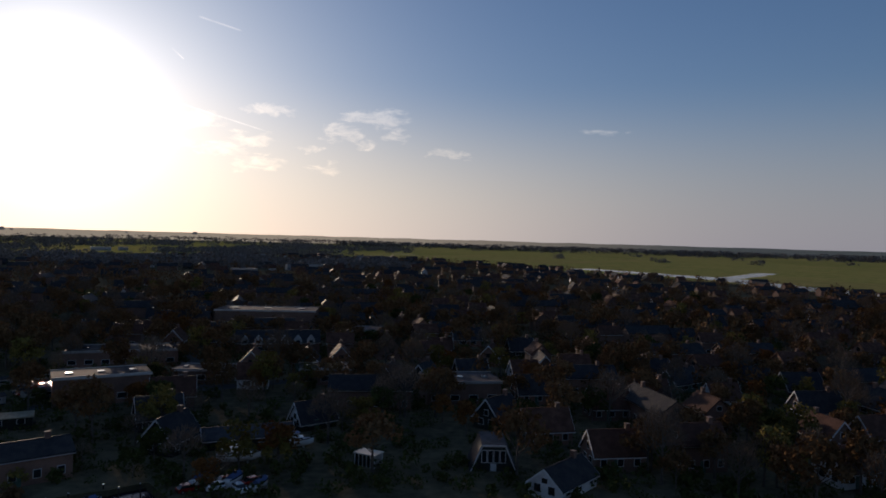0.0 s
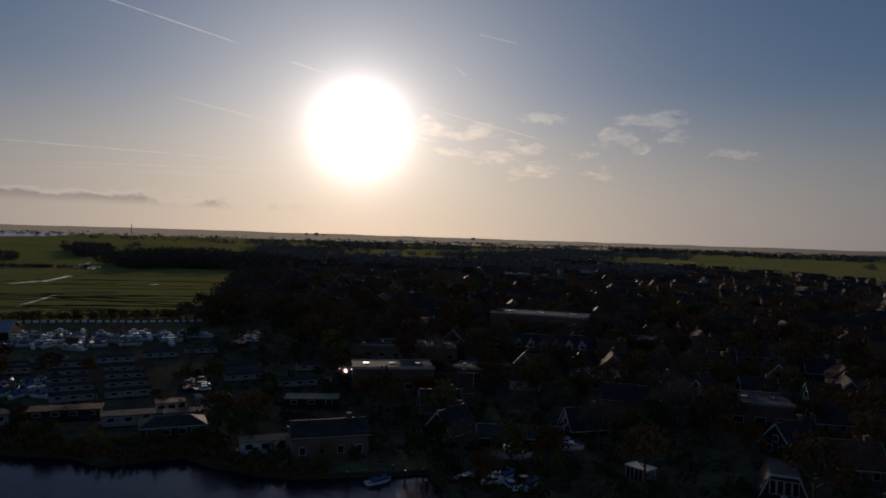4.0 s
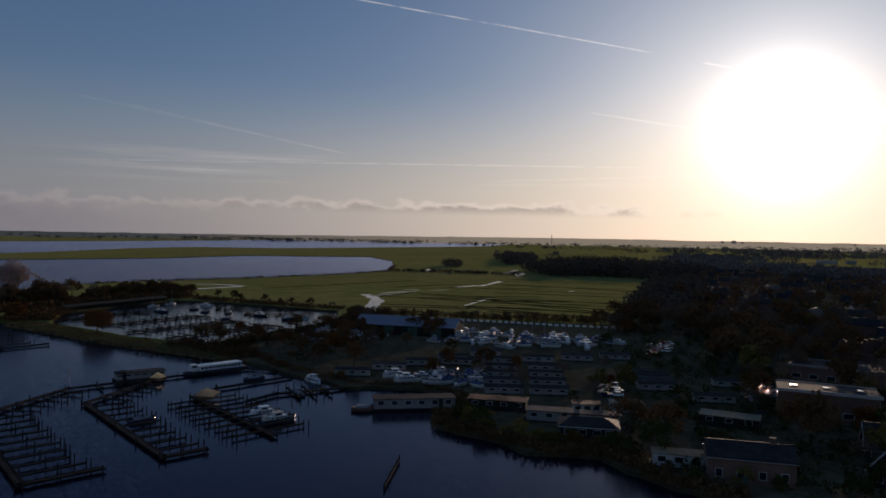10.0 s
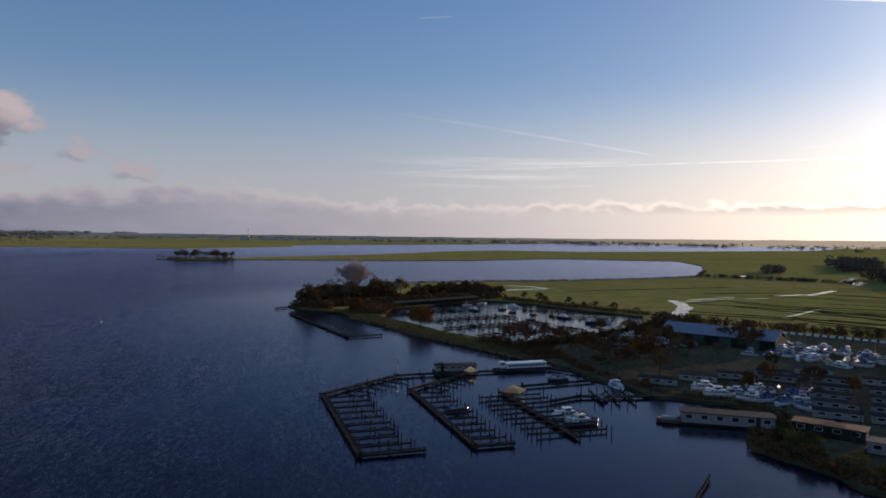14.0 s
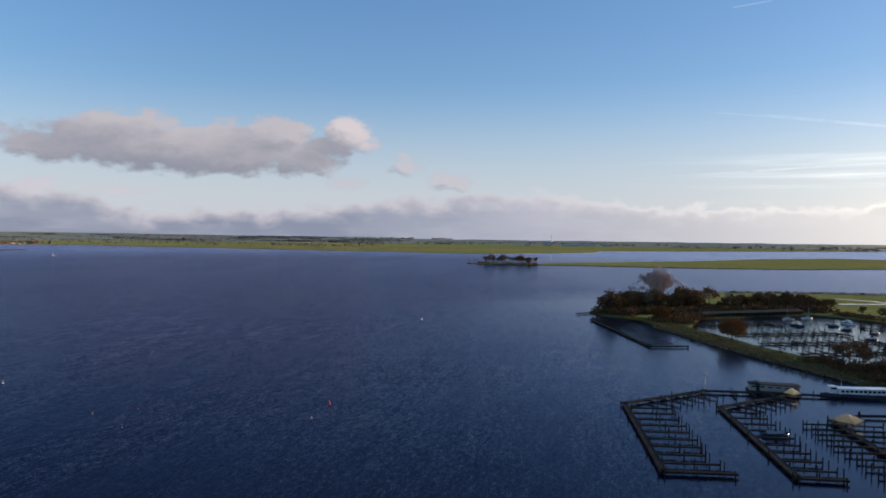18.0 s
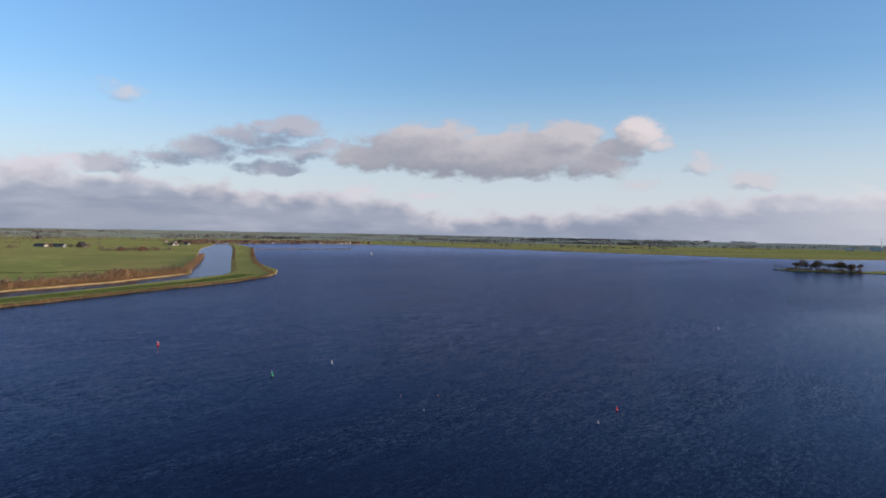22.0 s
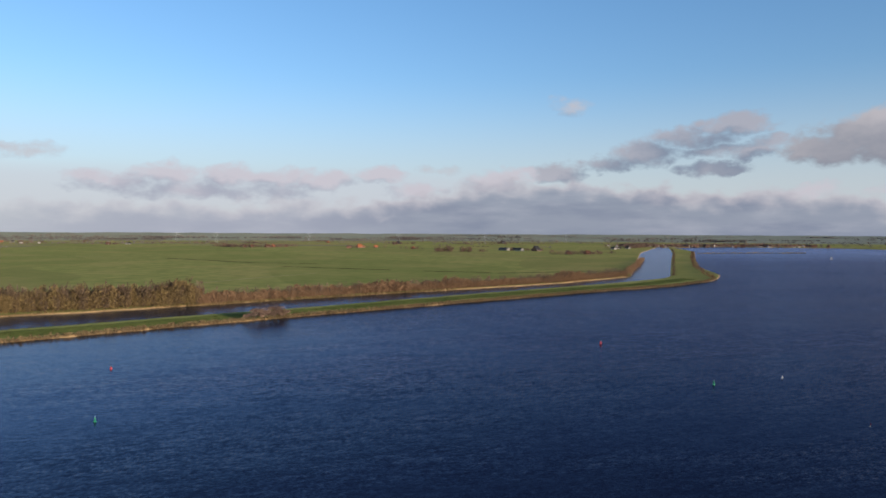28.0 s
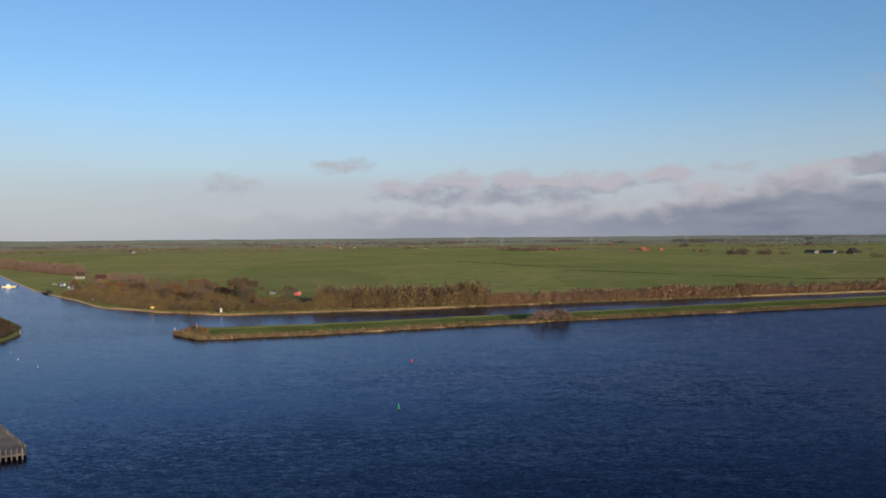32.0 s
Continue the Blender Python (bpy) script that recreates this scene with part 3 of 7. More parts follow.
# ---- kit of shapes ----
class Shape:
    """Collects boxes, tubes and lofts into one mesh."""

    def __init__(self):
        self.v, self.f = [], []

    def add(self, verts, faces):
        k = len(self.v)
        self.v += [tuple(p) for p in verts]
        self.f += [tuple(i + k for i in f) for f in faces]
        return self

    def box(self, x0, x1, y0, y1, z0, z1, taper=0.0):
        t = taper
        return self.add([(x0, y0, z0), (x1, y0, z0), (x1, y1, z0), (x0, y1, z0), (x0 + t, y0 + t, z1), (x1 - t, y0 + t, z1), (x1 - t, y1 - t, z1), (x0 + t, y1 - t, z1)],
                        [(3, 2, 1, 0), (4, 5, 6, 7), (0, 1, 5, 4), (1, 2, 6, 5), (2, 3, 7, 6), (3, 0, 4, 7)])

    def tube(self, a, b, r0, r1=None, n=6):
        a, b = Vector(a), Vector(b)
        r1 = r0 if r1 is None else r1
        q = (b - a).to_track_quat("Z", "Y")
        ring0 = [a + q @ Vector((math.cos(i * math.tau / n) * r0, math.sin(i * math.tau / n) * r0, 0)) for i in range(n)]
        ring1 = [b + q @ Vector((math.cos(i * math.tau / n) * r1, math.sin(i * math.tau / n) * r1, 0)) for i in range(n)]
        return self.add(ring0 + ring1, [(i, (i + 1) % n, n + (i + 1) % n, n + i) for i in range(n)] + [tuple(range(n))[::-1], tuple(range(n, 2 * n))])

    def beam(self, a, b, wide, high, z):
        """A level beam from a to b in plan, its top at z."""
        a, b = Vector(a), Vector(b)
        d = (b - a).normalized()
        s = Vector((-d.y, d.x)) * wide / 2
        c = [a - s, b - s, b + s, a + s]
        return self.add([(p.x, p.y, z - high) for p in c] + [(p.x, p.y, z) for p in c], [(3, 2, 1, 0), (4, 5, 6, 7), (0, 1, 5, 4), (1, 2, 6, 5), (2, 3, 7, 6), (3, 0, 4, 7)])

    def loft(self, rings, caps=True):
        n = len(rings[0])
        faces = []
        for k in range(len(rings) - 1):
            faces += [(k * n + i, k * n + (i + 1) % n, (k + 1) * n + (i + 1) % n, (k + 1) * n + i) for i in range(n)]
        if caps:
            faces += [tuple(range(n))[::-1], tuple(range((len(rings) - 1) * n, len(rings) * n))]
        return self.add([p for r in rings for p in r], faces)

    def gable(self, x0, x1, y0, y1, z0, z1, ridge):
        """A house body: walls up to the eaves and gables to the ridge, which runs along x."""
        ym = (y0 + y1) / 2
        return self.add([(x0, y0, z0), (x1, y0, z0), (x1, y1, z0), (x0, y1, z0), (x0, y0, z1), (x1, y0, z1), (x1, y1, z1), (x0, y1, z1), (x0, ym, ridge), (x1, ym, ridge)],
                        [(3, 2, 1, 0), (0, 1, 5, 4), (2, 3, 7, 6), (1, 2, 6, 9, 5), (3, 0, 4, 8, 7), (4, 5, 9, 8), (6, 7, 8, 9)])

    def slab(self, corners, thick):
        a, b, c, d = (Vector(p) for p in corners)
        n = (b - a).cross(d - a).normalized() * thick
        return self.add([a, b, c, d, a + n, b + n, c + n, d + n], [(3, 2, 1, 0), (4, 5, 6, 7), (0, 1, 5, 4), (1, 2, 6, 5), (2, 3, 7, 6), (3, 0, 4, 7)])


def part(name, shape, mat, parent, label="", smooth=False):
    return add_faces(name, shape.v, shape.f, mat, parent, label, smooth)


def thing(name, label, category, group=""):
    return tagged(new(name), label, category, group)


BUILT = {}


def put(key, build, m):
    """The first of a kind is built, the others are copies of it; m is its pose."""
    if key in BUILT:
        return copy_thing(BUILT[key], m)
    BUILT[key] = build()
    BUILT[key].matrix_basis = m
    return BUILT[key]


FLAT = {}


def flat_mesh(me):
    """Vertices, triangles of a mesh, kept for reuse."""
    if me.name not in FLAT:
        me.calc_loop_triangles()
        v = np.empty(len(me.vertices) * 3, np.float32)
        me.vertices.foreach_get("co", v)
        t = np.empty(len(me.loop_triangles) * 3, np.int32)
        me.loop_triangles.foreach_get("vertices", t)
        FLAT[me.name] = (v.reshape(-1, 3), t)
    return FLAT[me.name]


def bake(ob, poses, name, label, category):
    """Many far copies of a thing joined, one object for each of its materials."""
    bags = {}
    for o in ob.children_recursive:
        local = np.array(o.matrix_local)
        v, t = flat_mesh(o.data)
        v = v @ local[:3, :3].T + local[:3, 3]
        for m in poses:
            k = np.array(m)
            bags.setdefault(o.data.materials[0].name, []).append((v @ k[:3, :3].T + k[:3, 3])[t])
    for mat, tris in bags.items():
        tagged(mesh_of(name, np.concatenate(tris), bpy.data.materials[mat]), label, category, kind="stuff")


def mesh_of(name, v, mat, parent=None):
    """A mesh of separate triangles, three vertices each."""
    me = bpy.data.meshes.new(name)
    n = len(v) // 3
    me.vertices.add(len(v))
    me.vertices.foreach_set("co", v.astype(np.float32).ravel())
    me.loops.add(3 * n)
    me.loops.foreach_set("vertex_index", np.arange(3 * n, dtype=np.int32))
    me.polygons.add(n)
    me.polygons.foreach_set("loop_start", np.arange(0, 3 * n, 3, dtype=np.int32))
    me.materials.append(mat)
    me.update(calc_edges=True)
    ob = new(name, me)
    if parent:
        ob.parent = parent
    return ob


def plain(name, colour, rough=0.5, metal=0.0, grime=0.25, scale=1.5):
    dark = tuple(c * (1 - grime) for c in colour)
    return mottled(name, dark, colour, scale, 0.4, rough, 0.15, 0.02, 0.12, metal)


def build_glass(n, bsdf):
    bsdf.inputs["Base Color"].default_value = (0.012, 0.015, 0.018, 1)
    n.tree.links.new(n.m("MULTIPLY_ADD", n.noise(place(n), 3.0), 0.1, 0.04), bsdf.inputs["Roughness"])


GLASS = material("window_glass", build_glass)
WHITE = plain("white_paint", (0.46, 0.45, 0.44), 0.55)
PANEL = plain("pale_fence_board", (0.72, 0.70, 0.62), 0.6)
OFF_WHITE = plain("dull_white_paint", (0.25, 0.24, 0.225), 0.6, 0.0, 0.35)
CREAM = plain("cream_paint", (0.42, 0.38, 0.31), 0.55)
GELCOAT = plain("white_gelcoat", (0.62, 0.62, 0.61), 0.2, 0, 0.2)
NAVY = plain("navy_hull", (0.015, 0.025, 0.06), 0.25)
TARP_BLUE = plain("blue_tarpaulin", (0.03, 0.065, 0.17), 0.6)
TARP_GREY = plain("grey_tarpaulin", (0.20, 0.21, 0.22), 0.6)
TIMBER = mottled("weathered_timber", (0.018, 0.016, 0.015), (0.048, 0.042, 0.038), 3.0, 0.3, 0.9, 0.4, 0.02, 0.25, 0.0, 0.03)
PALE_TIMBER = mottled("sun_bleached_timber", (0.07, 0.063, 0.057), (0.15, 0.135, 0.12), 3.0, 0.3, 0.9, 0.4, 0.02, 0.25, 0.0, 0.05)
PILE_WOOD = mottled("dark_pile_wood", (0.014, 0.012, 0.011), (0.045, 0.038, 0.031), 3.0, 0.3, 0.9, 0.4, 0.02, 0.25, 0.0, 0.04)
STEEL = plain("galvanised_steel", (0.42, 0.43, 0.44), 0.35, 0.9)
RED_PAINT = plain("red_paint", (0.55, 0.03, 0.03), 0.4)
GREEN_PAINT = plain("green_paint", (0.02, 0.22, 0.12), 0.4)
YELLOW_PAINT = plain("yellow_paint", (0.72, 0.45, 0.03), 0.4)
def build_canvas(n, bsdf):
    weave = n.mix(n.noise(place(n), 3.0), (0.92, 0.80, 0.56, 1), (0.97, 0.90, 0.70, 1))
    n.tree.links.new(weave, bsdf.inputs["Base Color"])
    through_ = n.add("ShaderNodeBsdfTranslucent", [weave])
    blend = n.add("ShaderNodeMixShader", [0.9, bsdf.outputs[0], through_])
    n.tree.links.new(blend, n.tree.nodes["Material Output"].inputs[0])


CANVAS = material("sunlit_canvas", build_canvas, roughness=0.8)
BRICK = mottled("brown_brick", (0.095, 0.052, 0.038), (0.185, 0.098, 0.068), 5.0, 0.3, 0.9, 0.3, 0.02, 0.3)
PALE_BRICK = mottled("grey_render", (0.24, 0.22, 0.20), (0.38, 0.36, 0.33), 4.0, 0.3, 0.9, 0.2, 0.02, 0.3)
DARK_WOOD = mottled("tarred_boards", (0.014, 0.016, 0.014), (0.04, 0.042, 0.036), 4.0, 0.3, 0.9, 0.3, 0.02, 0.3, 0.0, 0.05)
GREEN_WOOD = mottled("green_boards", (0.02, 0.05, 0.035), (0.045, 0.085, 0.06), 4.0, 0.3, 0.7, 0.3, 0.02, 0.2)


def build_tiles(dark, light):
    def build(n, bsdf):
        where = at(n)
        courses = n.add("ShaderNodeTexWave", {"Vector": n.v("MULTIPLY", where, (0, 0.6, 1)), "Scale": 1.0, "Distortion": 0.3, "Detail": 1.0}, 1)
        pans = n.add("ShaderNodeTexWave", {"Vector": n.v("MULTIPLY", where, (1, 0, 0)), "Scale": 1.3, "Distortion": 0.2, "Detail": 1.0}, 1)
        moss = n.noise(place(n), 0.7, 5.0, 0.6)
        c = n.mix(n.span(moss, 0.35, 0.7), (*dark, 1), (*light, 1))
        c = n.mix(n.m("MULTIPLY", per_object(n), 0.5), c, (dark[0] * 0.6, dark[1] * 0.7, dark[2] * 0.8, 1))
        bsdf.inputs["Specular IOR Level"].default_value = 0.05
        n.tree.links.new(c, bsdf.inputs["Base Color"])
        bump(n, bsdf, n.m("ADD", courses, pans), 0.5, 0.06)
    return build


TILES_RED = material("red_brown_roof_tiles", build_tiles((0.068, 0.032, 0.022), (0.12, 0.058, 0.040)), roughness=0.75)
TILES_DARK = material("dark_glazed_roof_tiles", build_tiles((0.027, 0.026, 0.029), (0.048, 0.045, 0.043)), roughness=0.7)
TILES_ORANGE = material("orange_roof_tiles", build_tiles((0.26, 0.085, 0.04), (0.38, 0.14, 0.065)), roughness=0.7)
THATCH = mottled("old_thatch", (0.045, 0.036, 0.025), (0.085, 0.066, 0.045), 2.0, 0.3, 0.95, 0.5, 0.06, 0.25, 0.0, 0.0)
# Paler than FELT: low sun on the cabin's roof is put into the colour
PALE_FELT = mottled("pale_tan_felt", (0.16, 0.14, 0.10), (0.30, 0.27, 0.20), 1.5, 0.2, 0.95, 0.3, 0.02, 0.2, 0.0, 0.0)
FELT = mottled("roofing_felt", (0.030, 0.030, 0.033), (0.066, 0.065, 0.069), 0.6, 0.15, 0.85, 0.2, 0.02, 0.25, 0.0, 0.04)
SHEET_ROOF = plain("blue_grey_roof_sheets", (0.12, 0.145, 0.19), 0.5, 0.0, 0.2, 0.4)
# ---- harbour: piers, boats, buoys ----
DECK = 0.65


def pier(label, spine, wide, fingers, group="harbour piers"):
    """spine: the line of the walkway; fingers: (from, to, count, reach) with reach a plan vector."""
    ob = thing("pier", label, "pier", group)
    for a, b in zip(spine, spine[1:]):
        d = (Vector(b) - Vector(a)).normalized() * wide * 0.45
        part("walkway", Shape().beam(Vector(a) - d, Vector(b) + d, wide * 0.85, 0.22, DECK), TIMBER, ob)
        edge = Shape()
        for s in (-1, 1):
            o = Vector((-d.y, d.x)).normalized() * s * (wide * 0.425 + 0.05)
            edge.beam(Vector(a) - d + o, Vector(b) + d + o, 0.12, 0.36, DECK + 0.06)
        part("fender_beam", edge, PILE_WOOD, ob)
        n = max(2, round((Vector(b) - Vector(a)).length / 6))
        for i in range(n + 1):
            p = Vector(a).lerp(Vector(b), i / n) + Vector((-d.y, d.x)).normalized() * (wide / 2 + 0.2) * (1 if i % 2 else -1)
            part("post", Shape().tube((p.x, p.y, -1.5), (p.x, p.y, 1.35 + 0.25 * noise.noise((p.x, p.y, 0))), 0.15, 0.13), PILE_WOOD, ob)
    for a, b, count, reach in fingers:
        reach = Vector(reach)
        for i in range(count):
            p = Vector(a).lerp(Vector(b), (i + 0.5) / count)
            q = p + reach * (0.93 + 0.1 * noise.noise((p.x, p.y, 5)))
            part("finger", Shape().beam(p, q, 0.5, 0.28, 0.74), TIMBER, ob)
            for k in (0.55, 1.0):
                e = p.lerp(q, k)
                part("post", Shape().tube((e.x, e.y, -1.5), (e.x, e.y, 1.5 + 0.3 * noise.noise((e.x, e.y, 9))), 0.14, 0.12), PILE_WOOD, ob)
            h = p.lerp(q, 1.0) + (Vector(b) - Vector(a)).normalized() * (Vector(b) - Vector(a)).length / count * 0.5
            part("mooring_post", Shape().tube((h.x, h.y, -1.5), (h.x, h.y, 1.9 + 0.3 * noise.noise((h.x, h.y, 4))), 0.13, 0.11), PILE_WOOD, ob)
    return ob


pier("long dark timber pier with empty berths along one side", [(-173, 4), (-124.2, 9.5), (-126, 21)], 1.25, [((-171, 4.8), (-126, 10), 9, (-1.6, 9.8))])
pier("timber walkway curving to the shore behind the berths", [(-173, 4), (-193.4, 24.7), (-195.5, 45), (-197, 71), (-190, 77)], 1.3, [((-176, 8), (-192, 24), 5, (4.5, 4.5)), ((-194, 29), (-195, 43), 3, (5.5, 0.4))])
pier("dark timber pier with empty berths and one moored sloop", [(-193, 44), (-175.3, 25.8), (-126.7, 31.1), (-127.5, 38.4)], 1.2, [((-173, 26.5), (-128, 31.4), 9, (-0.9, 7.6)), ((-192, 42), (-177, 28), 5, (4.6, 4.4))])
pier("timber pier with berths on both sides and moored cruisers", [(-180, 77), (-175.6, 56), (-169.3, 48), (-129.4, 52.1)], 1.2, [((-167, 48.7), (-131, 52.4), 9, (-1.0, 8.8)), ((-167, 47.6), (-131, 51.5), 9, (1.0, -7.2))])
pier("short timber pier ending in a crossbar near the shore", [(-160, 84), (-162.4, 66), (-159, 58)], 1.4, [((-160.5, 80), (-162, 68), 3, (-6.5, 0.8)), ((-160.5, 80), (-162, 68), 3, (6.5, -0.8))])
pier("outer timber pier with empty berths off the wooded point", [(-353, 19.5), (-346, -8), (-267.3, 15.3), (-271.9, 28.2)], 1.3, [((-340, -6.2), (-270, 14.4), 11, (-3.6, 11.0))])
pier("narrow landing stage at the wooded point", [(-372, -16), (-384, -2)], 1.6, [], "landing stages")
for a, b, n in (((-266, 65.5), (-286, 111), 9), ((-288.5, 56.5), (-307, 103), 9), ((-313, 52), (-331, 95), 8), ((-339, 38.5), (-358, 74), 6), ((-314, 141), (-328, 117), 4), ((-340, 149), (-354, 112), 5)):
    a, b = Vector(a), Vector(b)
    d = (b - a).normalized()
    s = Vector((-d.y, d.x))
    pier("timber pier with small berths in the inner basin", [a, b, b - s * 9], 1.5, [(a + d * 3, b, n, s * 7.5), (a + d * 3, b, n, s * -7.5)], "basin piers")

# row of posts standing in the water
posts = thing("mooring_post_row", "row of leaning dark mooring posts in open water", "posts")
for i in range(9):
    x, y = -104.4 + i * 1.28, 65.3 - i * 1.14
    part("post", Shape().tube((x, y, -1), (x + 0.1, y, 1.0 + 0.9 * abs(noise.noise((x, y, 0)))), 0.14, 0.12), PILE_WOOD, posts)
part("rail", Shape().beam((-104, 65), (-94, 56.2), 0.3, 0.2, 0.55), PILE_WOOD, posts)


def hull_rings(length, beam, depth, free, bow=0.16):
    rings = []
    for k in range(9):
        u = k / 8
        x = -length / 2 + length * u
        half = beam / 2 * (0.82 + 0.18 * min(1, u * 3)) * (1 - max(0, (u - 0.55) / 0.45) ** 2.2) + 0.03
        rise = free * (1 + bow * 3 * max(0, u - 0.4))
        keel = -depth * (1 - max(0, (u - 0.7) / 0.3) ** 2)
        rings.append([(x, -half, rise), (x, -half * 0.92, rise * 0.4), (x, -half * 0.6, keel * 0.6), (x, 0, keel), (x, half * 0.6, keel * 0.6), (x, half * 0.92, rise * 0.4), (x, half, rise)])
    return rings


def boat(kind, length, hull_mat, top_mat, name="motor_cruiser", label=""):
    def build():
        ob = thing(name, label, "boat", "boats")
        beam = length * (0.31 if kind != "sail" else 0.28)
        free = 0.42 + length * 0.05
        part("hull", Shape().loft(hull_rings(length, beam, 0.55, free)), hull_mat, ob, "", True)
        rings = hull_rings(length, beam + 0.12, 0, free + 0.05)
        for i in (0, 6):
            path = [r[i] for r in rings]
            part("rubbing_strake", Shape().loft([[(x, y - 0.06, z - 0.07), (x, y + 0.06, z - 0.07), (x, y + 0.06, z + 0.07), (x, y - 0.06, z + 0.07)] for x, y, z in path]), TIMBER, ob)
        if kind == "cruiser":
            c = Shape().box(-length * 0.30, length * 0.22, -beam * 0.36, beam * 0.36, free, free + 0.62, 0.14)
            part("cabin", c, GELCOAT, ob)
            part("wheelhouse", Shape().box(-length * 0.18, length * 0.08, -beam * 0.31, beam * 0.31, free + 0.62, free + 1.3, 0.16), GELCOAT, ob)
            part("roof", Shape().box(-length * 0.2, length * 0.1, -beam * 0.33, beam * 0.33, free + 1.32, free + 1.40, 0.05), top_mat, ob)
            for s in (-1, 1):
                for i in range(4):
                    w = Shape()
                    x = -length * 0.26 + i * length * 0.115
                    y0, y1 = sorted((s * beam * 0.335, s * (beam * 0.36 + 0.01)))
                    w.box(x, x + length * 0.08, y0 - 0.02, y1 + 0.0, free + 0.2, free + 0.45)
                    part("window", w, GLASS, ob)
            w = Shape().box(length * 0.045, length * 0.07, -beam * 0.25, beam * 0.25, free + 0.75, free + 1.15)
            w.box(-length * 0.14, length * 0.03, -beam * 0.30, beam * 0.30, free + 0.78, free + 1.14)
            part("windscreen", w, GLASS, ob)
            part("aft_canopy", Shape().box(-length * 0.45, -length * 0.31, -beam * 0.34, beam * 0.34, free, free + 0.85, 0.2), top_mat, ob)
            g = Shape()
            for k in range(5):
                x = length * (0.2 + 0.065 * k)
                h = beam / 2 * (1 - max(0, (x / length - 0.05) / 0.45) ** 2.2)
                for s in (-1, 1):
                    g.tube((x, s * h * 0.9, free), (x, s * h * 0.9, free + 0.55), 0.025, n=4)
            part("bow_rail", g, STEEL, ob)
        elif kind == "sloop":
            part("deck", Shape().box(-length * 0.42, length * 0.34, -beam * 0.33, beam * 0.33, free - 0.25, free - 0.1), TIMBER, ob)
            part("cover", Shape().gable(-length * 0.3, length * 0.3, -beam * 0.42, beam * 0.42, free - 0.1, free + 0.12, free + 0.65), top_mat, ob)
            part("wheel_stand", Shape().box(-0.3, 0.3, -0.25, 0.25, free, free + 0.9, 0.05), TIMBER, ob)
        elif kind == "sail":
            part("coachroof", Shape().box(-length * 0.12, length * 0.24, -beam * 0.3, beam * 0.3, free, free + 0.5, 0.15), GELCOAT, ob)
            part("mast", Shape().tube((length * 0.08, 0, free), (length * 0.08, 0, free + length * 1.05), 0.07, 0.05), STEEL, ob)
            part("boom", Shape().tube((length * 0.08, 0, free + 1.2), (-length * 0.36, 0, free + 1.3), 0.11, 0.08), top_mat, ob)
            part("window", Shape().box(-length * 0.06, length * 0.18, -beam * 0.285, beam * 0.285, free + 0.15, free + 0.34), GLASS, ob)
        return ob
    return build


KINDS = [("cruiser", 7.4, GELCOAT, GELCOAT, "motor_cruiser", "white motor cruiser with a raised wheelhouse"), ("cruiser", 6.4, GELCOAT, TARP_BLUE, "motor_cruiser", "white motor cruiser under blue canopy"),
         ("cruiser", 8.0, NAVY, CREAM, "motor_cruiser", "navy-hulled motor cruiser with cream wheelhouse roof"), ("sloop", 5.6, NAVY, TARP_GREY, "open_sloop", "dark open sloop under grey cover"),
         ("sloop", 4.8, GELCOAT, TARP_BLUE, "open_sloop", "white open boat under blue tarpaulin"), ("sail", 6.6, GELCOAT, TARP_BLUE, "sailing_yacht", "white sailing yacht with bare mast"), ("sloop", 5.2, GELCOAT, TARP_GREY, "open_sloop", "white launch under grey tarpaulin")]


def float_boat(k, x, y, turn, z=-0.1):
    kind = KINDS[k]
    return put(("boat", k), boat(*kind), pose(x, y, z, 0, 0, turn))


for k, x, y, turn in ((3, -154.5, 33.5, 98), (0, -146.5, 57, 95), (2, -140.2, 57.6, 95), (3, -160.5, 71, 175), (6, -176, 82.0, 5), (0, -172.5, 80.6, 2), (3, -183, 68, 80), (6, -186.5, 70, 95)):
    float_boat(k, x, y, turn)
rng = random.Random(5)
for i, (x, y) in enumerate(((-384, 88), (-357, 86), (-360, 102), (-337, 112), (-321, 122), (-293, 86), (-299, 72), (-392, 99), (-303, 128), (-302, 136), (-372, 112), (-347, 104), (-316, 104), (-279, 104))):
    float_boat((5, 2, 3, 3, 2, 3, 6, 5, 2, 6, 0, 3, 3, 6)[i], x, y, rng.choice((120, 30, 28, 118, 300)) + rng.uniform(-8, 8))


def cradle_boat(k, x, y, turn, z=0.74):
    """A boat laid up ashore on two trestles."""
    ob = put(("shored", k), shored(k), pose(x, y, z, 0, 0, turn))
    return ob


def shored(k):
    def build():
        kind = list(KINDS[k])
        kind[5] = kind[5] + ", laid up ashore on trestles"
        ob = boat(*kind)()
        for c in ob.children:
            c.location.z = 0.7
        n = kind[1]
        for x in (-n * 0.25, n * 0.2):
            part("trestle", Shape().box(x - 0.12, x + 0.12, -n * 0.12, n * 0.12, 0, 0.55, 0.02).tube((x, -n * 0.13, 0), (x, -n * 0.15, 1.5), 0.05, n=4).tube((x, n * 0.13, 0), (x, n * 0.15, 1.5), 0.05, n=4), STEEL, ob)
        return ob
    return build


def quad_spots(corners, n, m, jitter, keep, rnd):
    a, b, c, d = (Vector(p) for p in corners)
    for i in range(n):
        for j in range(m):
            if rnd.random() < keep:
                p = a.lerp(b, (i + 0.5) / n).lerp(d.lerp(c, (i + 0.5) / n), (j + 0.5) / m)
                yield p.x + rnd.uniform(-jitter, jitter), p.y + rnd.uniform(-jitter, jitter)


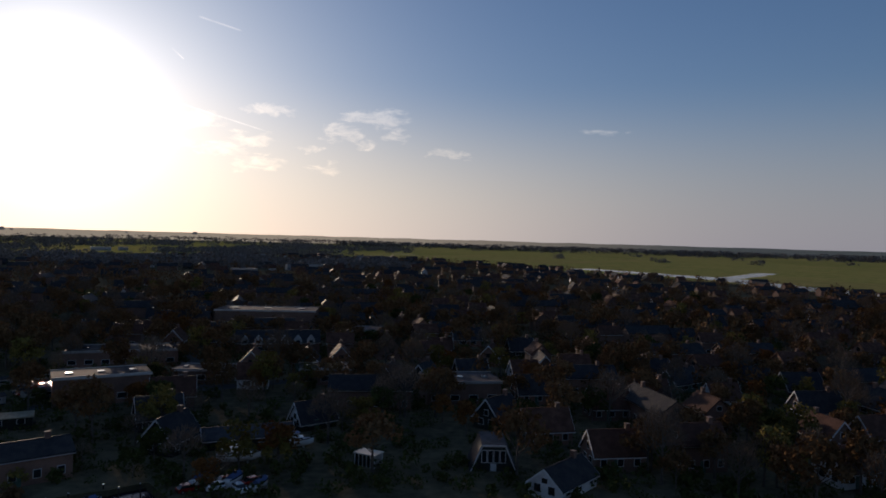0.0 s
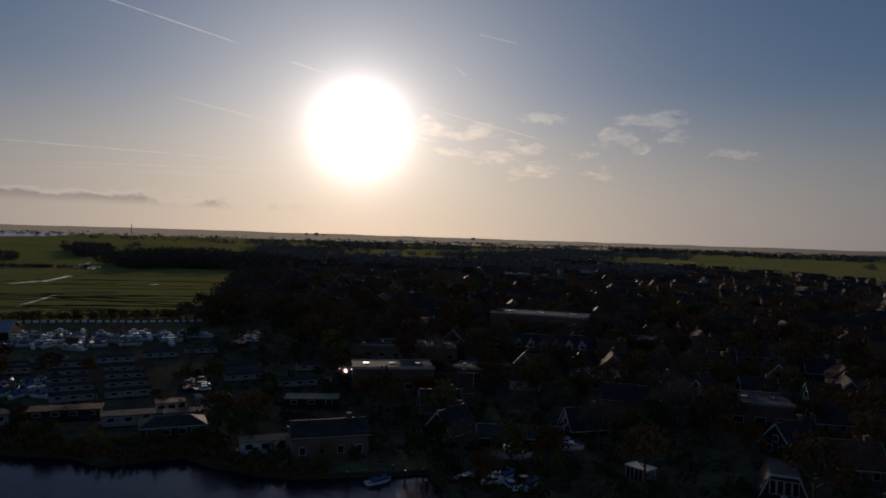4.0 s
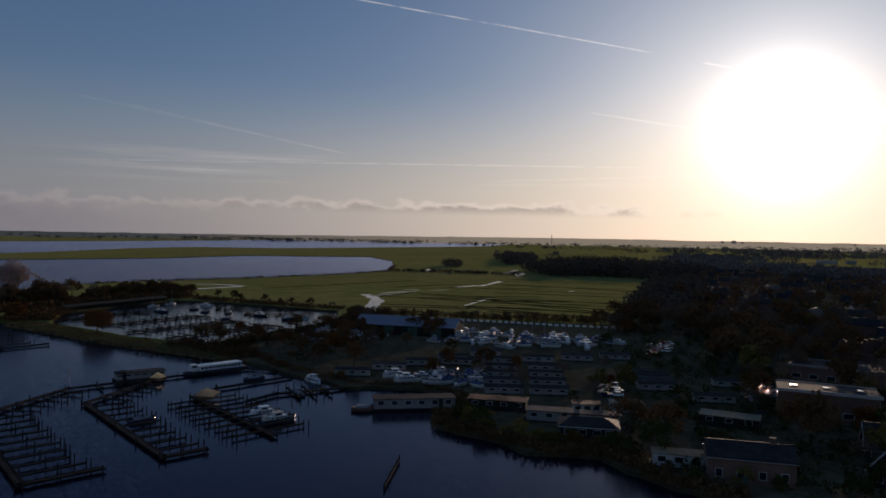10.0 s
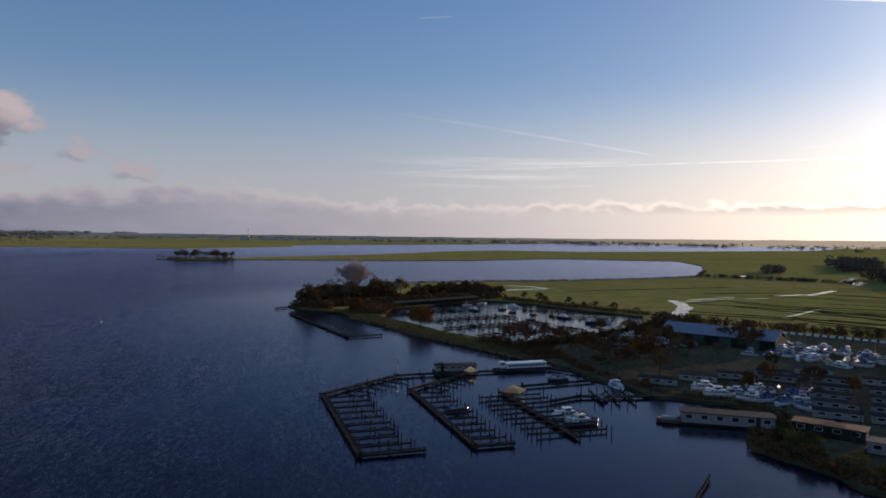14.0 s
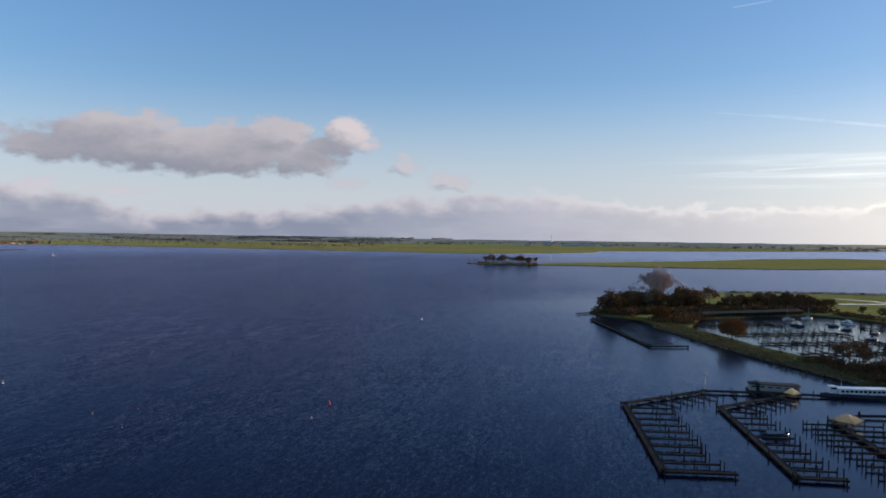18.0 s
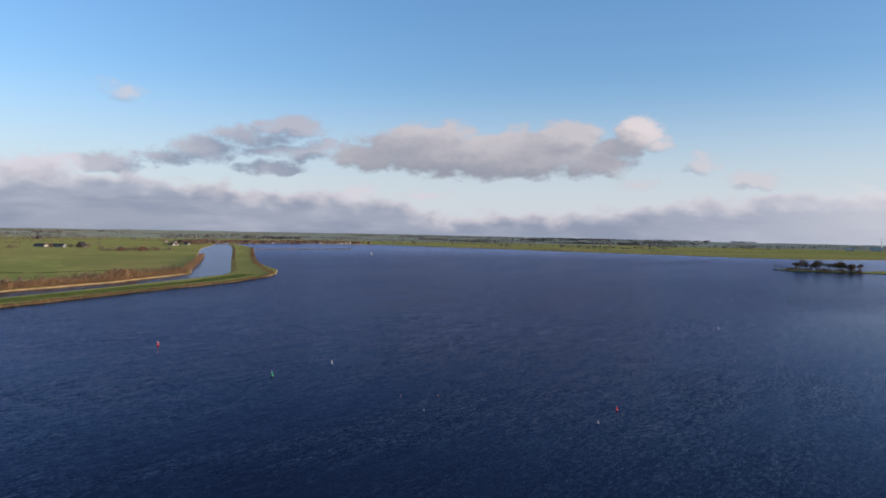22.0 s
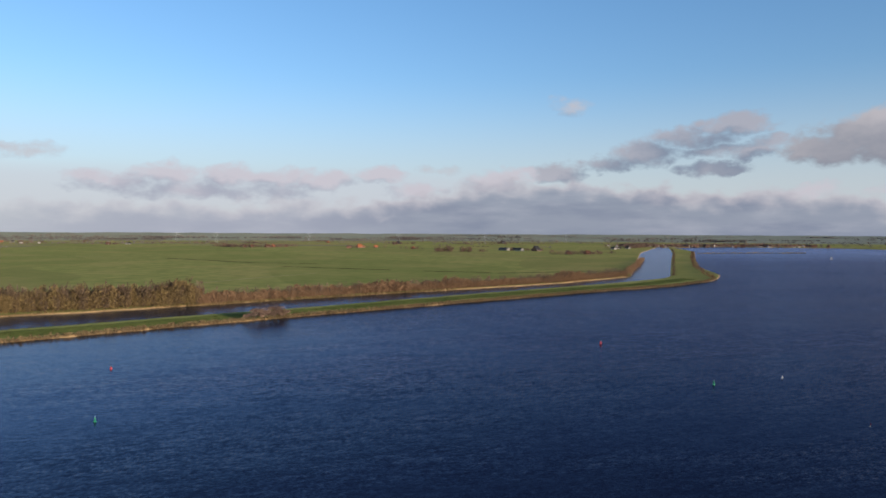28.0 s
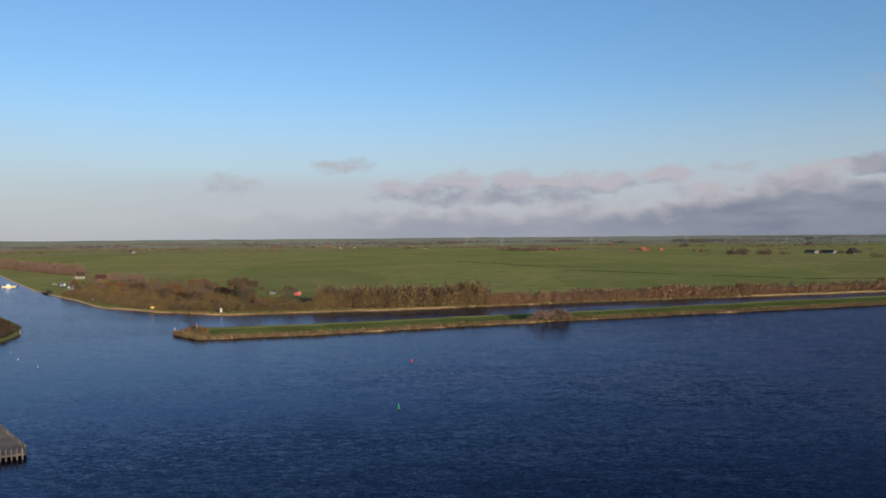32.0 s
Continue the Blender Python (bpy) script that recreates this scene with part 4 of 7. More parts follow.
for x, y in quad_spots([(-151, 103), (-139, 111), (-154, 127), (-164, 114)], 4, 5, 1.0, 0.95, rng):
    cradle_boat(rng.choice((0, 1, 4, 4, 6, 5)), x, y, rng.choice((35, 215, 120, 60)) + rng.uniform(-25, 25))
for x, y in ((-162, 100), (-155.5, 99.5)):
    cradle_boat(0, x, y, 65)
for x, y in quad_spots([(-205, 148), (-166, 182), (-182, 200), (-222, 166)], 13, 4, 2.0, 0.85, rng):
    cradle_boat(rng.choice((0, 1, 4, 4, 6, 6, 5)), x, y, rng.choice((130, 310, 45, 20)) + rng.uniform(-30, 30))
for x, y in quad_spots([(-245, 110), (-222, 126), (-232, 140), (-256, 124)], 5, 3, 1.0, 0.8, rng):
    cradle_boat(rng.choice((4, 6, 1)), x, y, rng.choice((50, 230, 140)) + rng.uniform(-12, 12))


yard_spots = list(quad_spots([(-232, 160), (-170, 206), (-182, 214), (-240, 170)], 17, 3, 2.2, 0.85, rng)) + list(quad_spots([(-214, 140), (-176, 170), (-184, 178), (-222, 150)], 11, 2, 2.0, 0.7, rng)) + list(quad_spots([(-248, 98), (-230, 106), (-232, 118), (-250, 112)], 5, 3, 1.6, 0.8, rng)) + list(quad_spots([(-160, 104), (-140, 116), (-146, 122), (-164, 112)], 6, 2, 1.6, 0.8, rng))
for k in (0, 4, 6, 1):
    if ("shored", k) in BUILT:
        bake(BUILT[("shored", k)], [pose(x, y, 0.74, 0, 0, rng.uniform(0, 360)) @ Matrix.Scale(rng.uniform(0.6, 0.9), 4) for x, y in yard_spots[(0, 4, 6, 1).index(k)::4]], "laid_up_boats", "white boats laid up close together in the boatyard", "boats")


def passenger_ship():
    ob = thing("passenger_ship", "long white passenger ship moored along the harbour arm", "ship")
    part("hull", Shape().loft(hull_rings(23, 4.6, 0.6, 1.1, 0.1)), NAVY, ob, "", True)
    part("saloon", Shape().box(-9.5, 6.5, -2.0, 2.0, 1.1, 3.0, 0.1), GELCOAT, ob)
    part("roof", Shape().box(-9.8, 6.9, -2.15, 2.15, 3.0, 3.14, 0.03), GELCOAT, ob)
    for s in (-1, 1):
        for i in range(11):
            x = -9.0 + i * 1.38
            part("window", Shape().box(x, x + 0.95, s * 2.0 - 0.06, s * 2.0 + 0.06, 1.75, 2.55), GLASS, ob)
    part("wheelhouse", Shape().box(6.6, 9.0, -1.5, 1.5, 1.2, 3.7, 0.15), GELCOAT, ob)
    part("wheelhouse_window", Shape().box(7.0, 8.85, -1.42, 1.42, 2.6, 3.3), GLASS, ob)
    part("mast", Shape().tube((5, 0, 3.1), (5, 0, 6.0), 0.06, 0.04), STEEL, ob)
    return ob


passenger_ship().matrix_basis = pose(-200.5, 62.8, -0.1, 0, 0, 270 + 8) @ Matrix.Diagonal((0.8, 0.75, 0.72, 1))


def houseboat(name, label, length, wide, high, walls, roof, windows=5):
    ob = thing(name, label, "houseboat")
    part("float", Shape().box(-length / 2 - 0.5, length / 2 + 0.5, -wide / 2 - 0.3, wide / 2 + 0.3, -0.6, 0.45), PILE_WOOD, ob)
    part("wall", Shape().box(-length / 2, length / 2, -wide / 2, wide / 2, 0.45, 0.45 + high), walls, ob)
    part("roof", Shape().box(-length / 2 - 0.3, length / 2 + 0.3, -wide / 2 - 0.3, wide / 2 + 0.3, 0.45 + high, 0.63 + high, 0.04), roof, ob)
    for s in (-1, 1):
        for i in range(windows):
            x = -length / 2 + (i + 0.5) * length / windows
            wdw = part("window", Shape().box(x - 0.75, x + 0.75, s * wide / 2 - 0.05, s * wide / 2 + 0.05, 1.25, 0.2 + high), WHITE, ob)
            part("pane", Shape().box(x - 0.65, x + 0.65, s * wide / 2 - 0.075, s * wide / 2 + 0.075, 1.33, 0.12 + high), GLASS, wdw)
    part("door", Shape().box(length * 0.3, length * 0.3 + 0.9, -wide / 2 - 0.06, wide / 2 + 0.06, 0.45, 2.5), DARK_WOOD, ob)
    return ob


houseboat("houseboat", "grey flat-roofed boathouse on the harbour arm", 12, 3.4, 1.6, PALE_BRICK, FELT, 6).matrix_basis = pose(-199.5, 42.5, 0, 0, 0, 268)
houseboat("houseboat", "long white houseboat with flat roof along the bank", 18.5, 4.4, 2.1, OFF_WHITE, FELT, 6).matrix_basis = pose(-135.2, 88.3, 0, 0, 0, 64)
houseboat("white_cabin", "small white flat-roofed houseboat at the bank", 8.4, 3.6, 2.1, WHITE, PALE_FELT, 3).matrix_basis = pose(-75.2, 104.2, 0.4, 0, 0, 42)
houseboat("boat_shed", "long low brown boat shed on the bank", 13, 4.5, 1.9, DARK_WOOD, TILES_RED, 4).matrix_basis = pose(-122.6, 103.0, 0.6, 0, 0, 42)
shelter = thing("boathouse", "long low tarred boathouse along the basin's edge", "boathouse")
part("wall", Shape().box(-32, 32, 0.6, 3.4, 0.4, 2.5), DARK_WOOD, shelter)
part("roof", Shape().slab([(-32.3, -0.6, 2.5), (32.3, -0.6, 2.5), (32.3, 3.7, 3.3), (-32.3, 3.7, 3.3)], 0.14), DARK_WOOD, shelter)
part("floor", Shape().box(-32, 32, -1.0, 0.6, 0.3, 0.5), TIMBER, shelter)
for i in range(23):
    part("post", Shape().tube((-31.8 + i * 2.9, -0.5, -1.2), (-31.8 + i * 2.9, -0.5, 2.5), 0.16), PILE_WOOD, shelter)
shelter.matrix_basis = pose(-389.5, 73.5, 0, 0, 0, 122)
barge = thing("work_barge", "small dark work barge with an orange hatch", "barge")
part("hull", Shape().loft(hull_rings(6, 2.4, 0.4, 0.8)), BRICK, barge, "", True)
part("hatch", Shape().box(-1.8, 1.0, -0.8, 0.8, 0.6, 1.3, 0.1), TARP_GREY, barge)
barge.matrix_basis = pose(-138.8, 77.4, 0, 0, 0, 64)

pavilion = thing("pavilion", "small square pavilion with a pale canvas roof on the pier", "pavilion")
part("floor", Shape().box(-2.6, 2.6, -2.6, 2.6, 0, 0.2), TIMBER, pavilion)
for x in (-2.1, 2.1):
    for y in (-2.1, 2.1):
        part("post", Shape().box(x - 0.1, x + 0.1, y - 0.1, y + 0.1, 0.2, 2.3), TIMBER, pavilion)
part("roof", Shape().add([(-3.1, -3.1, 1.7), (3.1, -3.1, 1.7), (3.1, 3.1, 1.7), (-3.1, 3.1, 1.7), (0, 0, 4.6)], [(0, 1, 4), (1, 2, 4), (2, 3, 4), (3, 0, 4)]), CANVAS, pavilion)
part("rail", Shape().box(-2.1, 2.1, -2.15, -2.05, 1.0, 1.1).box(-2.15, -2.05, -2.1, 2.1, 1.0, 1.1), TIMBER, pavilion)
pavilion.matrix_basis = pose(-166.5, 50.3, DECK + 0.002, 0, 0, 53) @ Matrix.Diagonal((0.84, 0.84, 0.5, 1))
small_roof = copy_thing(pavilion, pose(-192.5, 45.5, DECK + 0.004, 0, 0, 40))
small_roof.scale = (0.5, 0.5, 0.45)
tagged(small_roof, "tiny canvas shelter at the root of the pier")
lamp_mast = thing("harbour_light", "white harbour light on a mast at the bend", "light")
part("mast", Shape().tube((0, 0, 0), (0, 0, 4.6), 0.09, 0.06), STEEL, lamp_mast)
part("board", Shape().box(-0.06, 0.06, -0.5, 0.5, 3.6, 4.6), WHITE, lamp_mast)
lamp_mast.matrix_basis = pose(-193.6, 24.8, DECK, 0, 0, 30)


def buoy(mat, conical, label, size=1.0):
    def build():
        ob = thing("buoy", label, "buoy", "channel buoys")
        n = 10
        ring = lambda r, z: [(math.cos(i * math.tau / n) * r * size, math.sin(i * math.tau / n) * r * size, z * size) for i in range(n)]
        part("float", Shape().loft([ring(0.55, -0.5), ring(0.8, -0.1), ring(0.8, 0.25), ring(0.55, 0.5)]), mat, ob, "", True)
        part("tower", Shape().loft([ring(0.45, 0.5), ring(0.28, 1.7)] + ([ring(0.05, 2.4)] if conical else [ring(0.28, 2.1)])), mat, ob, "", True)
        part("lantern", Shape().tube((0, 0, 2.0 * size), (0, 0, 2.8 * size), 0.10 * size), STEEL, ob)
        return ob
    return build


for k, (x, y, mat, con, label, size) in enumerate(((-135.5, -222.5, RED_PAINT, False, "red can buoy on the lake", 1.0), (26.5, -223.2, RED_PAINT, False, "red can buoy on the lake", 0.8), (-154.4, -63.7, RED_PAINT, False, "red can buoy on the lake", 0.6),
                                                   (-127.6, -153, GREEN_PAINT, True, "green conical buoy on the lake", 1.0), (22.4, -162.3, GREEN_PAINT, True, "green conical buoy on the lake", 0.9),
                                                   (-151.5, -154, WHITE, True, "slim white marker buoy on the lake", 0.7), (-140.8, -62.3, WHITE, True, "slim white marker buoy on the lake", 0.5), (-324, -87, WHITE, True, "slim white marker buoy on the lake", 0.7), (-508, -90.6, DARK_WOOD, True, "small dark marker buoy on the lake", 1.2),
                                                   (-133, -111, RED_PAINT, False, "tiny red float on the lake", 0.25), (-138, -103.3, RED_PAINT, False, "tiny red float on the lake", 0.25), (-124.4, -96.9, WHITE, False, "tiny white float on the lake", 0.3), (-131.2, -109.6, WHITE, False, "tiny white float on the lake", 0.25),
                                                   (144, -211.5, WHITE, False, "small white float off the spit", 0.5), (159.7, -224.4, WHITE, False, "small white float off the spit", 0.5), (172, -238, WHITE, False, "small white float off the spit", 0.5), (190, -256, WHITE, False, "small white float off the spit", 0.5))):
    put(("buoy", label, size), buoy(mat, con, label, size * 0.52), pose(x, y, 0))

jetty = thing("jetty", "weathered timber jetty with railing posts on the lake", "jetty")
part("deck", Shape().add([(86, -122, 1.1), (87.5, -125, 1.1), (105, -141, 1.1), (130, -141, 1.1), (130, -112, 1.1), (96, -116, 1.1), (86, -122, 0.7), (87.5, -125, 0.7), (105, -141, 0.7), (130, -141, 0.7), (130, -112, 0.7), (96, -116, 0.7)],
                         [(0, 1, 2, 3, 4, 5), (11, 10, 9, 8, 7, 6)] + [(i, i + 6, (i + 1) % 6 + 6, (i + 1) % 6) for i in range(6)]), PALE_TIMBER, jetty)
for i in range(14):
    for a, b in (((86.3, -122), (96, -116.3)), ((87.6, -124.6), (105, -140.5))):
        p = Vector(a).lerp(Vector(b), i / 13)
        part("post", Shape().tube((p.x, p.y, -1.5), (p.x, p.y, 2.0), 0.16, 0.14), PALE_TIMBER, jetty)
boards = Shape()
for i in range(30):
    boards.beam((98 + i, -134 + 0.0 * i), (98 + i, -118), 0.55, 0.08, 1.14)
part("boards", boards, PALE_TIMBER, jetty)
# ---- village: houses, sheds, caravans, vehicles ----
def window(ob, x0, x1, y, z0, z1, along="x", frame_mat=WHITE):
    """A framed window let into a wall: frame and dark pane; along x at depth y, or along y at depth x."""
    def slot(a0, a1, d, b0, b1):
        return Shape().box(a0, a1, y - d, y + d, b0, b1) if along == "x" else Shape().box(y - d, y + d, a0, a1, b0, b1)
    f = part("window", slot(x0, x1, 0.06, z0, z1), frame_mat, ob)
    part("pane", slot(x0 + 0.1, x1 - 0.1, 0.08, z0 + 0.1, z1 - 0.1), GLASS, f)
    return f


def house(length, wide, eave, rise, walls, roof, label, verge=True, detail=2, chimney=True, name="house", gable_mat=None, group="village houses"):
    """ridge along x. detail 2: framed windows on all sides, 1: a few, 0: none."""
    def build():
        ob = thing(name, label, "house", group)
        x, y = length / 2, wide / 2
        part("wall", Shape().gable(-x, x, -y, y, -0.2, eave, eave + rise), walls, ob)
        slope = math.hypot(y, rise)
        k = (slope + 0.45) / slope
        for s in (-1, 1):
            e = (s * y * k, eave + rise - rise * k)
            c = [(-x - 0.35, e[0], e[1] + 0.05), (x + 0.35, e[0], e[1] + 0.05), (x + 0.35, 0, eave + rise + 0.05), (-x - 0.35, 0, eave + rise + 0.05)]
            part("roof", Shape().slab(c if s < 0 else c[::-1], 0.2), roof, ob)
            if detail:
                part("gutter", Shape().box(-x - 0.3, x + 0.3, e[0] - 0.09, e[0] + 0.09, e[1] - 0.1, e[1] + 0.04), WHITE if verge else STEEL, ob)
            if verge:
                for t in (-1, 1):
                    xx = t * (x + 0.38)
                    d = [(xx - 0.05, e[0], e[1] - 0.15), (xx - 0.05, e[0], e[1] + 0.28), (xx - 0.05, 0, eave + rise + 0.30), (xx - 0.05, 0, eave + rise - 0.1)]
                    part("bargeboard", Shape().add(d + [(p[0] + 0.1, p[1], p[2]) for p in d], [(0, 1, 2, 3), (7, 6, 5, 4), (0, 4, 5, 1), (1, 5, 6, 2), (2, 6, 7, 3), (3, 7, 4, 0)]), WHITE, ob)
        part("ridge", Shape().box(-x - 0.35, x + 0.35, -0.14, 0.14, eave + rise + 0.17, eave + rise + 0.32), roof, ob)
        if gable_mat:
            for t in (-1, 1):
                part("gable_boards", Shape().add([(t * (x + 0.03), -y * 0.98, eave), (t * (x + 0.03), y * 0.98, eave), (t * (x + 0.03), 0, eave + rise * 0.97)], [(0, 1, 2)]), gable_mat, ob)
        if chimney:
            cx = x * 0.55
            part("chimney", Shape().box(cx - 0.4, cx + 0.4, -0.35, 0.35, eave + rise - 0.6, eave + rise + 1.1).box(cx - 0.48, cx + 0.48, -0.43, 0.43, eave + rise + 1.1, eave + rise + 1.22), BRICK, ob)
        if detail == 2:
            for s in (-1, 1):
                n = max(2, round(length / 3.2))
                for i in range(n):
                    xx = -x + (i + 0.5) * length / n
                    window(ob, xx - 0.6, xx + 0.6, s * y, 0.9, min(2.3, eave - 0.2))
                for t in ((-1.6, -0.5), (0.5, 1.6)):
                    window(ob, t[0] * 1.2, t[1] * 1.2, s * x, 0.9, 2.3, "y")
                window(ob, -0.6, 0.6, s * x, eave + 0.4, eave + min(1.7, rise * 0.55), "y")
            part("door", Shape().box(-x * 0.15 - 0.5, -x * 0.15 + 0.5, -y - 0.06, -y + 0.06, 0, 2.1), GREEN_WOOD, ob)
        elif detail == 1:
            for s in (-1, 1):
                window(ob, -x * 0.6, -x * 0.1, s * y, 0.9, 2.2)
                window(ob, x * 0.2, x * 0.6, s * y, 0.9, 2.2)
                part("window", Shape().box(s * x - 0.06, s * x + 0.06, -0.7, 0.7, eave, eave + 1.2), GLASS, ob)
        return ob
    return build


HOUSES = [
    (9.2, 6.6, 2.8, 3.5, BRICK, TILES_RED, "brown brick house with red tiled roof and white bargeboards", True),
    (10.1, 7.0, 2.6, 3.9, BRICK, TILES_DARK, "brown brick house with steep dark tiled roof", True),
    (8.4, 6.1, 5.0, 2.7, BRICK, TILES_RED, "two-storey brick house with tiled saddle roof", False),
    (10.9, 6.6, 2.5, 3.4, GREEN_WOOD, TILES_DARK, "green timber house with white bargeboards and dark roof", True),
    (7.6, 5.7, 2.7, 3.4, WHITE, TILES_RED, "small white rendered house with red tiled roof", True),
    (18.5, 7.0, 4.8, 2.5, BRICK, TILES_DARK, "brick terrace with a long dark tiled roof", False),
    (8.4, 6.6, 2.5, 3.7, DARK_WOOD, TILES_DARK, "tarred timber house with white gable trim", True),
    (13.4, 9.0, 2.2, 4.7, BRICK, THATCH, "broad farmhouse with a deep thatched roof", False),
]
SPOTS_TAKEN = []


def free_spot(x, y, r):
    if any((x - a) ** 2 + (y - b) ** 2 < (r + c) ** 2 for a, b, c in SPOTS_TAKEN):
        return False
    SPOTS_TAKEN.append((x, y, r))
    return True


def place_house(k, x, y, turn, detail=2, group="village houses"):
    spec = HOUSES[k]
    SPOTS_TAKEN.append((x, y, spec[0] * 0.55))
    return put(("house", k, detail), house(*spec[:7], verge=spec[7], detail=detail), pose(x, y, 0.74, 0, 0, turn))


# houses nearest to the water, one by one
for k, x, y, turn in ((6, 12.6, 148, 50), (0, 21, 138, 12), (4, 69, 118, 20), (0, 16, 222, 78), (1, -13, 182, 80), (6, -4, 186, 70), (4, 68.6, 170, 10), (3, 65, 190, 35), (3, 86, 196, 150), (0, 31, 123.5, 10), (2, 46, 124, 12),
                      (0, 38, 158, 8), (5, 36, 182, 6), (2, 57, 148, 100), (0, 88, 140, 15), (1, 105, 165, 100), (5, 118, 190, 12), (3, 92, 222, 10), (2, 48, 225, 100), (6, -56, 140, 30), (6, -48, 126, 75), (0, -60, 158, 20), (2, -2, 215, 12), (0, -30, 212, 100), (1, 30, 205, 92),
                      (4, 52, 172, 5), (6, 84, 118, 60), (0, 120, 130, 30), (1, 140, 165, 80)):
    place_house(k, x, y, turn, 2 if math.hypot(x, y) < 168 else 1)


def dormer_row():
    """The long building with six pale gables in a row."""
    ob = house(27, 9, 3.6, 3.3, BRICK, TILES_DARK, "long dark-roofed hotel with a row of pale gables", verge=False, detail=1, chimney=True, name="hotel")()
    for i in range(6):
        x = -10.6 + i * 4.25
        g = part("gable", Shape().add([(x - 1.3, -4.85, 2.9), (x + 1.3, -4.85, 2.9), (x + 1.3, -4.85, 4.5), (x, -4.85, 5.9), (x - 1.3, -4.85, 4.5), (x - 1.3, -2.2, 2.9), (x + 1.3, -2.2, 2.9), (x + 1.3, -2.2, 4.5), (x, -2.2, 5.9), (x - 1.3, -2.2, 4.5)],
                                     [(0, 1, 2, 3, 4), (0, 5, 6, 1), (1, 6, 7, 2), (2, 7, 8, 3), (3, 8, 9, 4), (4, 9, 5, 0)]), PALE_BRICK, ob)
        part("pane", Shape().box(x - 0.6, x + 0.6, -4.9, -4.8, 3.2, 4.3), GLASS, g)
    return ob


dormer_row().matrix_basis = pose(-54.5, 235.4, 0.74, 0, 0, 13.6)
SPOTS_TAKEN.append((-54.5, 235.4, 16))


def flat_hall(length, wide, high, walls, label, lights=3):
    ob = thing("hall", label, "building")
    part("wall", Shape().box(-length / 2, length / 2, -wide / 2, wide / 2, -0.2, high), walls, ob)
    part("roof", Shape().box(-length / 2 - 0.2, length / 2 + 0.2, -wide / 2 - 0.2, wide / 2 + 0.2, high, high + 0.25), FELT, ob)
    part("parapet", Shape().box(-length / 2 - 0.3, length / 2 + 0.3, -wide / 2 - 0.3, -wide / 2 - 0.1, high - 0.2, high + 0.45).box(-length / 2 - 0.3, length / 2 + 0.3, wide / 2 + 0.1, wide / 2 + 0.3, high - 0.2, high + 0.45), PALE_BRICK, ob)
    for i in range(lights):
        x = -length / 2 + (i + 0.5) * length / lights
        part("skylight", Shape().box(x - length / lights * 0.12, x + length / lights * 0.12, -0.9, 0.9, high + 0.25, high + 0.5, 0.05), GLASS, ob)
    for i in range(max(3, int(length / 4))):
        x = -length / 2 + (i + 0.5) * length / max(3, int(length / 4))
        window(ob, x - 1.1, x + 1.1, -wide / 2, 1.0, min(2.4, high - 0.3))
    return ob


for x, y, turn, l, wd, h in ((-93, 206, 20, 30, 12, 4.5), (-78, 161.5, 30, 20, 10, 6.2), (-31, 188.5, 12, 13, 9, 4), (-72, 292, 5, 40, 16, 8), (-30, 268, 12, 24, 12, 4), (5, 172, 10, 18, 12, 5.2), (-62, 185, 5, 14, 8, 3.5)):
    SPOTS_TAKEN.append((x, y, l * 0.5))
    flat_hall(l, wd, h, BRICK, "flat-roofed brick hall with pale parapet and skylights").matrix_basis = pose(x, y, 0.74, 0, 0, turn)

# big boat shed and rows of holiday caravans
shed = thing("boat_hall", "large boat storage hall with blue-grey sheet roof", "building")
part("wall", Shape().gable(-25.5, 25.5, -10, 10, -0.2, 4.2, 7.2), DARK_WOOD, shed)
part("end_wall", Shape().add([(25.55, -9.9, 0), (25.55, 9.9, 0), (25.55, 9.9, 4.2), (25.55, 0, 7.1), (25.55, -9.9, 4.2)], [(0, 1, 2, 3, 4)]), TIMBER, shed)
for s in (-1, 1):
    c = [(-26, s * 10.6, 4.1), (26, s * 10.6, 4.1), (26, 0, 7.28), (-26, 0, 7.28)]
    part("roof", Shape().slab(c if s < 0 else c[::-1], 0.18), SHEET_ROOF, shed)
part("ridge", Shape().box(-26, 26, -0.3, 0.3, 7.38, 7.6), SHEET_ROOF, shed)
for i in range(4):
    part("door", Shape().box(-22 + i * 12, -17 + i * 12, -10.08, -9.95, 0, 3.8), GREEN_WOOD, shed)
shed.matrix_basis = pose(-236, 151.5, 0.74, 0, 0, 40) @ Matrix.Diagonal((0.8, 0.78, 0.88, 1))
for k in (-14, 0, 14):
    SPOTS_TAKEN.append((-236 + k * 0.77, 151.5 + k * 0.64, 10))


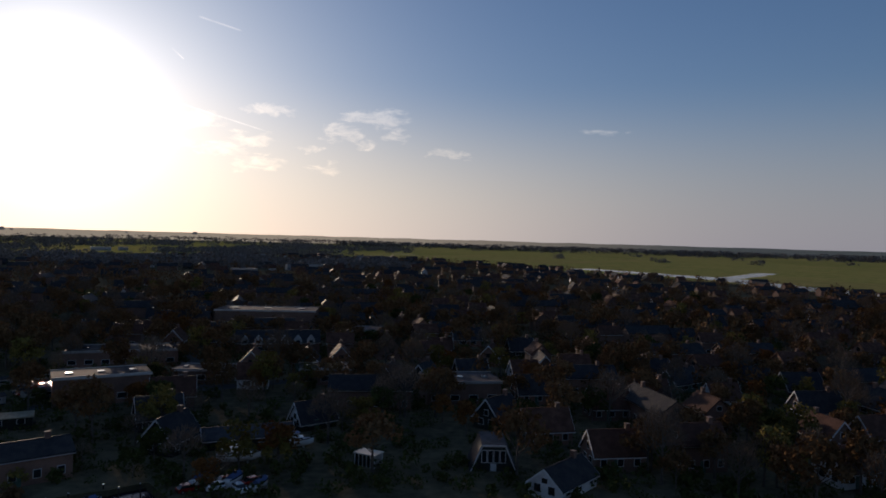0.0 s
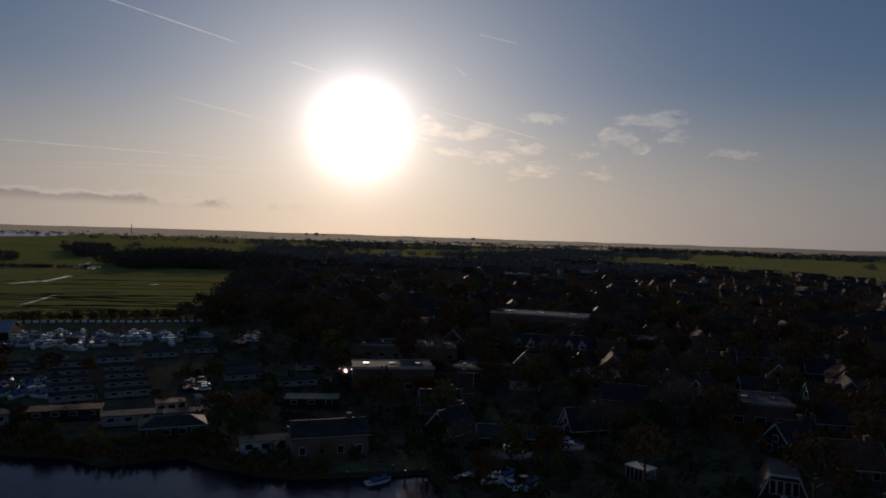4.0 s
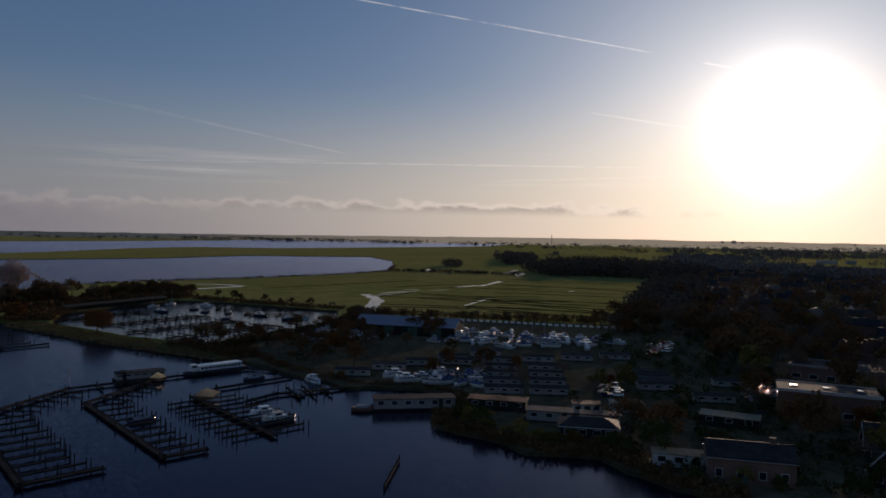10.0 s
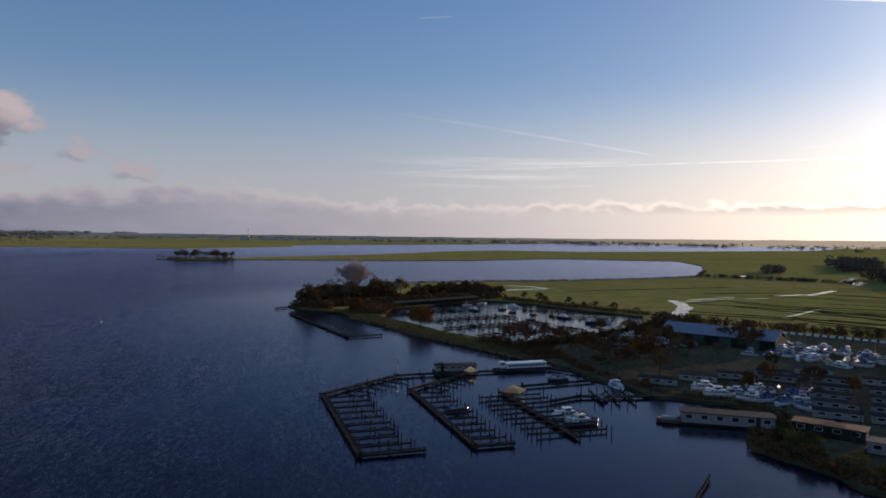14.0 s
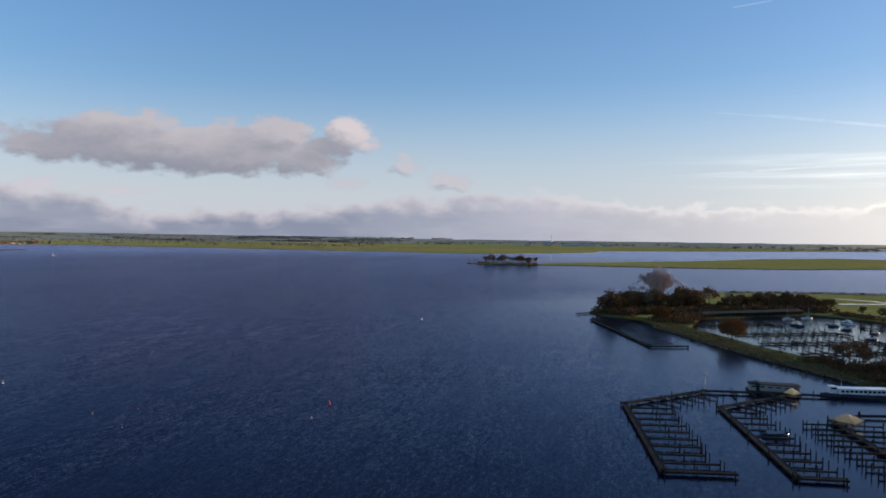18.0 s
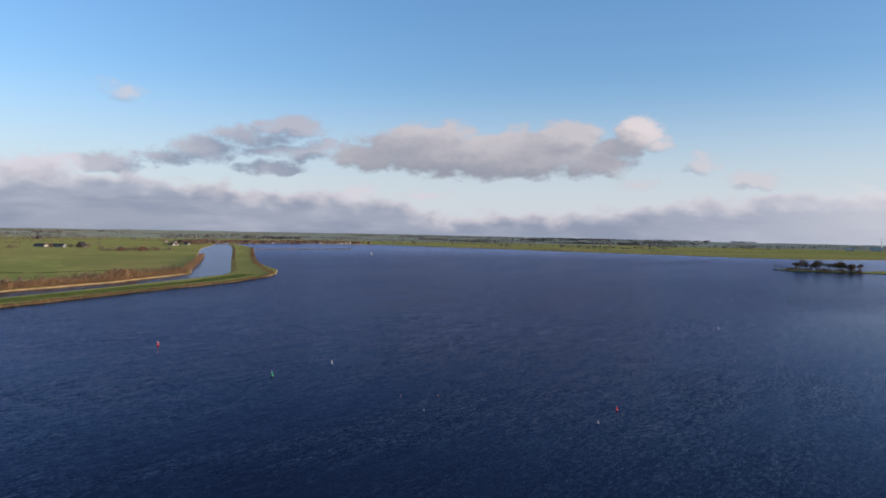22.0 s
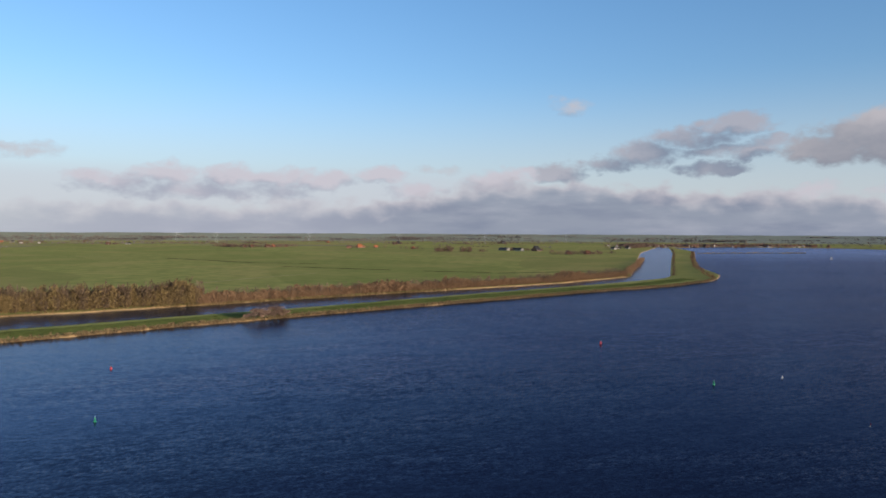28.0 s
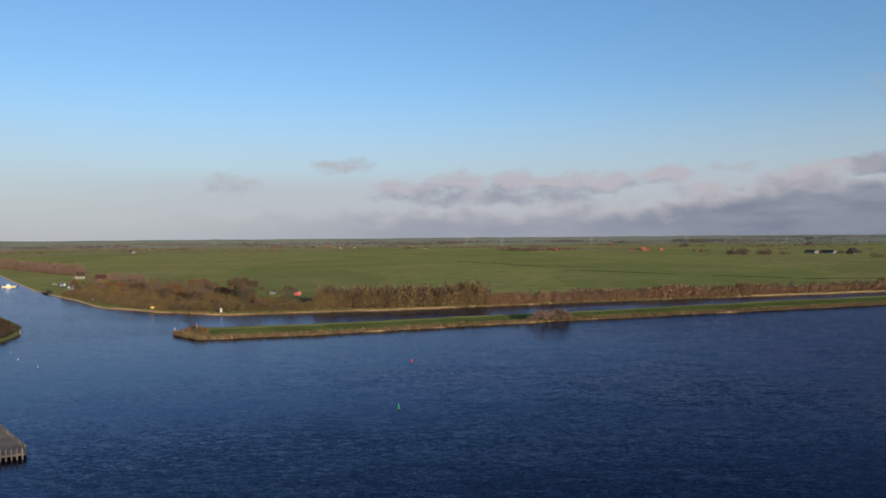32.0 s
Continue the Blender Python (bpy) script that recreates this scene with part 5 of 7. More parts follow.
def caravan(k):
    walls, roof = ((OFF_WHITE, TILES_DARK), (OFF_WHITE, FELT), (OFF_WHITE, TILES_DARK))[k]

    def build():
        ob = thing("static_caravan", ("white static caravan with dark shallow roof", "dull white static caravan with felt roof", "white static caravan with dark sheet roof")[k], "caravan", "holiday caravans")
        part("wall", Shape().gable(-4.8, 4.8, -1.6, 1.6, 0.3, 1.9, 2.3), walls, ob)
        for s in (-1, 1):
            c = [(-5.0, s * 1.85, 1.86), (5.0, s * 1.85, 1.86), (5.0, 0, 2.34), (-5.0, 0, 2.34)]
            part("roof", Shape().slab(c if s < 0 else c[::-1], 0.08), roof, ob)
            for i in range(3):
                x = -3.8 + i * 3.1
                window(ob, x, x + 1.5, s * 1.6, 0.9, 1.65)
        part("skirt", Shape().box(-4.7, 4.7, -1.5, 1.5, 0, 0.3), DARK_WOOD, ob)
        part("bay_window", Shape().box(4.75, 4.88, -1.1, 1.1, 0.8, 1.7), GLASS, ob)
        part("step", Shape().box(-0.6, 0.6, -2.3, -1.6, 0, 0.4).box(-0.6, 0.6, -2.7, -2.3, 0, 0.2), TIMBER, ob)
        return ob
    return build


rng = random.Random(11)
for base, along, back, n, m in (((-133.5, 114), (0, 0), (-12.5, 9.8), 1, 4), ((-126.8, 123), (0, 0), (-12.3, 11), 1, 4), ((-116, 151), (0, 0), (-6.5, 6.5), 1, 4), ((-171, 127), (4.6, 12.5), (0, 0), 5, 1), ((-108, 172), (8, 11), (0, 0), 4, 1), ((-100, 152), (9, 10), (0, 0), 3, 1)):
    for i in range(n):
        for j in range(m):
            for half in (0, 1):
                s = 0.42 * half
                x, y = base[0] + along[0] * i + back[0] * (j * 0.62 + s * 0.62), base[1] + along[1] * i + back[1] * (j * 0.62 + s * 0.62)
                if free_spot(x, y, 2.2):
                    k = rng.randrange(3)
                    put(("caravan", k), caravan(k), pose(x, y, 0.74, 0, 0, 50 + rng.uniform(-3, 3)))

for k, x, y, turn, l, wd in ((0, -109, 106, 45, 9.5, 4), (1, -109, 117.5, 48, 6, 3.5), (2, -105, 126, 50, 7, 4), (0, -101, 113, 46, 8, 3.6)):
    houseboat("holiday_chalet", ("white flat-roofed holiday chalet near the bank", "cream holiday chalet near the bank", "white chalet with pale rounded roof")[k], l, wd, 2.0, (OFF_WHITE, CREAM, OFF_WHITE)[k], (FELT, TILES_RED, PALE_FELT)[k], 3).matrix_basis = pose(x, y, 0.5, 0, 0, turn)
    SPOTS_TAKEN.append((x, y, 5))
chalet = thing("holiday_chalet", "low dark timber chalet with hipped roof and white fascia", "chalet")
part("wall", Shape().box(-5.4, 5.4, -3.1, 3.1, -0.2, 2.3), DARK_WOOD, chalet)
part("fascia", Shape().box(-6.0, 6.0, -3.7, 3.7, 2.26, 2.46), WHITE, chalet)
part("roof", Shape().loft([[(-6.05, -3.75, 2.46), (6.05, -3.75, 2.46), (6.05, 3.75, 2.46), (-6.05, 3.75, 2.46)], [(-3.2, -0.05, 3.7), (3.2, -0.05, 3.7), (3.2, 0.05, 3.7), (-3.2, 0.05, 3.7)]]), TILES_DARK, chalet)
for x in (-3.9, -1.2, 1.6, 4.0):
    window(chalet, x - 0.8, x + 0.8, -3.1, 0.8, 1.9)
part("door", Shape().box(0.0, 0.85, -3.16, -3.05, 0, 2.0), DARK_WOOD, chalet)
chalet.matrix_basis = pose(-96.4, 104.5, 0.74, 0, 0, 45)
SPOTS_TAKEN.append((-96.4, 104.5, 6))
fence = thing("fence", "long pale fence of white panels along the field edge", "fence")
FENCE = [Vector(p) for p in [(-257.5, 192.6), (-240.4, 208), (-221.7, 221), (-204.3, 238)]]
for a, b in zip(FENCE, FENCE[1:]):
    k = round((b - a).length / 3.0)
    for i in range(k):
        p, q = a.lerp(b, (i + 0.1) / k), a.lerp(b, (i + 0.78) / k)
        part("panel", Shape().beam(p, q, 0.08, 0.9, 1.75), PANEL, fence)
        part("post", Shape().beam(p, p.lerp(q, 0.06), 0.12, 1.2, 1.9), TIMBER, fence)


for i, (x, y) in enumerate(((-172, 92), (-174, 105), (-175, 117), (-177, 130), (-178, 144))):
    if free_spot(x, y, 2.0):
        put(("caravan", i % 3), caravan(i % 3), pose(x, y, 0.74, 0, 0, 55))


def lone_house(spec, x, y, turn, gable=None, detail=2, verge=True):
    SPOTS_TAKEN.append((x, y, spec[0] * 0.55))
    ob = house(*spec, verge=verge, detail=detail, chimney=spec[0] < 15, gable_mat=gable)()
    ob.matrix_basis = pose(x, y, 0.74, 0, 0, turn)
    return ob


lone_house((13.2, 7.0, 4.2, 1.6, BRICK, TILES_DARK, "long dark brick house with a row of white windows"), -64.7, 108.6, 40, None, 2, False)
lone_house((8.0, 5.4, 1.6, 3.6, DARK_WOOD, TILES_DARK, "steep dark-roofed house with a white boarded gable"), -25.8, 143.8, 40, WHITE)
lone_house((11, 6.0, 2.0, 2.5, WHITE, TILES_DARK, "white house with dark tiled roof by the water"), 20, 110.5, 50)
lone_house((16, 6.0, 2.0, 1.3, DARK_WOOD, FELT, "long low dark boat shed with felt roof"), -35.5, 130.6, 22, None, 1)
houseboat("holiday_chalet", "low chalet with a pale tan roof", 11.5, 4.6, 2.0, DARK_WOOD, PALE_FELT, 3).matrix_basis = pose(-85.5, 136, 0.5, 0, 0, 28)
SPOTS_TAKEN.append((-85.5, 136, 6))
# house with a slanted glass front
lodge = thing("house", "tarred house with slanting sides and a white-framed glass front", "house", "village houses")
front = [(-3.7, 0), (3.7, 0), (1.9, 4.3), (-1.9, 4.3)]
part("wall", Shape().loft([[(x, y, z) for x, z in front] for y in (-4, 4)]), DARK_WOOD, lodge)
for s in (-1, 1):
    c = [(s * 4.0, -4.3, -0.1), (s * 4.0, 4.3, -0.1), (s * 2.0, 4.3, 4.4), (s * 2.0, -4.3, 4.4)]
    part("roof", Shape().slab(c if s > 0 else c[::-1], 0.16), TILES_DARK, lodge)
    part("bargeboard", Shape().slab([(s * 4.0, -4.42, -0.1), (s * 3.8, -4.42, -0.1), (s * 1.85, -4.42, 4.35), (s * 2.1, -4.42, 4.45)][::s], 0.1), WHITE, lodge)
part("roof", Shape().box(-2.1, 2.1, -4.3, 4.3, 4.3, 4.5), FELT, lodge)
part("fascia", Shape().box(-2.1, 2.1, -4.42, -4.3, 4.25, 4.52), WHITE, lodge)
for i in range(4):
    window(lodge, -2.1 + i * 1.06, -1.12 + i * 1.06, -4.0, 1.4, 3.6)
part("door", Shape().box(-0.5, 0.5, -4.08, -3.95, 0, 1.3), WHITE, lodge)
lodge.matrix_basis = pose(9.6, 122.8, 0.74, 0, 0, 0)
SPOTS_TAKEN.append((9.6, 122.8, 5.5))
# summerhouse with a row of white posts
summer = thing("summerhouse", "small white summerhouse with upright window bars", "shed")
part("roof", Shape().box(-2.2, 2.2, -1.5, 1.5, 2.1, 2.28, 0.03), CREAM, summer)
part("back_wall", Shape().box(-2.0, 2.0, 1.2, 1.35, 0, 2.1), WHITE, summer)
part("pane", Shape().box(-1.95, 1.95, -1.22, -1.17, 0.1, 2.1), GLASS, summer)
for i in range(6):
    part("post", Shape().box(-2.05 + i * 0.8, -1.93 + i * 0.8, -1.3, -1.1, 0, 2.1), WHITE, summer)
summer.matrix_basis = pose(-11.8, 120.3, 0.74, 0, 0, -28)
SPOTS_TAKEN.append((-11.8, 120.3, 3))
# mooring posts and an open boat in the small inlet
for x, y in ((-53.5, 101.5), (-50.3, 105.5), (-47.4, 104.2), (-45.0, 106.2), (-42.5, 101.5), (-55.5, 99.3)):
    post = thing("mooring_post", "dark timber mooring post standing in the water", "post", "inlet posts")
    part("shaft", Shape().tube((0, 0, -1.5), (0, 0, 1.5), 0.14, 0.12), PILE_WOOD, post)
    part("cap", Shape().tube((0, 0, 1.5), (0, 0, 1.56), 0.16, 0.14), STEEL, post)
    post.matrix_basis = pose(x, y, 0)
float_boat(4, -50.6, 101.0, 60)


def car(k):
    paint = CAR_PAINTS[k]

    def build():
        ob = thing("car", ("white car parked on paving", "dark grey car parked on paving", "silver car parked on paving", "dark blue car parked on paving", "dark red car parked on paving")[k], "car", "parked cars")
        prof = [(-2.1, 0.35), (2.1, 0.35), (2.15, 0.75), (1.2, 0.95), (-1.95, 1.0), (-2.15, 0.7)]
        part("body", Shape().loft([[(x, -0.86, z) for x, z in prof], [(x, 0.86, z) for x, z in prof]]), paint, ob)
        cab = [(-1.85, 1.0), (1.15, 0.96), (0.45, 1.46), (-1.35, 1.48)]
        part("cabin", Shape().loft([[(x, -0.74, z) for x, z in cab], [(x, 0.74, z) for x, z in cab]]), GLASS, ob)
        part("roof", Shape().box(-1.3, 0.4, -0.68, 0.68, 1.47, 1.52, 0.02), paint, ob)
        for x in (-1.3, 1.3):
            for y in (-0.8, 0.8):
                wheel = part("wheel", Shape().tube((x, y - 0.11, 0.33), (x, y + 0.11, 0.33), 0.33, n=12), RUBBER, ob)
                part("rim", Shape().tube((x, y - 0.12, 0.33), (x, y + 0.12, 0.33), 0.19, n=8), STEEL, wheel)
        return ob
    return build


RUBBER = plain("tyre_rubber", (0.02, 0.02, 0.02), 0.8)
CAR_PAINTS = [plain("white_car_paint", (0.75, 0.75, 0.75), 0.2), plain("grey_car_paint", (0.05, 0.055, 0.06), 0.2, 0.4), plain("silver_car_paint", (0.5, 0.51, 0.52), 0.22, 0.6), plain("blue_car_paint", (0.02, 0.035, 0.10), 0.2, 0.3), plain("red_car_paint", (0.25, 0.015, 0.015), 0.2, 0.2)]
rng = random.Random(3)
for x, y in list(quad_spots([(-150, 190), (-153, 206), (-168, 227), (-167, 212)], 3, 7, 0.5, 0.9, rng)) + list(quad_spots([(-118, 132), (-114, 136), (-124, 146), (-128, 142)], 2, 5, 0.5, 0.9, rng)) + list(quad_spots([(-96, 160), (-88, 166), (-98, 178), (-106, 172)], 3, 4, 0.6, 0.8, rng)) + \
        list(quad_spots([(-40, 104), (-28, 105), (-27, 111), (-39, 110)], 3, 2, 0.6, 0.9, rng)) + list(quad_spots([(-100, 220), (-88, 224), (-90, 236), (-102, 232)], 4, 3, 0.6, 0.8, rng)) + list(quad_spots([(20, 190), (90, 205), (91, 208), (21, 193)], 8, 1, 0.5, 0.6, rng)):
    k = rng.randrange(5)
    put(("car", k), car(k), pose(x, y, 0.75, 0, 0, rng.choice((40, 220, 310)) + rng.uniform(-5, 5)) @ Matrix.Diagonal((0.9, 0.9, 0.9, 1)))
for k, x, y, turn in ((0, -34, 119.8, 20), (1, -26.1, 129.2, 20)):
    cradle_boat(k, x, y, turn)
for x, y in ((-36.5, 108.5), (-31.5, 109), (-27, 107)):
    cradle_boat(4, x, y, 75)

# the rest of the village, along its streets
rng = random.Random(21)
TOWN_EDGE = [Vector(p) for p in YARD]
SPOTS_TAKEN.append((-47, 160, 3))


def inside(p, ring_):
    hit = False
    for a, b in zip(ring_, ring_[1:] + ring_[:1]):
        if (a.y > p.y) != (b.y > p.y) and p.x < (b.x - a.x) * (p.y - a.y) / (b.y - a.y) + a.x:
            hit = not hit
    return hit


count, FAR_HOUSES = [0, 0, 0], {}
for row in range(-16, 52):
    for col in range(-36, 38):
        u, v = col * 14.5 + rng.uniform(-2.5, 2.5), row * 22.0 + 160 + rng.uniform(-3, 3)
        x, y = u * math.cos(0.2) - v * math.sin(0.2) + 90, u * math.sin(0.2) + v * math.cos(0.2)
        r, a = math.hypot(x, y), math.degrees(math.atan2(-x, y))
        if not (-46 < a < 44) or r < 150 or y < 100 or not inside(Vector((x, y)), TOWN_EDGE) or rng.random() > (0.64 if r < 300 else 0.42 if r < 520 else 0.24):
            continue
        if a > 27 and r < 330 + (a - 27) * 3 or not free_spot(x, y, 4.8):
            continue
        level = 2 if r < 185 else 1 if r < 285 else 0
        k = rng.choice((0, 0, 1, 2, 2, 3, 4, 5, 5, 6, 7) if r < 285 else (0, 2, 5, 5, 5, 1, 4, 6))
        m = pose(x, y, 0.74, 0, 0, 11.5 + rng.choice((0, 0, 0, 0, 90)) + rng.uniform(-6, 6))
        if level == 0:
            FAR_HOUSES.setdefault(k, []).append(m)
            continue
        put(("house", k, level), house(*HOUSES[k][:7], verge=HOUSES[k][7] and level > 0, detail=level, chimney=True), m)
        count[level] += 1
for k, poses in FAR_HOUSES.items():
    proto = put(("house", k, 0), house(*HOUSES[k][:7], verge=False, detail=0, chimney=k % 2 == 0), poses[0])
    bake(proto, poses[1:], "far_houses", "far village houses with dark tiled roofs", "houses")
# ---- trees, hedges, reeds ----
def leafy(name, dark, light, rough=0.8):
    def build(n, bsdf):
        n.add("ShaderNodeNewGeometry")
        isle = n.tree.nodes[-1].outputs["Random Per Island"]
        c = n.mix(n.m("MULTIPLY_ADD", isle, 0.7, n.m("MULTIPLY", n.noise(place(n), 0.35), 0.3)), (*dark, 1), (*light, 1))
        tone = n.m("MULTIPLY_ADD", per_object(n), 0.6, 0.7)
        n.tree.links.new(n.mix(1.0, c, n.add("ShaderNodeCombineXYZ", [tone, tone, tone]), "MULTIPLY"), bsdf.inputs["Base Color"])
        bsdf.inputs["Specular IOR Level"].default_value = 0.0
        bsdf.inputs["Diffuse Roughness"].default_value = 0.3
    return material(name, build, roughness=rough)


BARK = mottled("tree_bark", (0.035, 0.026, 0.02), (0.09, 0.07, 0.055), 4.0, 0.5, 0.9, 0.5, 0.05)
LEAF_BROWN = leafy("autumn_brown_leaves", (0.068, 0.038, 0.018), (0.17, 0.095, 0.045))
LEAF_RUST = leafy("rusty_leaves", (0.08, 0.032, 0.012), (0.20, 0.09, 0.03))
LEAF_GREEN = leafy("dull_green_leaves", (0.025, 0.032, 0.010), (0.07, 0.075, 0.025))
LEAF_OLIVE = leafy("olive_yellow_leaves", (0.07, 0.055, 0.016), (0.18, 0.14, 0.04))
TWIGS = leafy("bare_reddish_twigs", (0.085, 0.062, 0.045), (0.17, 0.128, 0.094))
HEDGE = leafy("straw_brown_scrub", (0.125, 0.078, 0.048), (0.235, 0.150, 0.092))
THICKET = leafy("olive_brown_scrub", (0.085, 0.063, 0.030), (0.185, 0.135, 0.065))
AVENUE = leafy("pinkish_bare_crowns", (0.115, 0.078, 0.062), (0.20, 0.14, 0.11))
REEDS = leafy("straw_reeds", (0.125, 0.09, 0.048), (0.30, 0.225, 0.13))
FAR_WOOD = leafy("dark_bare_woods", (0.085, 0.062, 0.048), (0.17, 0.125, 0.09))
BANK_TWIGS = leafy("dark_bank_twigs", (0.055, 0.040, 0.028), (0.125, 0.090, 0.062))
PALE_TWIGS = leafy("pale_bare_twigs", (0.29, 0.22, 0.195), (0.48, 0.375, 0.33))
# Bare woods paled to grey: distance haze is put into the colour
HAZED_WOOD = leafy("hazed_bare_woods", (0.10, 0.09, 0.085), (0.20, 0.175, 0.155))


def shards(centres, radii, each, size, gen, long=1.0, up=0.0):
    """Small triangles strewn through ellipsoids: the leaves of a crown. Returns vertices and faces."""
    c = np.repeat(np.asarray(centres, float), each, 0)
    r = np.repeat(np.asarray(radii, float), each, 0)
    n = len(c)
    d = gen.normal(size=(n, 3))
    d /= np.linalg.norm(d, axis=1)[:, None]
    p = c + d * r * (gen.random((n, 1)) ** 0.28)
    s = size * (0.6 + 0.8 * gen.random((n, 1)))
    if np.ndim(size):
        s = np.repeat(np.asarray(size, float), each)[:, None] * (0.6 + 0.8 * gen.random((n, 1)))
    a, b = gen.normal(size=(n, 3)), gen.normal(size=(n, 3))
    a = a * (1 - up) + np.array((0, 0, 2.2)) * up
    a /= np.linalg.norm(a, axis=1)[:, None]
    b -= a * (a * b).sum(1)[:, None]
    b /= np.linalg.norm(b, axis=1)[:, None]
    v = np.stack([p - a * s * 0.5 * long - b * s * 0.35, p + a * s * 0.6 * long - b * s * 0.1, p + b * s * 0.55 - a * s * 0.1], 1).reshape(-1, 3)
    return v


def tree(high, spread, mat, label, seed, bare=False, leaves=800, low=0.3, group="trees"):
    def build():
        rnd, gen = random.Random(seed), np.random.default_rng(seed)
        word = "bush" if high < 6 else "tree"
        ob = thing(word, label, word, "bushes" if high < 6 else group)
        t = Shape()
        t.tube((0, 0, -0.3), (0.1, 0, high * 0.35), high * 0.022, high * 0.016, 7).tube((0.1, 0, high * 0.35), (0, 0.1, high * 0.8), high * 0.016, high * 0.004, 6)
        centres, radii = [(0, 0, high * 0.78)], [(spread * 0.55, spread * 0.55, high * 0.22)]
        for i in range(9):
            a, z = i * 2.4 + rnd.uniform(-0.4, 0.4), high * rnd.uniform(low + 0.1, 0.78)
            reach = spread * rnd.uniform(0.45, 0.85) * (1.0 if z < high * 0.65 else 0.7)
            tip = (math.cos(a) * reach, math.sin(a) * reach, z + high * 0.08)
            t.tube((0, 0, z - high * 0.15), tip, high * 0.009, high * 0.002, 5)
            if bare:
                for k in range(5):
                    b = a + rnd.uniform(-0.7, 0.7)
                    t.tube(tip, (tip[0] + math.cos(b) * spread * 0.3, tip[1] + math.sin(b) * spread * 0.3, tip[2] + high * rnd.uniform(0.05, 0.18)), high * 0.003, 0.01, 4)
            f = rnd.uniform(0.30, 0.48)
            centres.append(tip)
            radii.append((spread * f, spread * f, high * rnd.uniform(0.10, 0.19)))
        part("trunk", t, BARK, ob)
        if bare:
            hub = np.array((0, 0, high * 0.30))
            d = gen.normal(size=(leaves, 3))
            d /= np.linalg.norm(d, axis=1)[:, None]
            d[:, 2] = np.abs(d[:, 2]) * 1.2 - 0.25
            root = np.array((0, 0, high * 0.62)) + d * np.array((spread * 0.85, spread * 0.85, high * 0.36)) * (0.35 + 0.65 * gen.random((leaves, 1)) ** 0.5)
            out = root - hub
            out = out / np.linalg.norm(out, axis=1)[:, None] + gen.normal(size=(leaves, 3)) * 0.35
            side = np.cross(out, gen.normal(size=(leaves, 3)))
            side /= np.linalg.norm(side, axis=1)[:, None]
            reach, half = high * (0.05 + 0.07 * gen.random((leaves, 1))), high * 0.0062
            crown = np.stack([root - side * half, root + side * half, root + out * reach], 1).reshape(-1, 3)
        else:
            crown = shards(centres, radii, leaves // 10, 0.62 * (high / 10) ** 0.5, gen)
        mesh_of("crown", crown, mat, ob)
        return ob
    return build


TREES = [
    (11, 4.0, LEAF_BROWN, "tree with thinning brown autumn leaves", 1), (9, 3.6, LEAF_RUST, "rust-coloured leafy autumn tree", 2), (12, 4.4, TWIGS, "tall bare tree with reddish twigs", 3, True, 620), (8, 3.4, LEAF_GREEN, "dull green leafy broad tree", 4),
    (10, 3.8, LEAF_OLIVE, "olive-yellow leafy autumn tree", 5), (13, 4.6, LEAF_BROWN, "tall brown-leaved autumn tree", 6), (7, 3.2, TWIGS, "small bare tree with thin twigs", 7, True, 520), (5, 2.8, LEAF_GREEN, "dark green leafy garden bush", 8, False, 600, 0.0), (3.2, 2.2, LEAF_OLIVE, "round olive-yellow leafy bush", 9, False, 420, 0.0),
    (3.6, 2.4, LEAF_RUST, "round russet leafy autumn bush", 10, False, 420, 0.0),
]


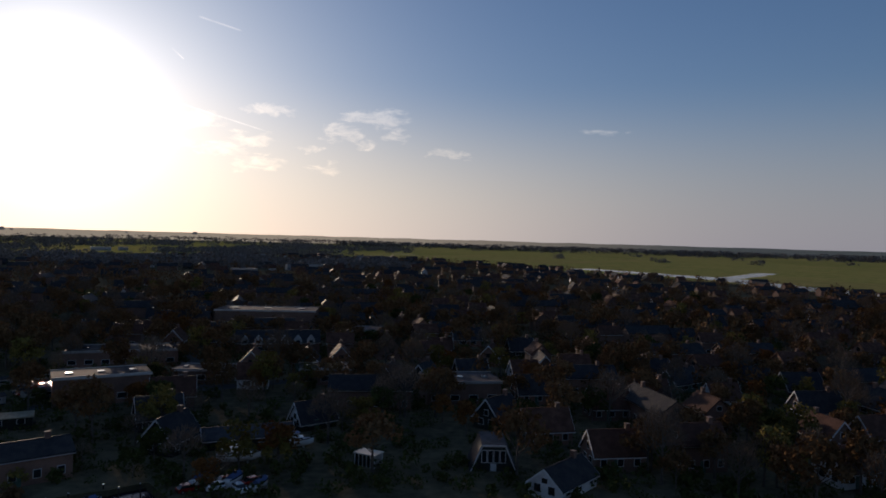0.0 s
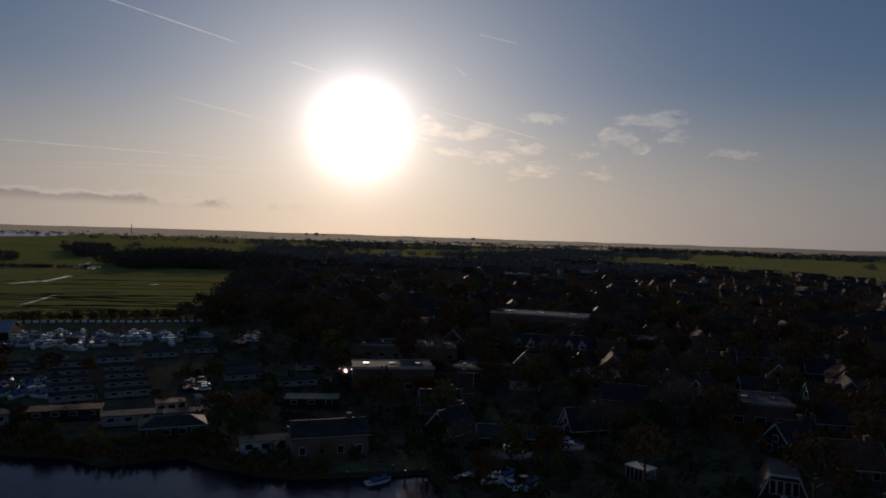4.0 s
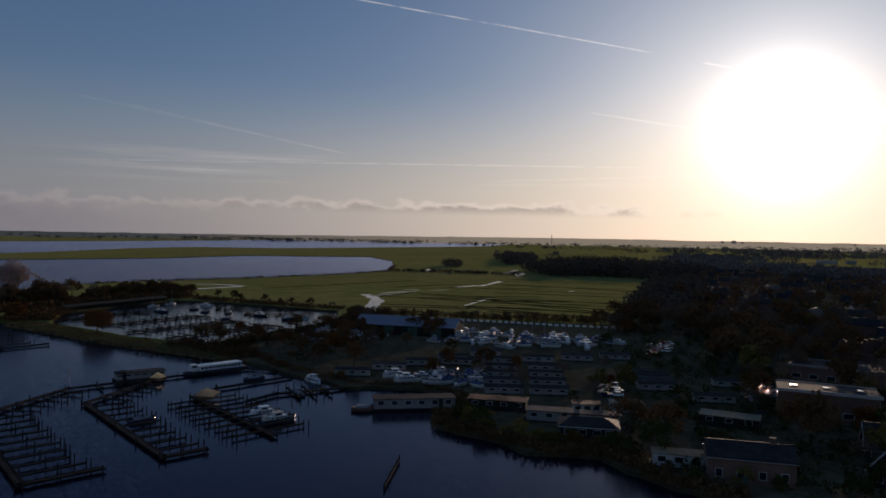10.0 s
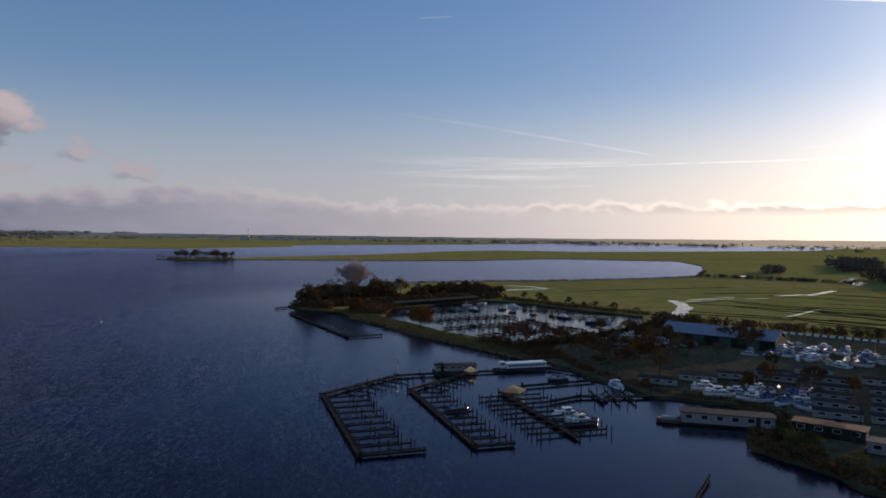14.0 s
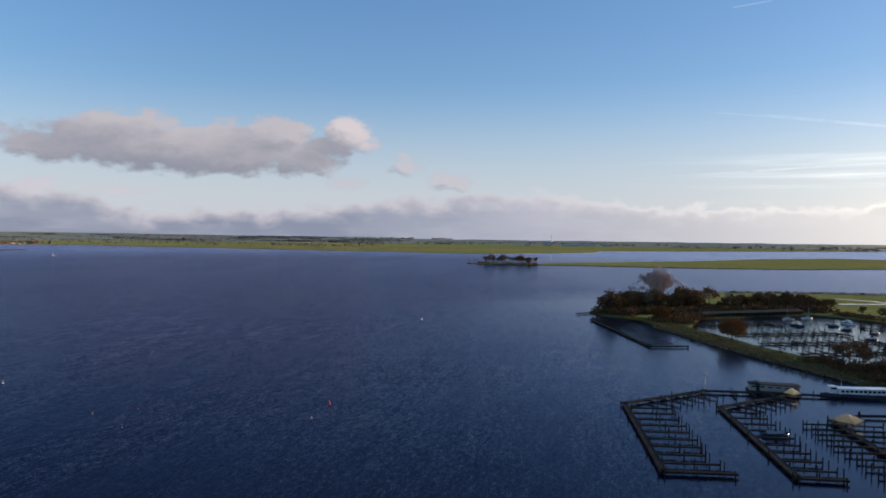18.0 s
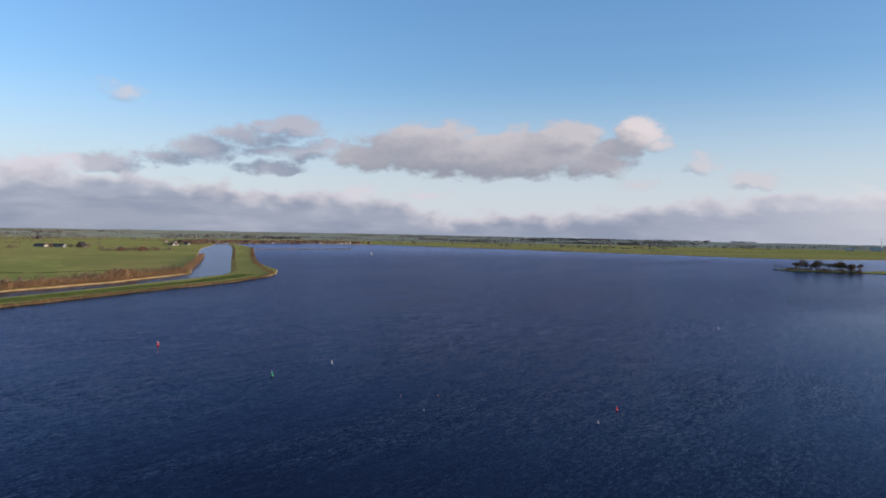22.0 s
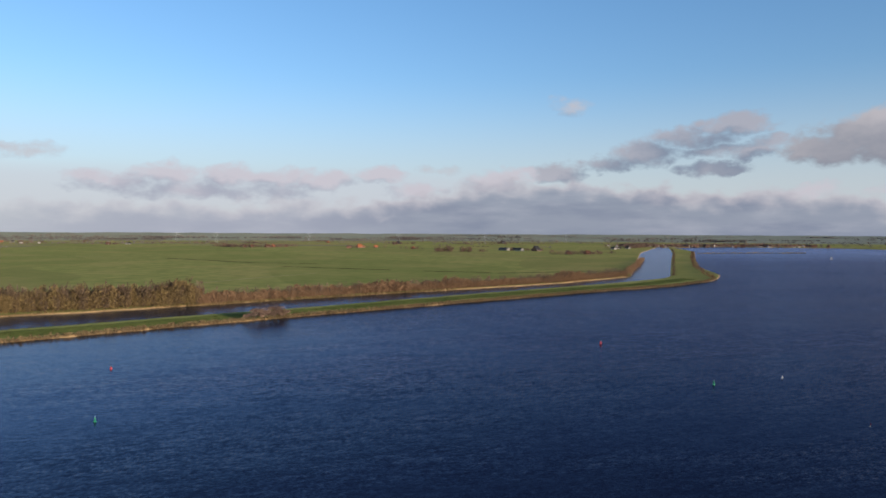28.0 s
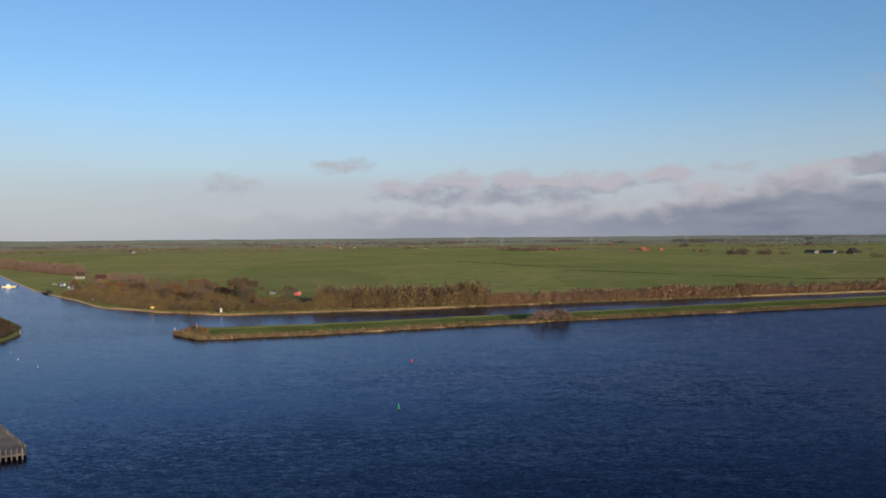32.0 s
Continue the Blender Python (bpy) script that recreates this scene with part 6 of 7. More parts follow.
def winter_tree(high, spread, mat, label, seed, stems=5, fill=0):
    """A tall leafless tree: several stems from one foot, forking five times into a fan of fine twigs, with fill more twigs rounding the crown."""
    def build():
        rnd = random.Random(seed)
        ob = thing("tree", label, "tree", "trees")
        limbs, twigs = Shape(), []

        def fork(a, d, length, r, depth):
            b = a + d * length
            limbs.tube(a, b, r, r * 0.66, 5 if depth < 2 else 3)
            if depth == 5:
                for k in range(15):
                    e = (d + Vector((rnd.gauss(0, 0.5), rnd.gauss(0, 0.5), rnd.gauss(0.1, 0.4)))).normalized()
                    side = e.cross(Vector((rnd.gauss(0, 1), rnd.gauss(0, 1), rnd.gauss(0, 1)))).normalized() * high * 0.0028
                    root = a.lerp(b, rnd.random())
                    twigs.extend((root - side, root + side, root + e * high * rnd.uniform(0.04, 0.085)))
                return
            for k in range(3 if depth in (1, 3) else 2):
                turn = Vector((rnd.gauss(0, 0.42), rnd.gauss(0, 0.42), rnd.gauss(0.06, 0.2)))
                fork(b, (d + turn).normalized(), length * rnd.uniform(0.66, 0.86), r * 0.6, depth + 1)

        for k in range(stems):
            a = k * math.tau / stems + rnd.uniform(-0.3, 0.3)
            lean = spread / high * rnd.uniform(0.35, 0.85)
            fork(Vector((math.cos(a) * 0.5, math.sin(a) * 0.5, -0.3)), Vector((math.cos(a) * lean, math.sin(a) * lean, 1)).normalized(), high * 0.25, high * 0.013, 0)
        for k in range(fill):
            a, c, r = rnd.uniform(0, math.tau), rnd.uniform(-0.9, 1), rnd.random() ** 0.4
            flat = math.sqrt(1 - c * c)
            out = Vector((math.cos(a) * flat, math.sin(a) * flat, c))
            lump = 0.86 + 0.3 * noise.noise(out * 2.6)
            wide = spread * r * lump * (0.62 + 0.38 * min(1.0, 0.8 + c))
            root = Vector((out.x * wide, out.y * wide, high * (0.62 + 0.38 * c * r * lump)))
            e = (root - Vector((0, 0, high * 0.25))).normalized() + Vector((rnd.gauss(0, 0.3), rnd.gauss(0, 0.3), rnd.gauss(0.1, 0.3)))
            side = e.cross(Vector((rnd.gauss(0, 1), rnd.gauss(0, 1), rnd.gauss(0, 1)))).normalized() * high * 0.0022
            twigs.extend((root - side, root + side, root + e * high * rnd.uniform(0.04, 0.085)))
        part("trunk", limbs, BARK, ob)
        mesh_of("crown", np.array([tuple(p) for p in twigs]), mat, ob)
        return ob
    return build


def round_tree(high, spread, mat, label, seed):
    """A short trunk forking low under one dense round crown of small leaves."""
    def build():
        rnd, gen = random.Random(seed), np.random.default_rng(seed)
        ob = thing("tree", label, "tree", "trees")
        t = Shape().tube((0, 0, -0.4), (0.1, 0, high * 0.3), high * 0.035, high * 0.026, 8)
        centres, radii = [(0, 0, high * 0.58)], [(spread * 0.72, spread * 0.72, high * 0.30)]
        for i in range(26):
            a, c = i * 2.4, 1 - 1.75 * (i + 0.5) / 26
            flat = math.sqrt(1 - c * c) * spread * rnd.uniform(0.62, 0.76)
            tip = (math.cos(a) * flat, math.sin(a) * flat, high * (0.58 + 0.30 * c * rnd.uniform(0.85, 1.1)))
            t.tube((0.1, 0, high * 0.28), tip, high * 0.012, high * 0.003, 5)
            f = rnd.uniform(0.24, 0.36)
            centres.append(tip)
            radii.append((spread * f, spread * f, high * rnd.uniform(0.10, 0.15)))
        part("trunk", t, BARK, ob)
        mesh_of("crown", shards(centres, radii, 330, 0.3, gen), mat, ob)
        return ob
    return build


GROWN, REST = [0, 0], {}
LIMITS = (300, 240)


def cleared(x, y):
    """The clearing round the red cabin."""
    return abs(x + 0.284 * y) < 26 and -475 < y < -402


def plant(k, x, y, z=0.7, scale=1.0, turn=None, label="", keep=True):
    """A tree as a thing of its own; past the limit, or not kept, it joins the uncounted rest."""
    turn = (x * 37 + y * 17) % 360 if turn is None else turn
    m = pose(x, y, z, 0, 0, turn) @ Matrix.Diagonal((scale, scale, scale * (0.9 + 0.2 * ((x * 7.3 + y * 3.1) % 1)), 1))
    low = TREES[k][0] < 6
    if ("tree", k) in BUILT and (not keep or GROWN[low] >= LIMITS[low]):
        REST.setdefault(k, []).append(m)
        return
    GROWN[low] += 1
    ob = put(("tree", k), tree(*TREES[k]), pose(x, y, z, 0, 0, turn))
    ob.matrix_basis = m
    if label:
        tagged(ob, label)


rng = random.Random(8)
# trees among the houses
made = 0
while made < 760:
    a, r = rng.uniform(-44, 42), 108 + 400 * rng.random() ** 0.9
    p = polar(a, r)
    if not inside(p, TOWN_EDGE) or (a > 31 and r < 250) or (33.5 < a < 40.5 and r < 292) or any((p.x - x) ** 2 + (p.y - y) ** 2 < (c * 0.85 + 1.2) ** 2 for x, y, c in SPOTS_TAKEN) or (-46 < p.x < 30 and p.y < 138 and rng.random() < 0.75):
        continue
    plant(rng.choice((0, 0, 1, 2, 2, 3, 4, 5, 6, 7, 0)), p.x, p.y, 0.7, rng.uniform(0.65, 1.1), keep=r < 205)
    made += 1
# bank scrub along the harbour shore
for i in range(46):
    line = [Vector(p) for p in ((-60, 103), (-72, 100), (-86, 101.5), (-96, 92), (-104, 92), (-117, 88), (-124, 91))]
    s = rng.random() * (len(line) - 1)
    p = line[int(s)].lerp(line[int(s) + 1], s % 1)
    if -81 < p.x < -63:
        continue
    plant(rng.choice((7, 8, 8, 9, 8)), p.x + rng.uniform(-1, 1), p.y + rng.uniform(-0.5, 3.0), 0.6, rng.uniform(0.5, 1.0))
for x, y, k, s in ((-117, 91, 8, 1.25), (-112, 91, 8, 1.15), (-89, 108, 5, 0.8), (-82, 110, 0, 0.9), (-80, 104, 3, 0.9), (-111, 187.6, 4, 1.1), (-63, 146, 1, 0.8), (-70, 140.5, 1, 0.7), (-122, 136, 4, 0.7), (-117, 140, 4, 0.75), (-226, 152, 5, 0.75), (-216, 148, 0, 0.8), (-233, 150, 0, 0.7), (-222, 156, 0, 0.8), (-149, 118, 6, 0.8), (-140, 122, 6, 0.8), (-136, 137, 6, 0.8), (-186, 136, 0, 0.5), (-178, 128, 1, 0.5)):
    plant(k, x, y, 0.7, s)
for i in range(70):
    a, r = rng.uniform(36, 71), rng.uniform(165, 262)
    p = polar(a, r)
    if inside(p, TOWN_EDGE) and not any((p.x - x) ** 2 + (p.y - y) ** 2 < 6 for x, y, c in SPOTS_TAKEN) and not (-215 < p.x < -165 and 140 < p.y < 205) and not (34 < a < 40 and r < 290):
        plant(rng.choice((0, 1, 2, 6, 6, 7, 9)), p.x, p.y, 0.7, rng.uniform(0.4, 0.75))
for i in range(44):
    p = Vector((-200, 82)).lerp(Vector((-236, 86)), rng.random()) + Vector((rng.uniform(-4, 4), rng.uniform(0, 34)))
    plant(rng.choice((0, 9, 1, 7, 6, 8)), p.x, p.y, 0.7, rng.uniform(0.4, 0.8))
for i in range(60):
    p = Vector((-292, 150)).lerp(Vector((-205, 108)), rng.random()) + Vector((rng.uniform(-16, 16), rng.uniform(-20, 20)))
    if inside(p, TOWN_EDGE) and not any((p.x - x) ** 2 + (p.y - y) ** 2 < c * c * 0.8 for x, y, c in SPOTS_TAKEN):
        plant(rng.choice((0, 6, 2, 1, 7, 9, 6)), p.x, p.y, 0.7, rng.uniform(0.4, 0.75), keep=i < 24)
# dark tall clump between yard and village
for i in range(60):
    p = polar(rng.uniform(29, 41), rng.uniform(225, 330))
    if inside(p, TOWN_EDGE) and not (math.degrees(math.atan2(-p.x, p.y)) > 34 and p.length < 292):
        plant(rng.choice((0, 2, 5, 5, 3)), p.x, p.y, 0.7, rng.uniform(0.8, 1.2), keep=i < 20)
# wooded point and dike
POINT = [Vector(p) for p in ((-377, 3), (-388, 22), (-399, 46), (-410, 70), (-424, 96), (-428, 116))]
for i in range(150):
    k = rng.random() * 5
    p = POINT[int(k)].lerp(POINT[int(k) + 1], k % 1) + Vector((-abs(rng.gauss(0, 9)), rng.uniform(-7, 7)))
    tall = (0.9 if k < 1 else 1.0 if k < 2.4 else 0.82 if k < 4 else 0.7)
    plant(rng.choice((0, 0, 5, 1, 0, 2, 5, 7)), p.x, p.y, 0.7, rng.uniform(0.72, 1.08) * tall, keep=i < 44)
put("big_bare_tree", winter_tree(24, 7.0, PALE_TWIGS, "very tall broad bare tree above the point", 31, 7, 5200), pose(-409, 27, 0.7))
round_tree(9.4, 6.0, LEAF_RUST, "round dense rust-coloured tree on the dike", 41)().matrix_basis = pose(-286, 46.0, 0.9)
round_tree(7.8, 5.0, LEAF_RUST, "low round rust-coloured tree at the dike's end", 43)().matrix_basis = pose(-346, 24, 0.8)
for x, y, k, s, label in ((-315, 36, 9, 0.4, ""), (-300, 42, 8, 0.35, ""), (-262, 58, 9, 0.4, ""), (-244, 72, 0, 0.75, ""), (-248, 78, 5, 0.6, ""), (-238, 76, 0, 0.7, ""), (-252, 88, 1, 0.7, ""), (-243, 84, 6, 0.8, "")):
    plant(k, x, y, 0.9, s, None, label)
for i in range(34):
    s = i / 33
    p = Vector((-415, 118)).lerp(Vector((-318, 172)), s)
    plant(rng.choice((6, 7, 9, 8, 0)), p.x + rng.uniform(-4, 4), p.y + rng.uniform(-3, 4), 0.7, rng.uniform(0.35, 0.6))
for i in range(14):
    p = Vector((-372, 0)).lerp(Vector((-392, 14)), rng.random()) + Vector((rng.uniform(-4, 4), rng.uniform(-3, 4)))
    plant(rng.choice((0, 5, 0, 1)), p.x, p.y, 0.7, rng.uniform(0.75, 1.05))
# island in the lake
for i in range(30):
    p = Vector((-1000, -104)).lerp(Vector((-1010, -180)), rng.random()) + Vector((rng.uniform(-9, 9), rng.uniform(-3, 3)))
    plant(rng.choice((0, 2, 5, 2)), p.x, p.y, 0.7, rng.uniform(0.75, 1.15), keep=i < 12)
for x, y in ((-1030, -204), (-1028, -196)):
    plant(6, x, y, 0.7, 0.8)
# wood on the polder bank
for i in range(120):
    s = rng.random()
    p = Vector((98, -392)).lerp(Vector((2, -424)), s) + Vector((rng.uniform(-4, 4), rng.uniform(-22, 4)))
    plant(rng.choice((2, 2, 6, 4, 0, 4, 2)), p.x, p.y, 0.7, rng.uniform(0.5, 0.82), keep=i < 36)
for i in range(170):
    s = rng.random()
    p = Vector((300, -490)).lerp(Vector((105, -385)), s) + Vector((rng.uniform(-10, 10), rng.uniform(-44, 2)))
    if cleared(p.x, p.y):
        continue
    plant(rng.choice((2, 6, 4, 0, 9, 9, 8, 2)), p.x, p.y, 0.7, rng.uniform(0.4, 0.8), keep=i < 24)
for i in range(110):
    p = Vector((330, -545)).lerp(Vector((110, -425)), rng.random()) + Vector((rng.uniform(-16, 16), rng.uniform(-34, 30)))
    if cleared(p.x, p.y):
        continue
    plant(rng.choice((2, 6, 2, 4, 0)), p.x, p.y, 0.7, rng.uniform(0.5, 0.9), keep=i < 16)
for x, y, s in ((-25, -328.5, 1.3), (-29.5, -330.5, 1.15), (-21, -327, 1.05), (-33, -332, 0.8)):
    put("levee_bush", tree(4.0, 3.6, AVENUE, "spreading bare pinkish-brown bush on the levee", 43, False, 1100, 0.0), pose(x, y, 0.4, 0, 0, x * 40) @ Matrix.Scale(s, 4))
for x, y, high, spread, stems in ((144, -396, 21, 8, 5), (176, -398, 15, 4, 3), (206, -424, 13, 5, 4), (118, -398, 14, 5, 4), (246, -470, 14, 5, 4)):
    winter_tree(high, spread, TWIGS, "tall bare pinkish-brown tree on the canal bend", 50 + int(high + x), stems)().matrix_basis = pose(x, y, 0.7)
plant(6, 122, -281, 0.6, 0.55)
plant(9, 120, -282, 0.6, 0.8)
plant(6, 12, -404, 0.3, 0.5)


def scatter(name, label, spots, mat, each, size, z=0.7, tall=1.0, seed=0, long=1.0, up=0.0):
    """Uncounted growth as one object: spots are (x, y, radius, height)."""
    gen = np.random.default_rng(seed)
    s = np.asarray(spots, float)
    c = np.stack([s[:, 0], s[:, 1], z + s[:, 3] * 0.5], 1)
    r = np.stack([s[:, 2], s[:, 2], s[:, 3] * 0.52], 1)
    ob = mesh_of(name, shards(c, r, each, s[:, 3] * size, gen, long=long, up=up), mat)
    return tagged(ob, label, "vegetation", kind="stuff")


def along(pts, n, wide, rad, high, rnd):
    pts = [Vector(p) for p in pts]
    lengths = [(b - a).length for a, b in zip(pts, pts[1:])]
    out = []
    for i in range(n):
        s = rnd.random() * sum(lengths)
        k = 0
        while s > lengths[k] and k < len(lengths) - 1:
            s -= lengths[k]
            k += 1
        d = (pts[k + 1] - pts[k]).normalized()
        p = pts[k] + d * s + Vector((-d.y, d.x)) * rnd.uniform(-wide, wide)
        f = rnd.uniform(0.6, 1.25)
        out.append((p.x, p.y, rad * f, high * f))
    return out


rng = random.Random(77)
scatter("hedge", "straw-brown scrub along the polder canal", [(x, y, r, h * (0.6 + 0.9 * abs(noise.noise((x * 0.03, y * 0.03, 1.0))))) for x, y, r, h in along([(6, -407), (-42, -429), (-154, -470), (-270, -512), (-372, -572)], 2000, 6, 1.8, 6.2, rng)] + along([(-376, -574), (-500, -740), (-640, -935)], 160, 4, 2.2, 4, rng), HEDGE, 70, 0.105, seed=1, long=1.7, up=0.6)
scatter("thicket", "dense brown thicket on the polder bank", [(x, y, r, h * (0.55 + 0.75 * abs(noise.noise((x * 0.05, y * 0.05, 2.0))) + 0.25 * noise.noise((x * 0.2, y * 0.2, 5.0)))) for x, y, r, h in along([(100, -389), (50, -399), (6, -411)], 620, 9, 2.2, 13.5, rng)], THICKET, 90, 0.055, seed=20, long=1.7, up=0.45)
scatter("thicket", "darker brown bare thicket on the polder bank", [(x, y, r, h * (0.6 + 0.8 * abs(noise.noise((x * 0.06, y * 0.06, 9.0))))) for x, y, r, h in along([(100, -390), (50, -400), (6, -412)], 320, 10, 2.0, 12.5, rng)], BANK_TWIGS, 90, 0.05, seed=23, long=2.2, up=0.6)
scrub = along([(312, -492), (244, -430), (192, -388), (146, -374), (100, -382)], 900, 10, 2.2, 4.2, rng) + along([(330, -530), (250, -470), (190, -430), (105, -410)], 620, 22, 2.4, 5.4, rng) + along([(290, -520), (220, -470)], 160, 26, 2.6, 7.0, rng)
low = [(x, y, r, h * (0.25 if cleared(x, y) and y < -420 else 1.0)) for x, y, r, h in scrub if x < 306]
scatter("thicket", "straw-brown scrub on the canal bend", low[::3], THICKET, 90, 0.08, seed=21, long=1.7, up=0.5)
scatter("thicket", "dark bare brown scrub on the canal bend", low[1::3], BANK_TWIGS, 100, 0.07, seed=24, long=2.2, up=0.6)
scatter("thicket", "olive leafy scrub on the canal bend", [(x, y, r, h * 0.8) for x, y, r, h in low[2::3]], LEAF_OLIVE, 80, 0.10, seed=25)
scatter("thicket", "pale brown trees of the long avenue", along([(455, -745), (540, -815), (640, -900), (760, -1030)], 300, 9, 5, 11, rng) + along([(400, -690), (330, -620)], 60, 14, 3.5, 6, rng), AVENUE, 60, 0.11, seed=22, long=1.5, up=0.5)
scatter("hedge", "straw-brown scrub on the canal's far reach", along([(-425, -512), (-560, -706), (-760, -966), (-1020, -1296)], 260, 3, 1.6, 2.6, rng), HEDGE, 26, 0.25, seed=2)
scatter("reeds", "dry straw-coloured reeds along the levee", along([(134, -286), (117, -270.6), (70, -286.6), (7, -316.6), (-52, -341.6), (-127, -372.6), (-188, -397.6), (-270, -430.6), (-337, -453.6), (-396, -486.6), (-428, -514)], 3600, 1.1, 0.6, 1.7, rng), REEDS, 12, 0.22, 0.0, seed=3, long=1.8, up=0.6)
scatter("reeds", "dry reeds along the polder canal", along([(187, -373), (139, -357.5), (96, -372), (8, -401.5), (-154, -461.5), (-377, -567)], 1900, 0.6, 0.5, 1.2, rng), THICKET, 12, 0.25, 0.0, seed=4, long=1.8, up=0.6)
scatter("reeds", "low reeds on the dike and harbour banks", along([(-215, 69), (-244, 54.5), (-272, 41.5), (-295, 33.5), (-329, 19.5)], 500, 0.6, 0.5, 1.0, rng), REEDS, 10, 0.35, 0.0, seed=5, long=1.6)
scatter("hedge", "dark brown scrub and reeds on the dike of the far canal reach", along([(-417, -556), (-640, -856), (-926, -1236), (-1150, -1545)], 420, 1.6, 1.5, 1.6, rng), BANK_TWIGS, 24, 0.25, seed=26)
scatter("reeds", "brown reed spit before the far village", along([(-960, -1205), (-1120, -1215), (-1230, -1190)], 320, 5, 3, 1.6, rng), REEDS, 14, 0.5, 0.2, seed=6)
scatter("reeds", "dark reed edge of the far lake", along([(-538, 49), (-563, 105), (-575, 196), (-604, 308), (-640, 382), (-743, 453)], 520, 2, 1.6, 1.8, rng), HEDGE, 14, 0.4, 0.3, seed=7)
scatter("hedgerow", "dark hedgerow across the meadow", along([(-640, 385), (-600, 432), (-540, 480)], 130, 2, 2.0, 3.2, rng), FAR_WOOD, 40, 0.25, seed=8)
scatter("hedgerow", "dark hedgerow behind the boatyard", along([(-300, 168), (-262, 203), (-212, 255)], 190, 2.0, 1.6, 3.4, rng), LEAF_BROWN, 50, 0.2, seed=9)
scatter("reeds", "brown reed tuft on the levee's tip", along([(131, -304), (131, -282), (116, -276)], 170, 3, 0.8, 1.3, rng), HEDGE, 24, 0.25, 0.3, seed=33, long=1.6, up=0.5)
scatter("hedge_twigs", "thin bare twigs standing above the canal hedge", along([(0, -410), (-42, -431), (-154, -472), (-270, -514), (-372, -574)], 700, 6, 1.6, 6.6, rng) + along([(102, -396), (50, -406), (2, -422)], 260, 9, 2.2, 9.6, rng), TWIGS, 26, 0.06, seed=34, long=3.2, up=0.85)
scatter("thicket", "brown scrub on the near spit", along([(300, -372), (256, -330), (216, -290), (204, -262)], 620, 9, 1.6, 1.9, rng), BANK_TWIGS, 50, 0.2, seed=35)
scatter("rough_grass", "dark rough grass tufts on the levee", along([(120, -287), (75, -302), (8, -333), (-55, -359), (-158, -407), (-270, -452), (-333, -477), (-405, -520)], 900, 7, 1.2, 0.5, rng), LEAF_GREEN, 14, 0.6, 0.45, seed=30)
# woods further off
scatter("wood", "dense dark bare wood beyond the meadow", along([(-560, 520), (-520, 600), (-440, 610)], 420, 60, 7, 13, rng) + along([(-640, 640), (-600, 760)], 260, 80, 7, 13, rng), FAR_WOOD, 60, 0.14, seed=10)
scatter("wood", "dark trees at the meadow's village edge", along([(-225, 300), (-306, 418), (-388, 530)], 260, 20, 5, 9, rng), FAR_WOOD, 60, 0.15, seed=11)
scatter("wood", "dark poplars and bushes on the far lakeside", along([(-720, 640), (-860, 765), (-940, 800)], 160, 22, 7, 13, rng) + along([(-690, 500), (-760, 560)], 30, 10, 5, 9, rng), FAR_WOOD, 40, 0.18, seed=12)
scatter("undergrowth", "dark brown undergrowth of the wooded point", along([(-366, 2), (-380, 6), (-393, 30), (-408, 64), (-424, 98), (-426, 118)], 900, 10, 2.2, 3.6, rng) + along([(-412, 118), (-385, 131), (-345, 154), (-325, 168)], 320, 3, 1.6, 2.0, rng), LEAF_BROWN, 30, 0.24, seed=16)
scatter("undergrowth", "rough grass and reeds along the dike", along([(-218, 70), (-246, 57), (-274, 45), (-297, 37), (-331, 24)], 900, 5.5, 1.1, 0.8, rng), THICKET, 18, 0.4, 1.0, seed=17)
scatter("undergrowth", "dark brown scrub between dike and boathouse", along([(-338, 30), (-352, 28), (-362, 34), (-374, 42)], 420, 9, 1.8, 2.2, rng), LEAF_BROWN, 34, 0.25, seed=38)
scatter("undergrowth", "olive rough grass at the dike's end", along([(-326, 29), (-346, 21), (-362, 8)], 420, 5, 1.3, 0.7, rng), LEAF_OLIVE, 18, 0.4, 0.8, seed=36)
scatter("undergrowth", "brown scrub at the root of the dike", along([(-212, 75), (-232, 73), (-250, 65)], 200, 6, 1.4, 1.8, rng), LEAF_BROWN, 36, 0.25, 0.8, seed=37)
scatter("undergrowth", "low brown scrub of the lake island", along([(-1002, -100), (-1006, -140), (-1014, -188)], 90, 8, 3.2, 3.6, rng), LEAF_BROWN, 40, 0.2, seed=31)
scatter("undergrowth", "brown hedge between harbour basin and boatyard", along([(-236, 76), (-244, 90), (-252, 108), (-262, 130), (-282, 152), (-306, 170)], 380, 4, 1.8, 2.8, rng), LEAF_BROWN, 40, 0.22, seed=32)
scatter("undergrowth", "dark scrub along the harbour shore", along([(-60, 100), (-70, 96.5), (-86, 98.5), (-96, 89), (-102, 89.5), (-118, 84.5), (-126, 90)], 300, 1.6, 1.3, 1.8, rng) + along([(-130, 101), (-141, 104), (-152, 100), (-160, 90), (-172, 86), (-196, 80), (-240, 84)], 300, 2.0, 1.0, 1.3, rng), LEAF_BROWN, 26, 0.3, 0.3, seed=18)
scatter("garden_shrubs", "dark garden shrubs and hedges between the houses", [(p.x, p.y, rng.uniform(0.8, 2.4), rng.uniform(1.0, 2.6)) for p in (polar(rng.uniform(-44, 40), rng.uniform(104, 330)) for _ in range(2600)) if inside(p, TOWN_EDGE) and not any((p.x - x) ** 2 + (p.y - y) ** 2 < (c * 0.8) ** 2 for x, y, c in SPOTS_TAKEN)], LEAF_GREEN, 50, 0.28, seed=15)
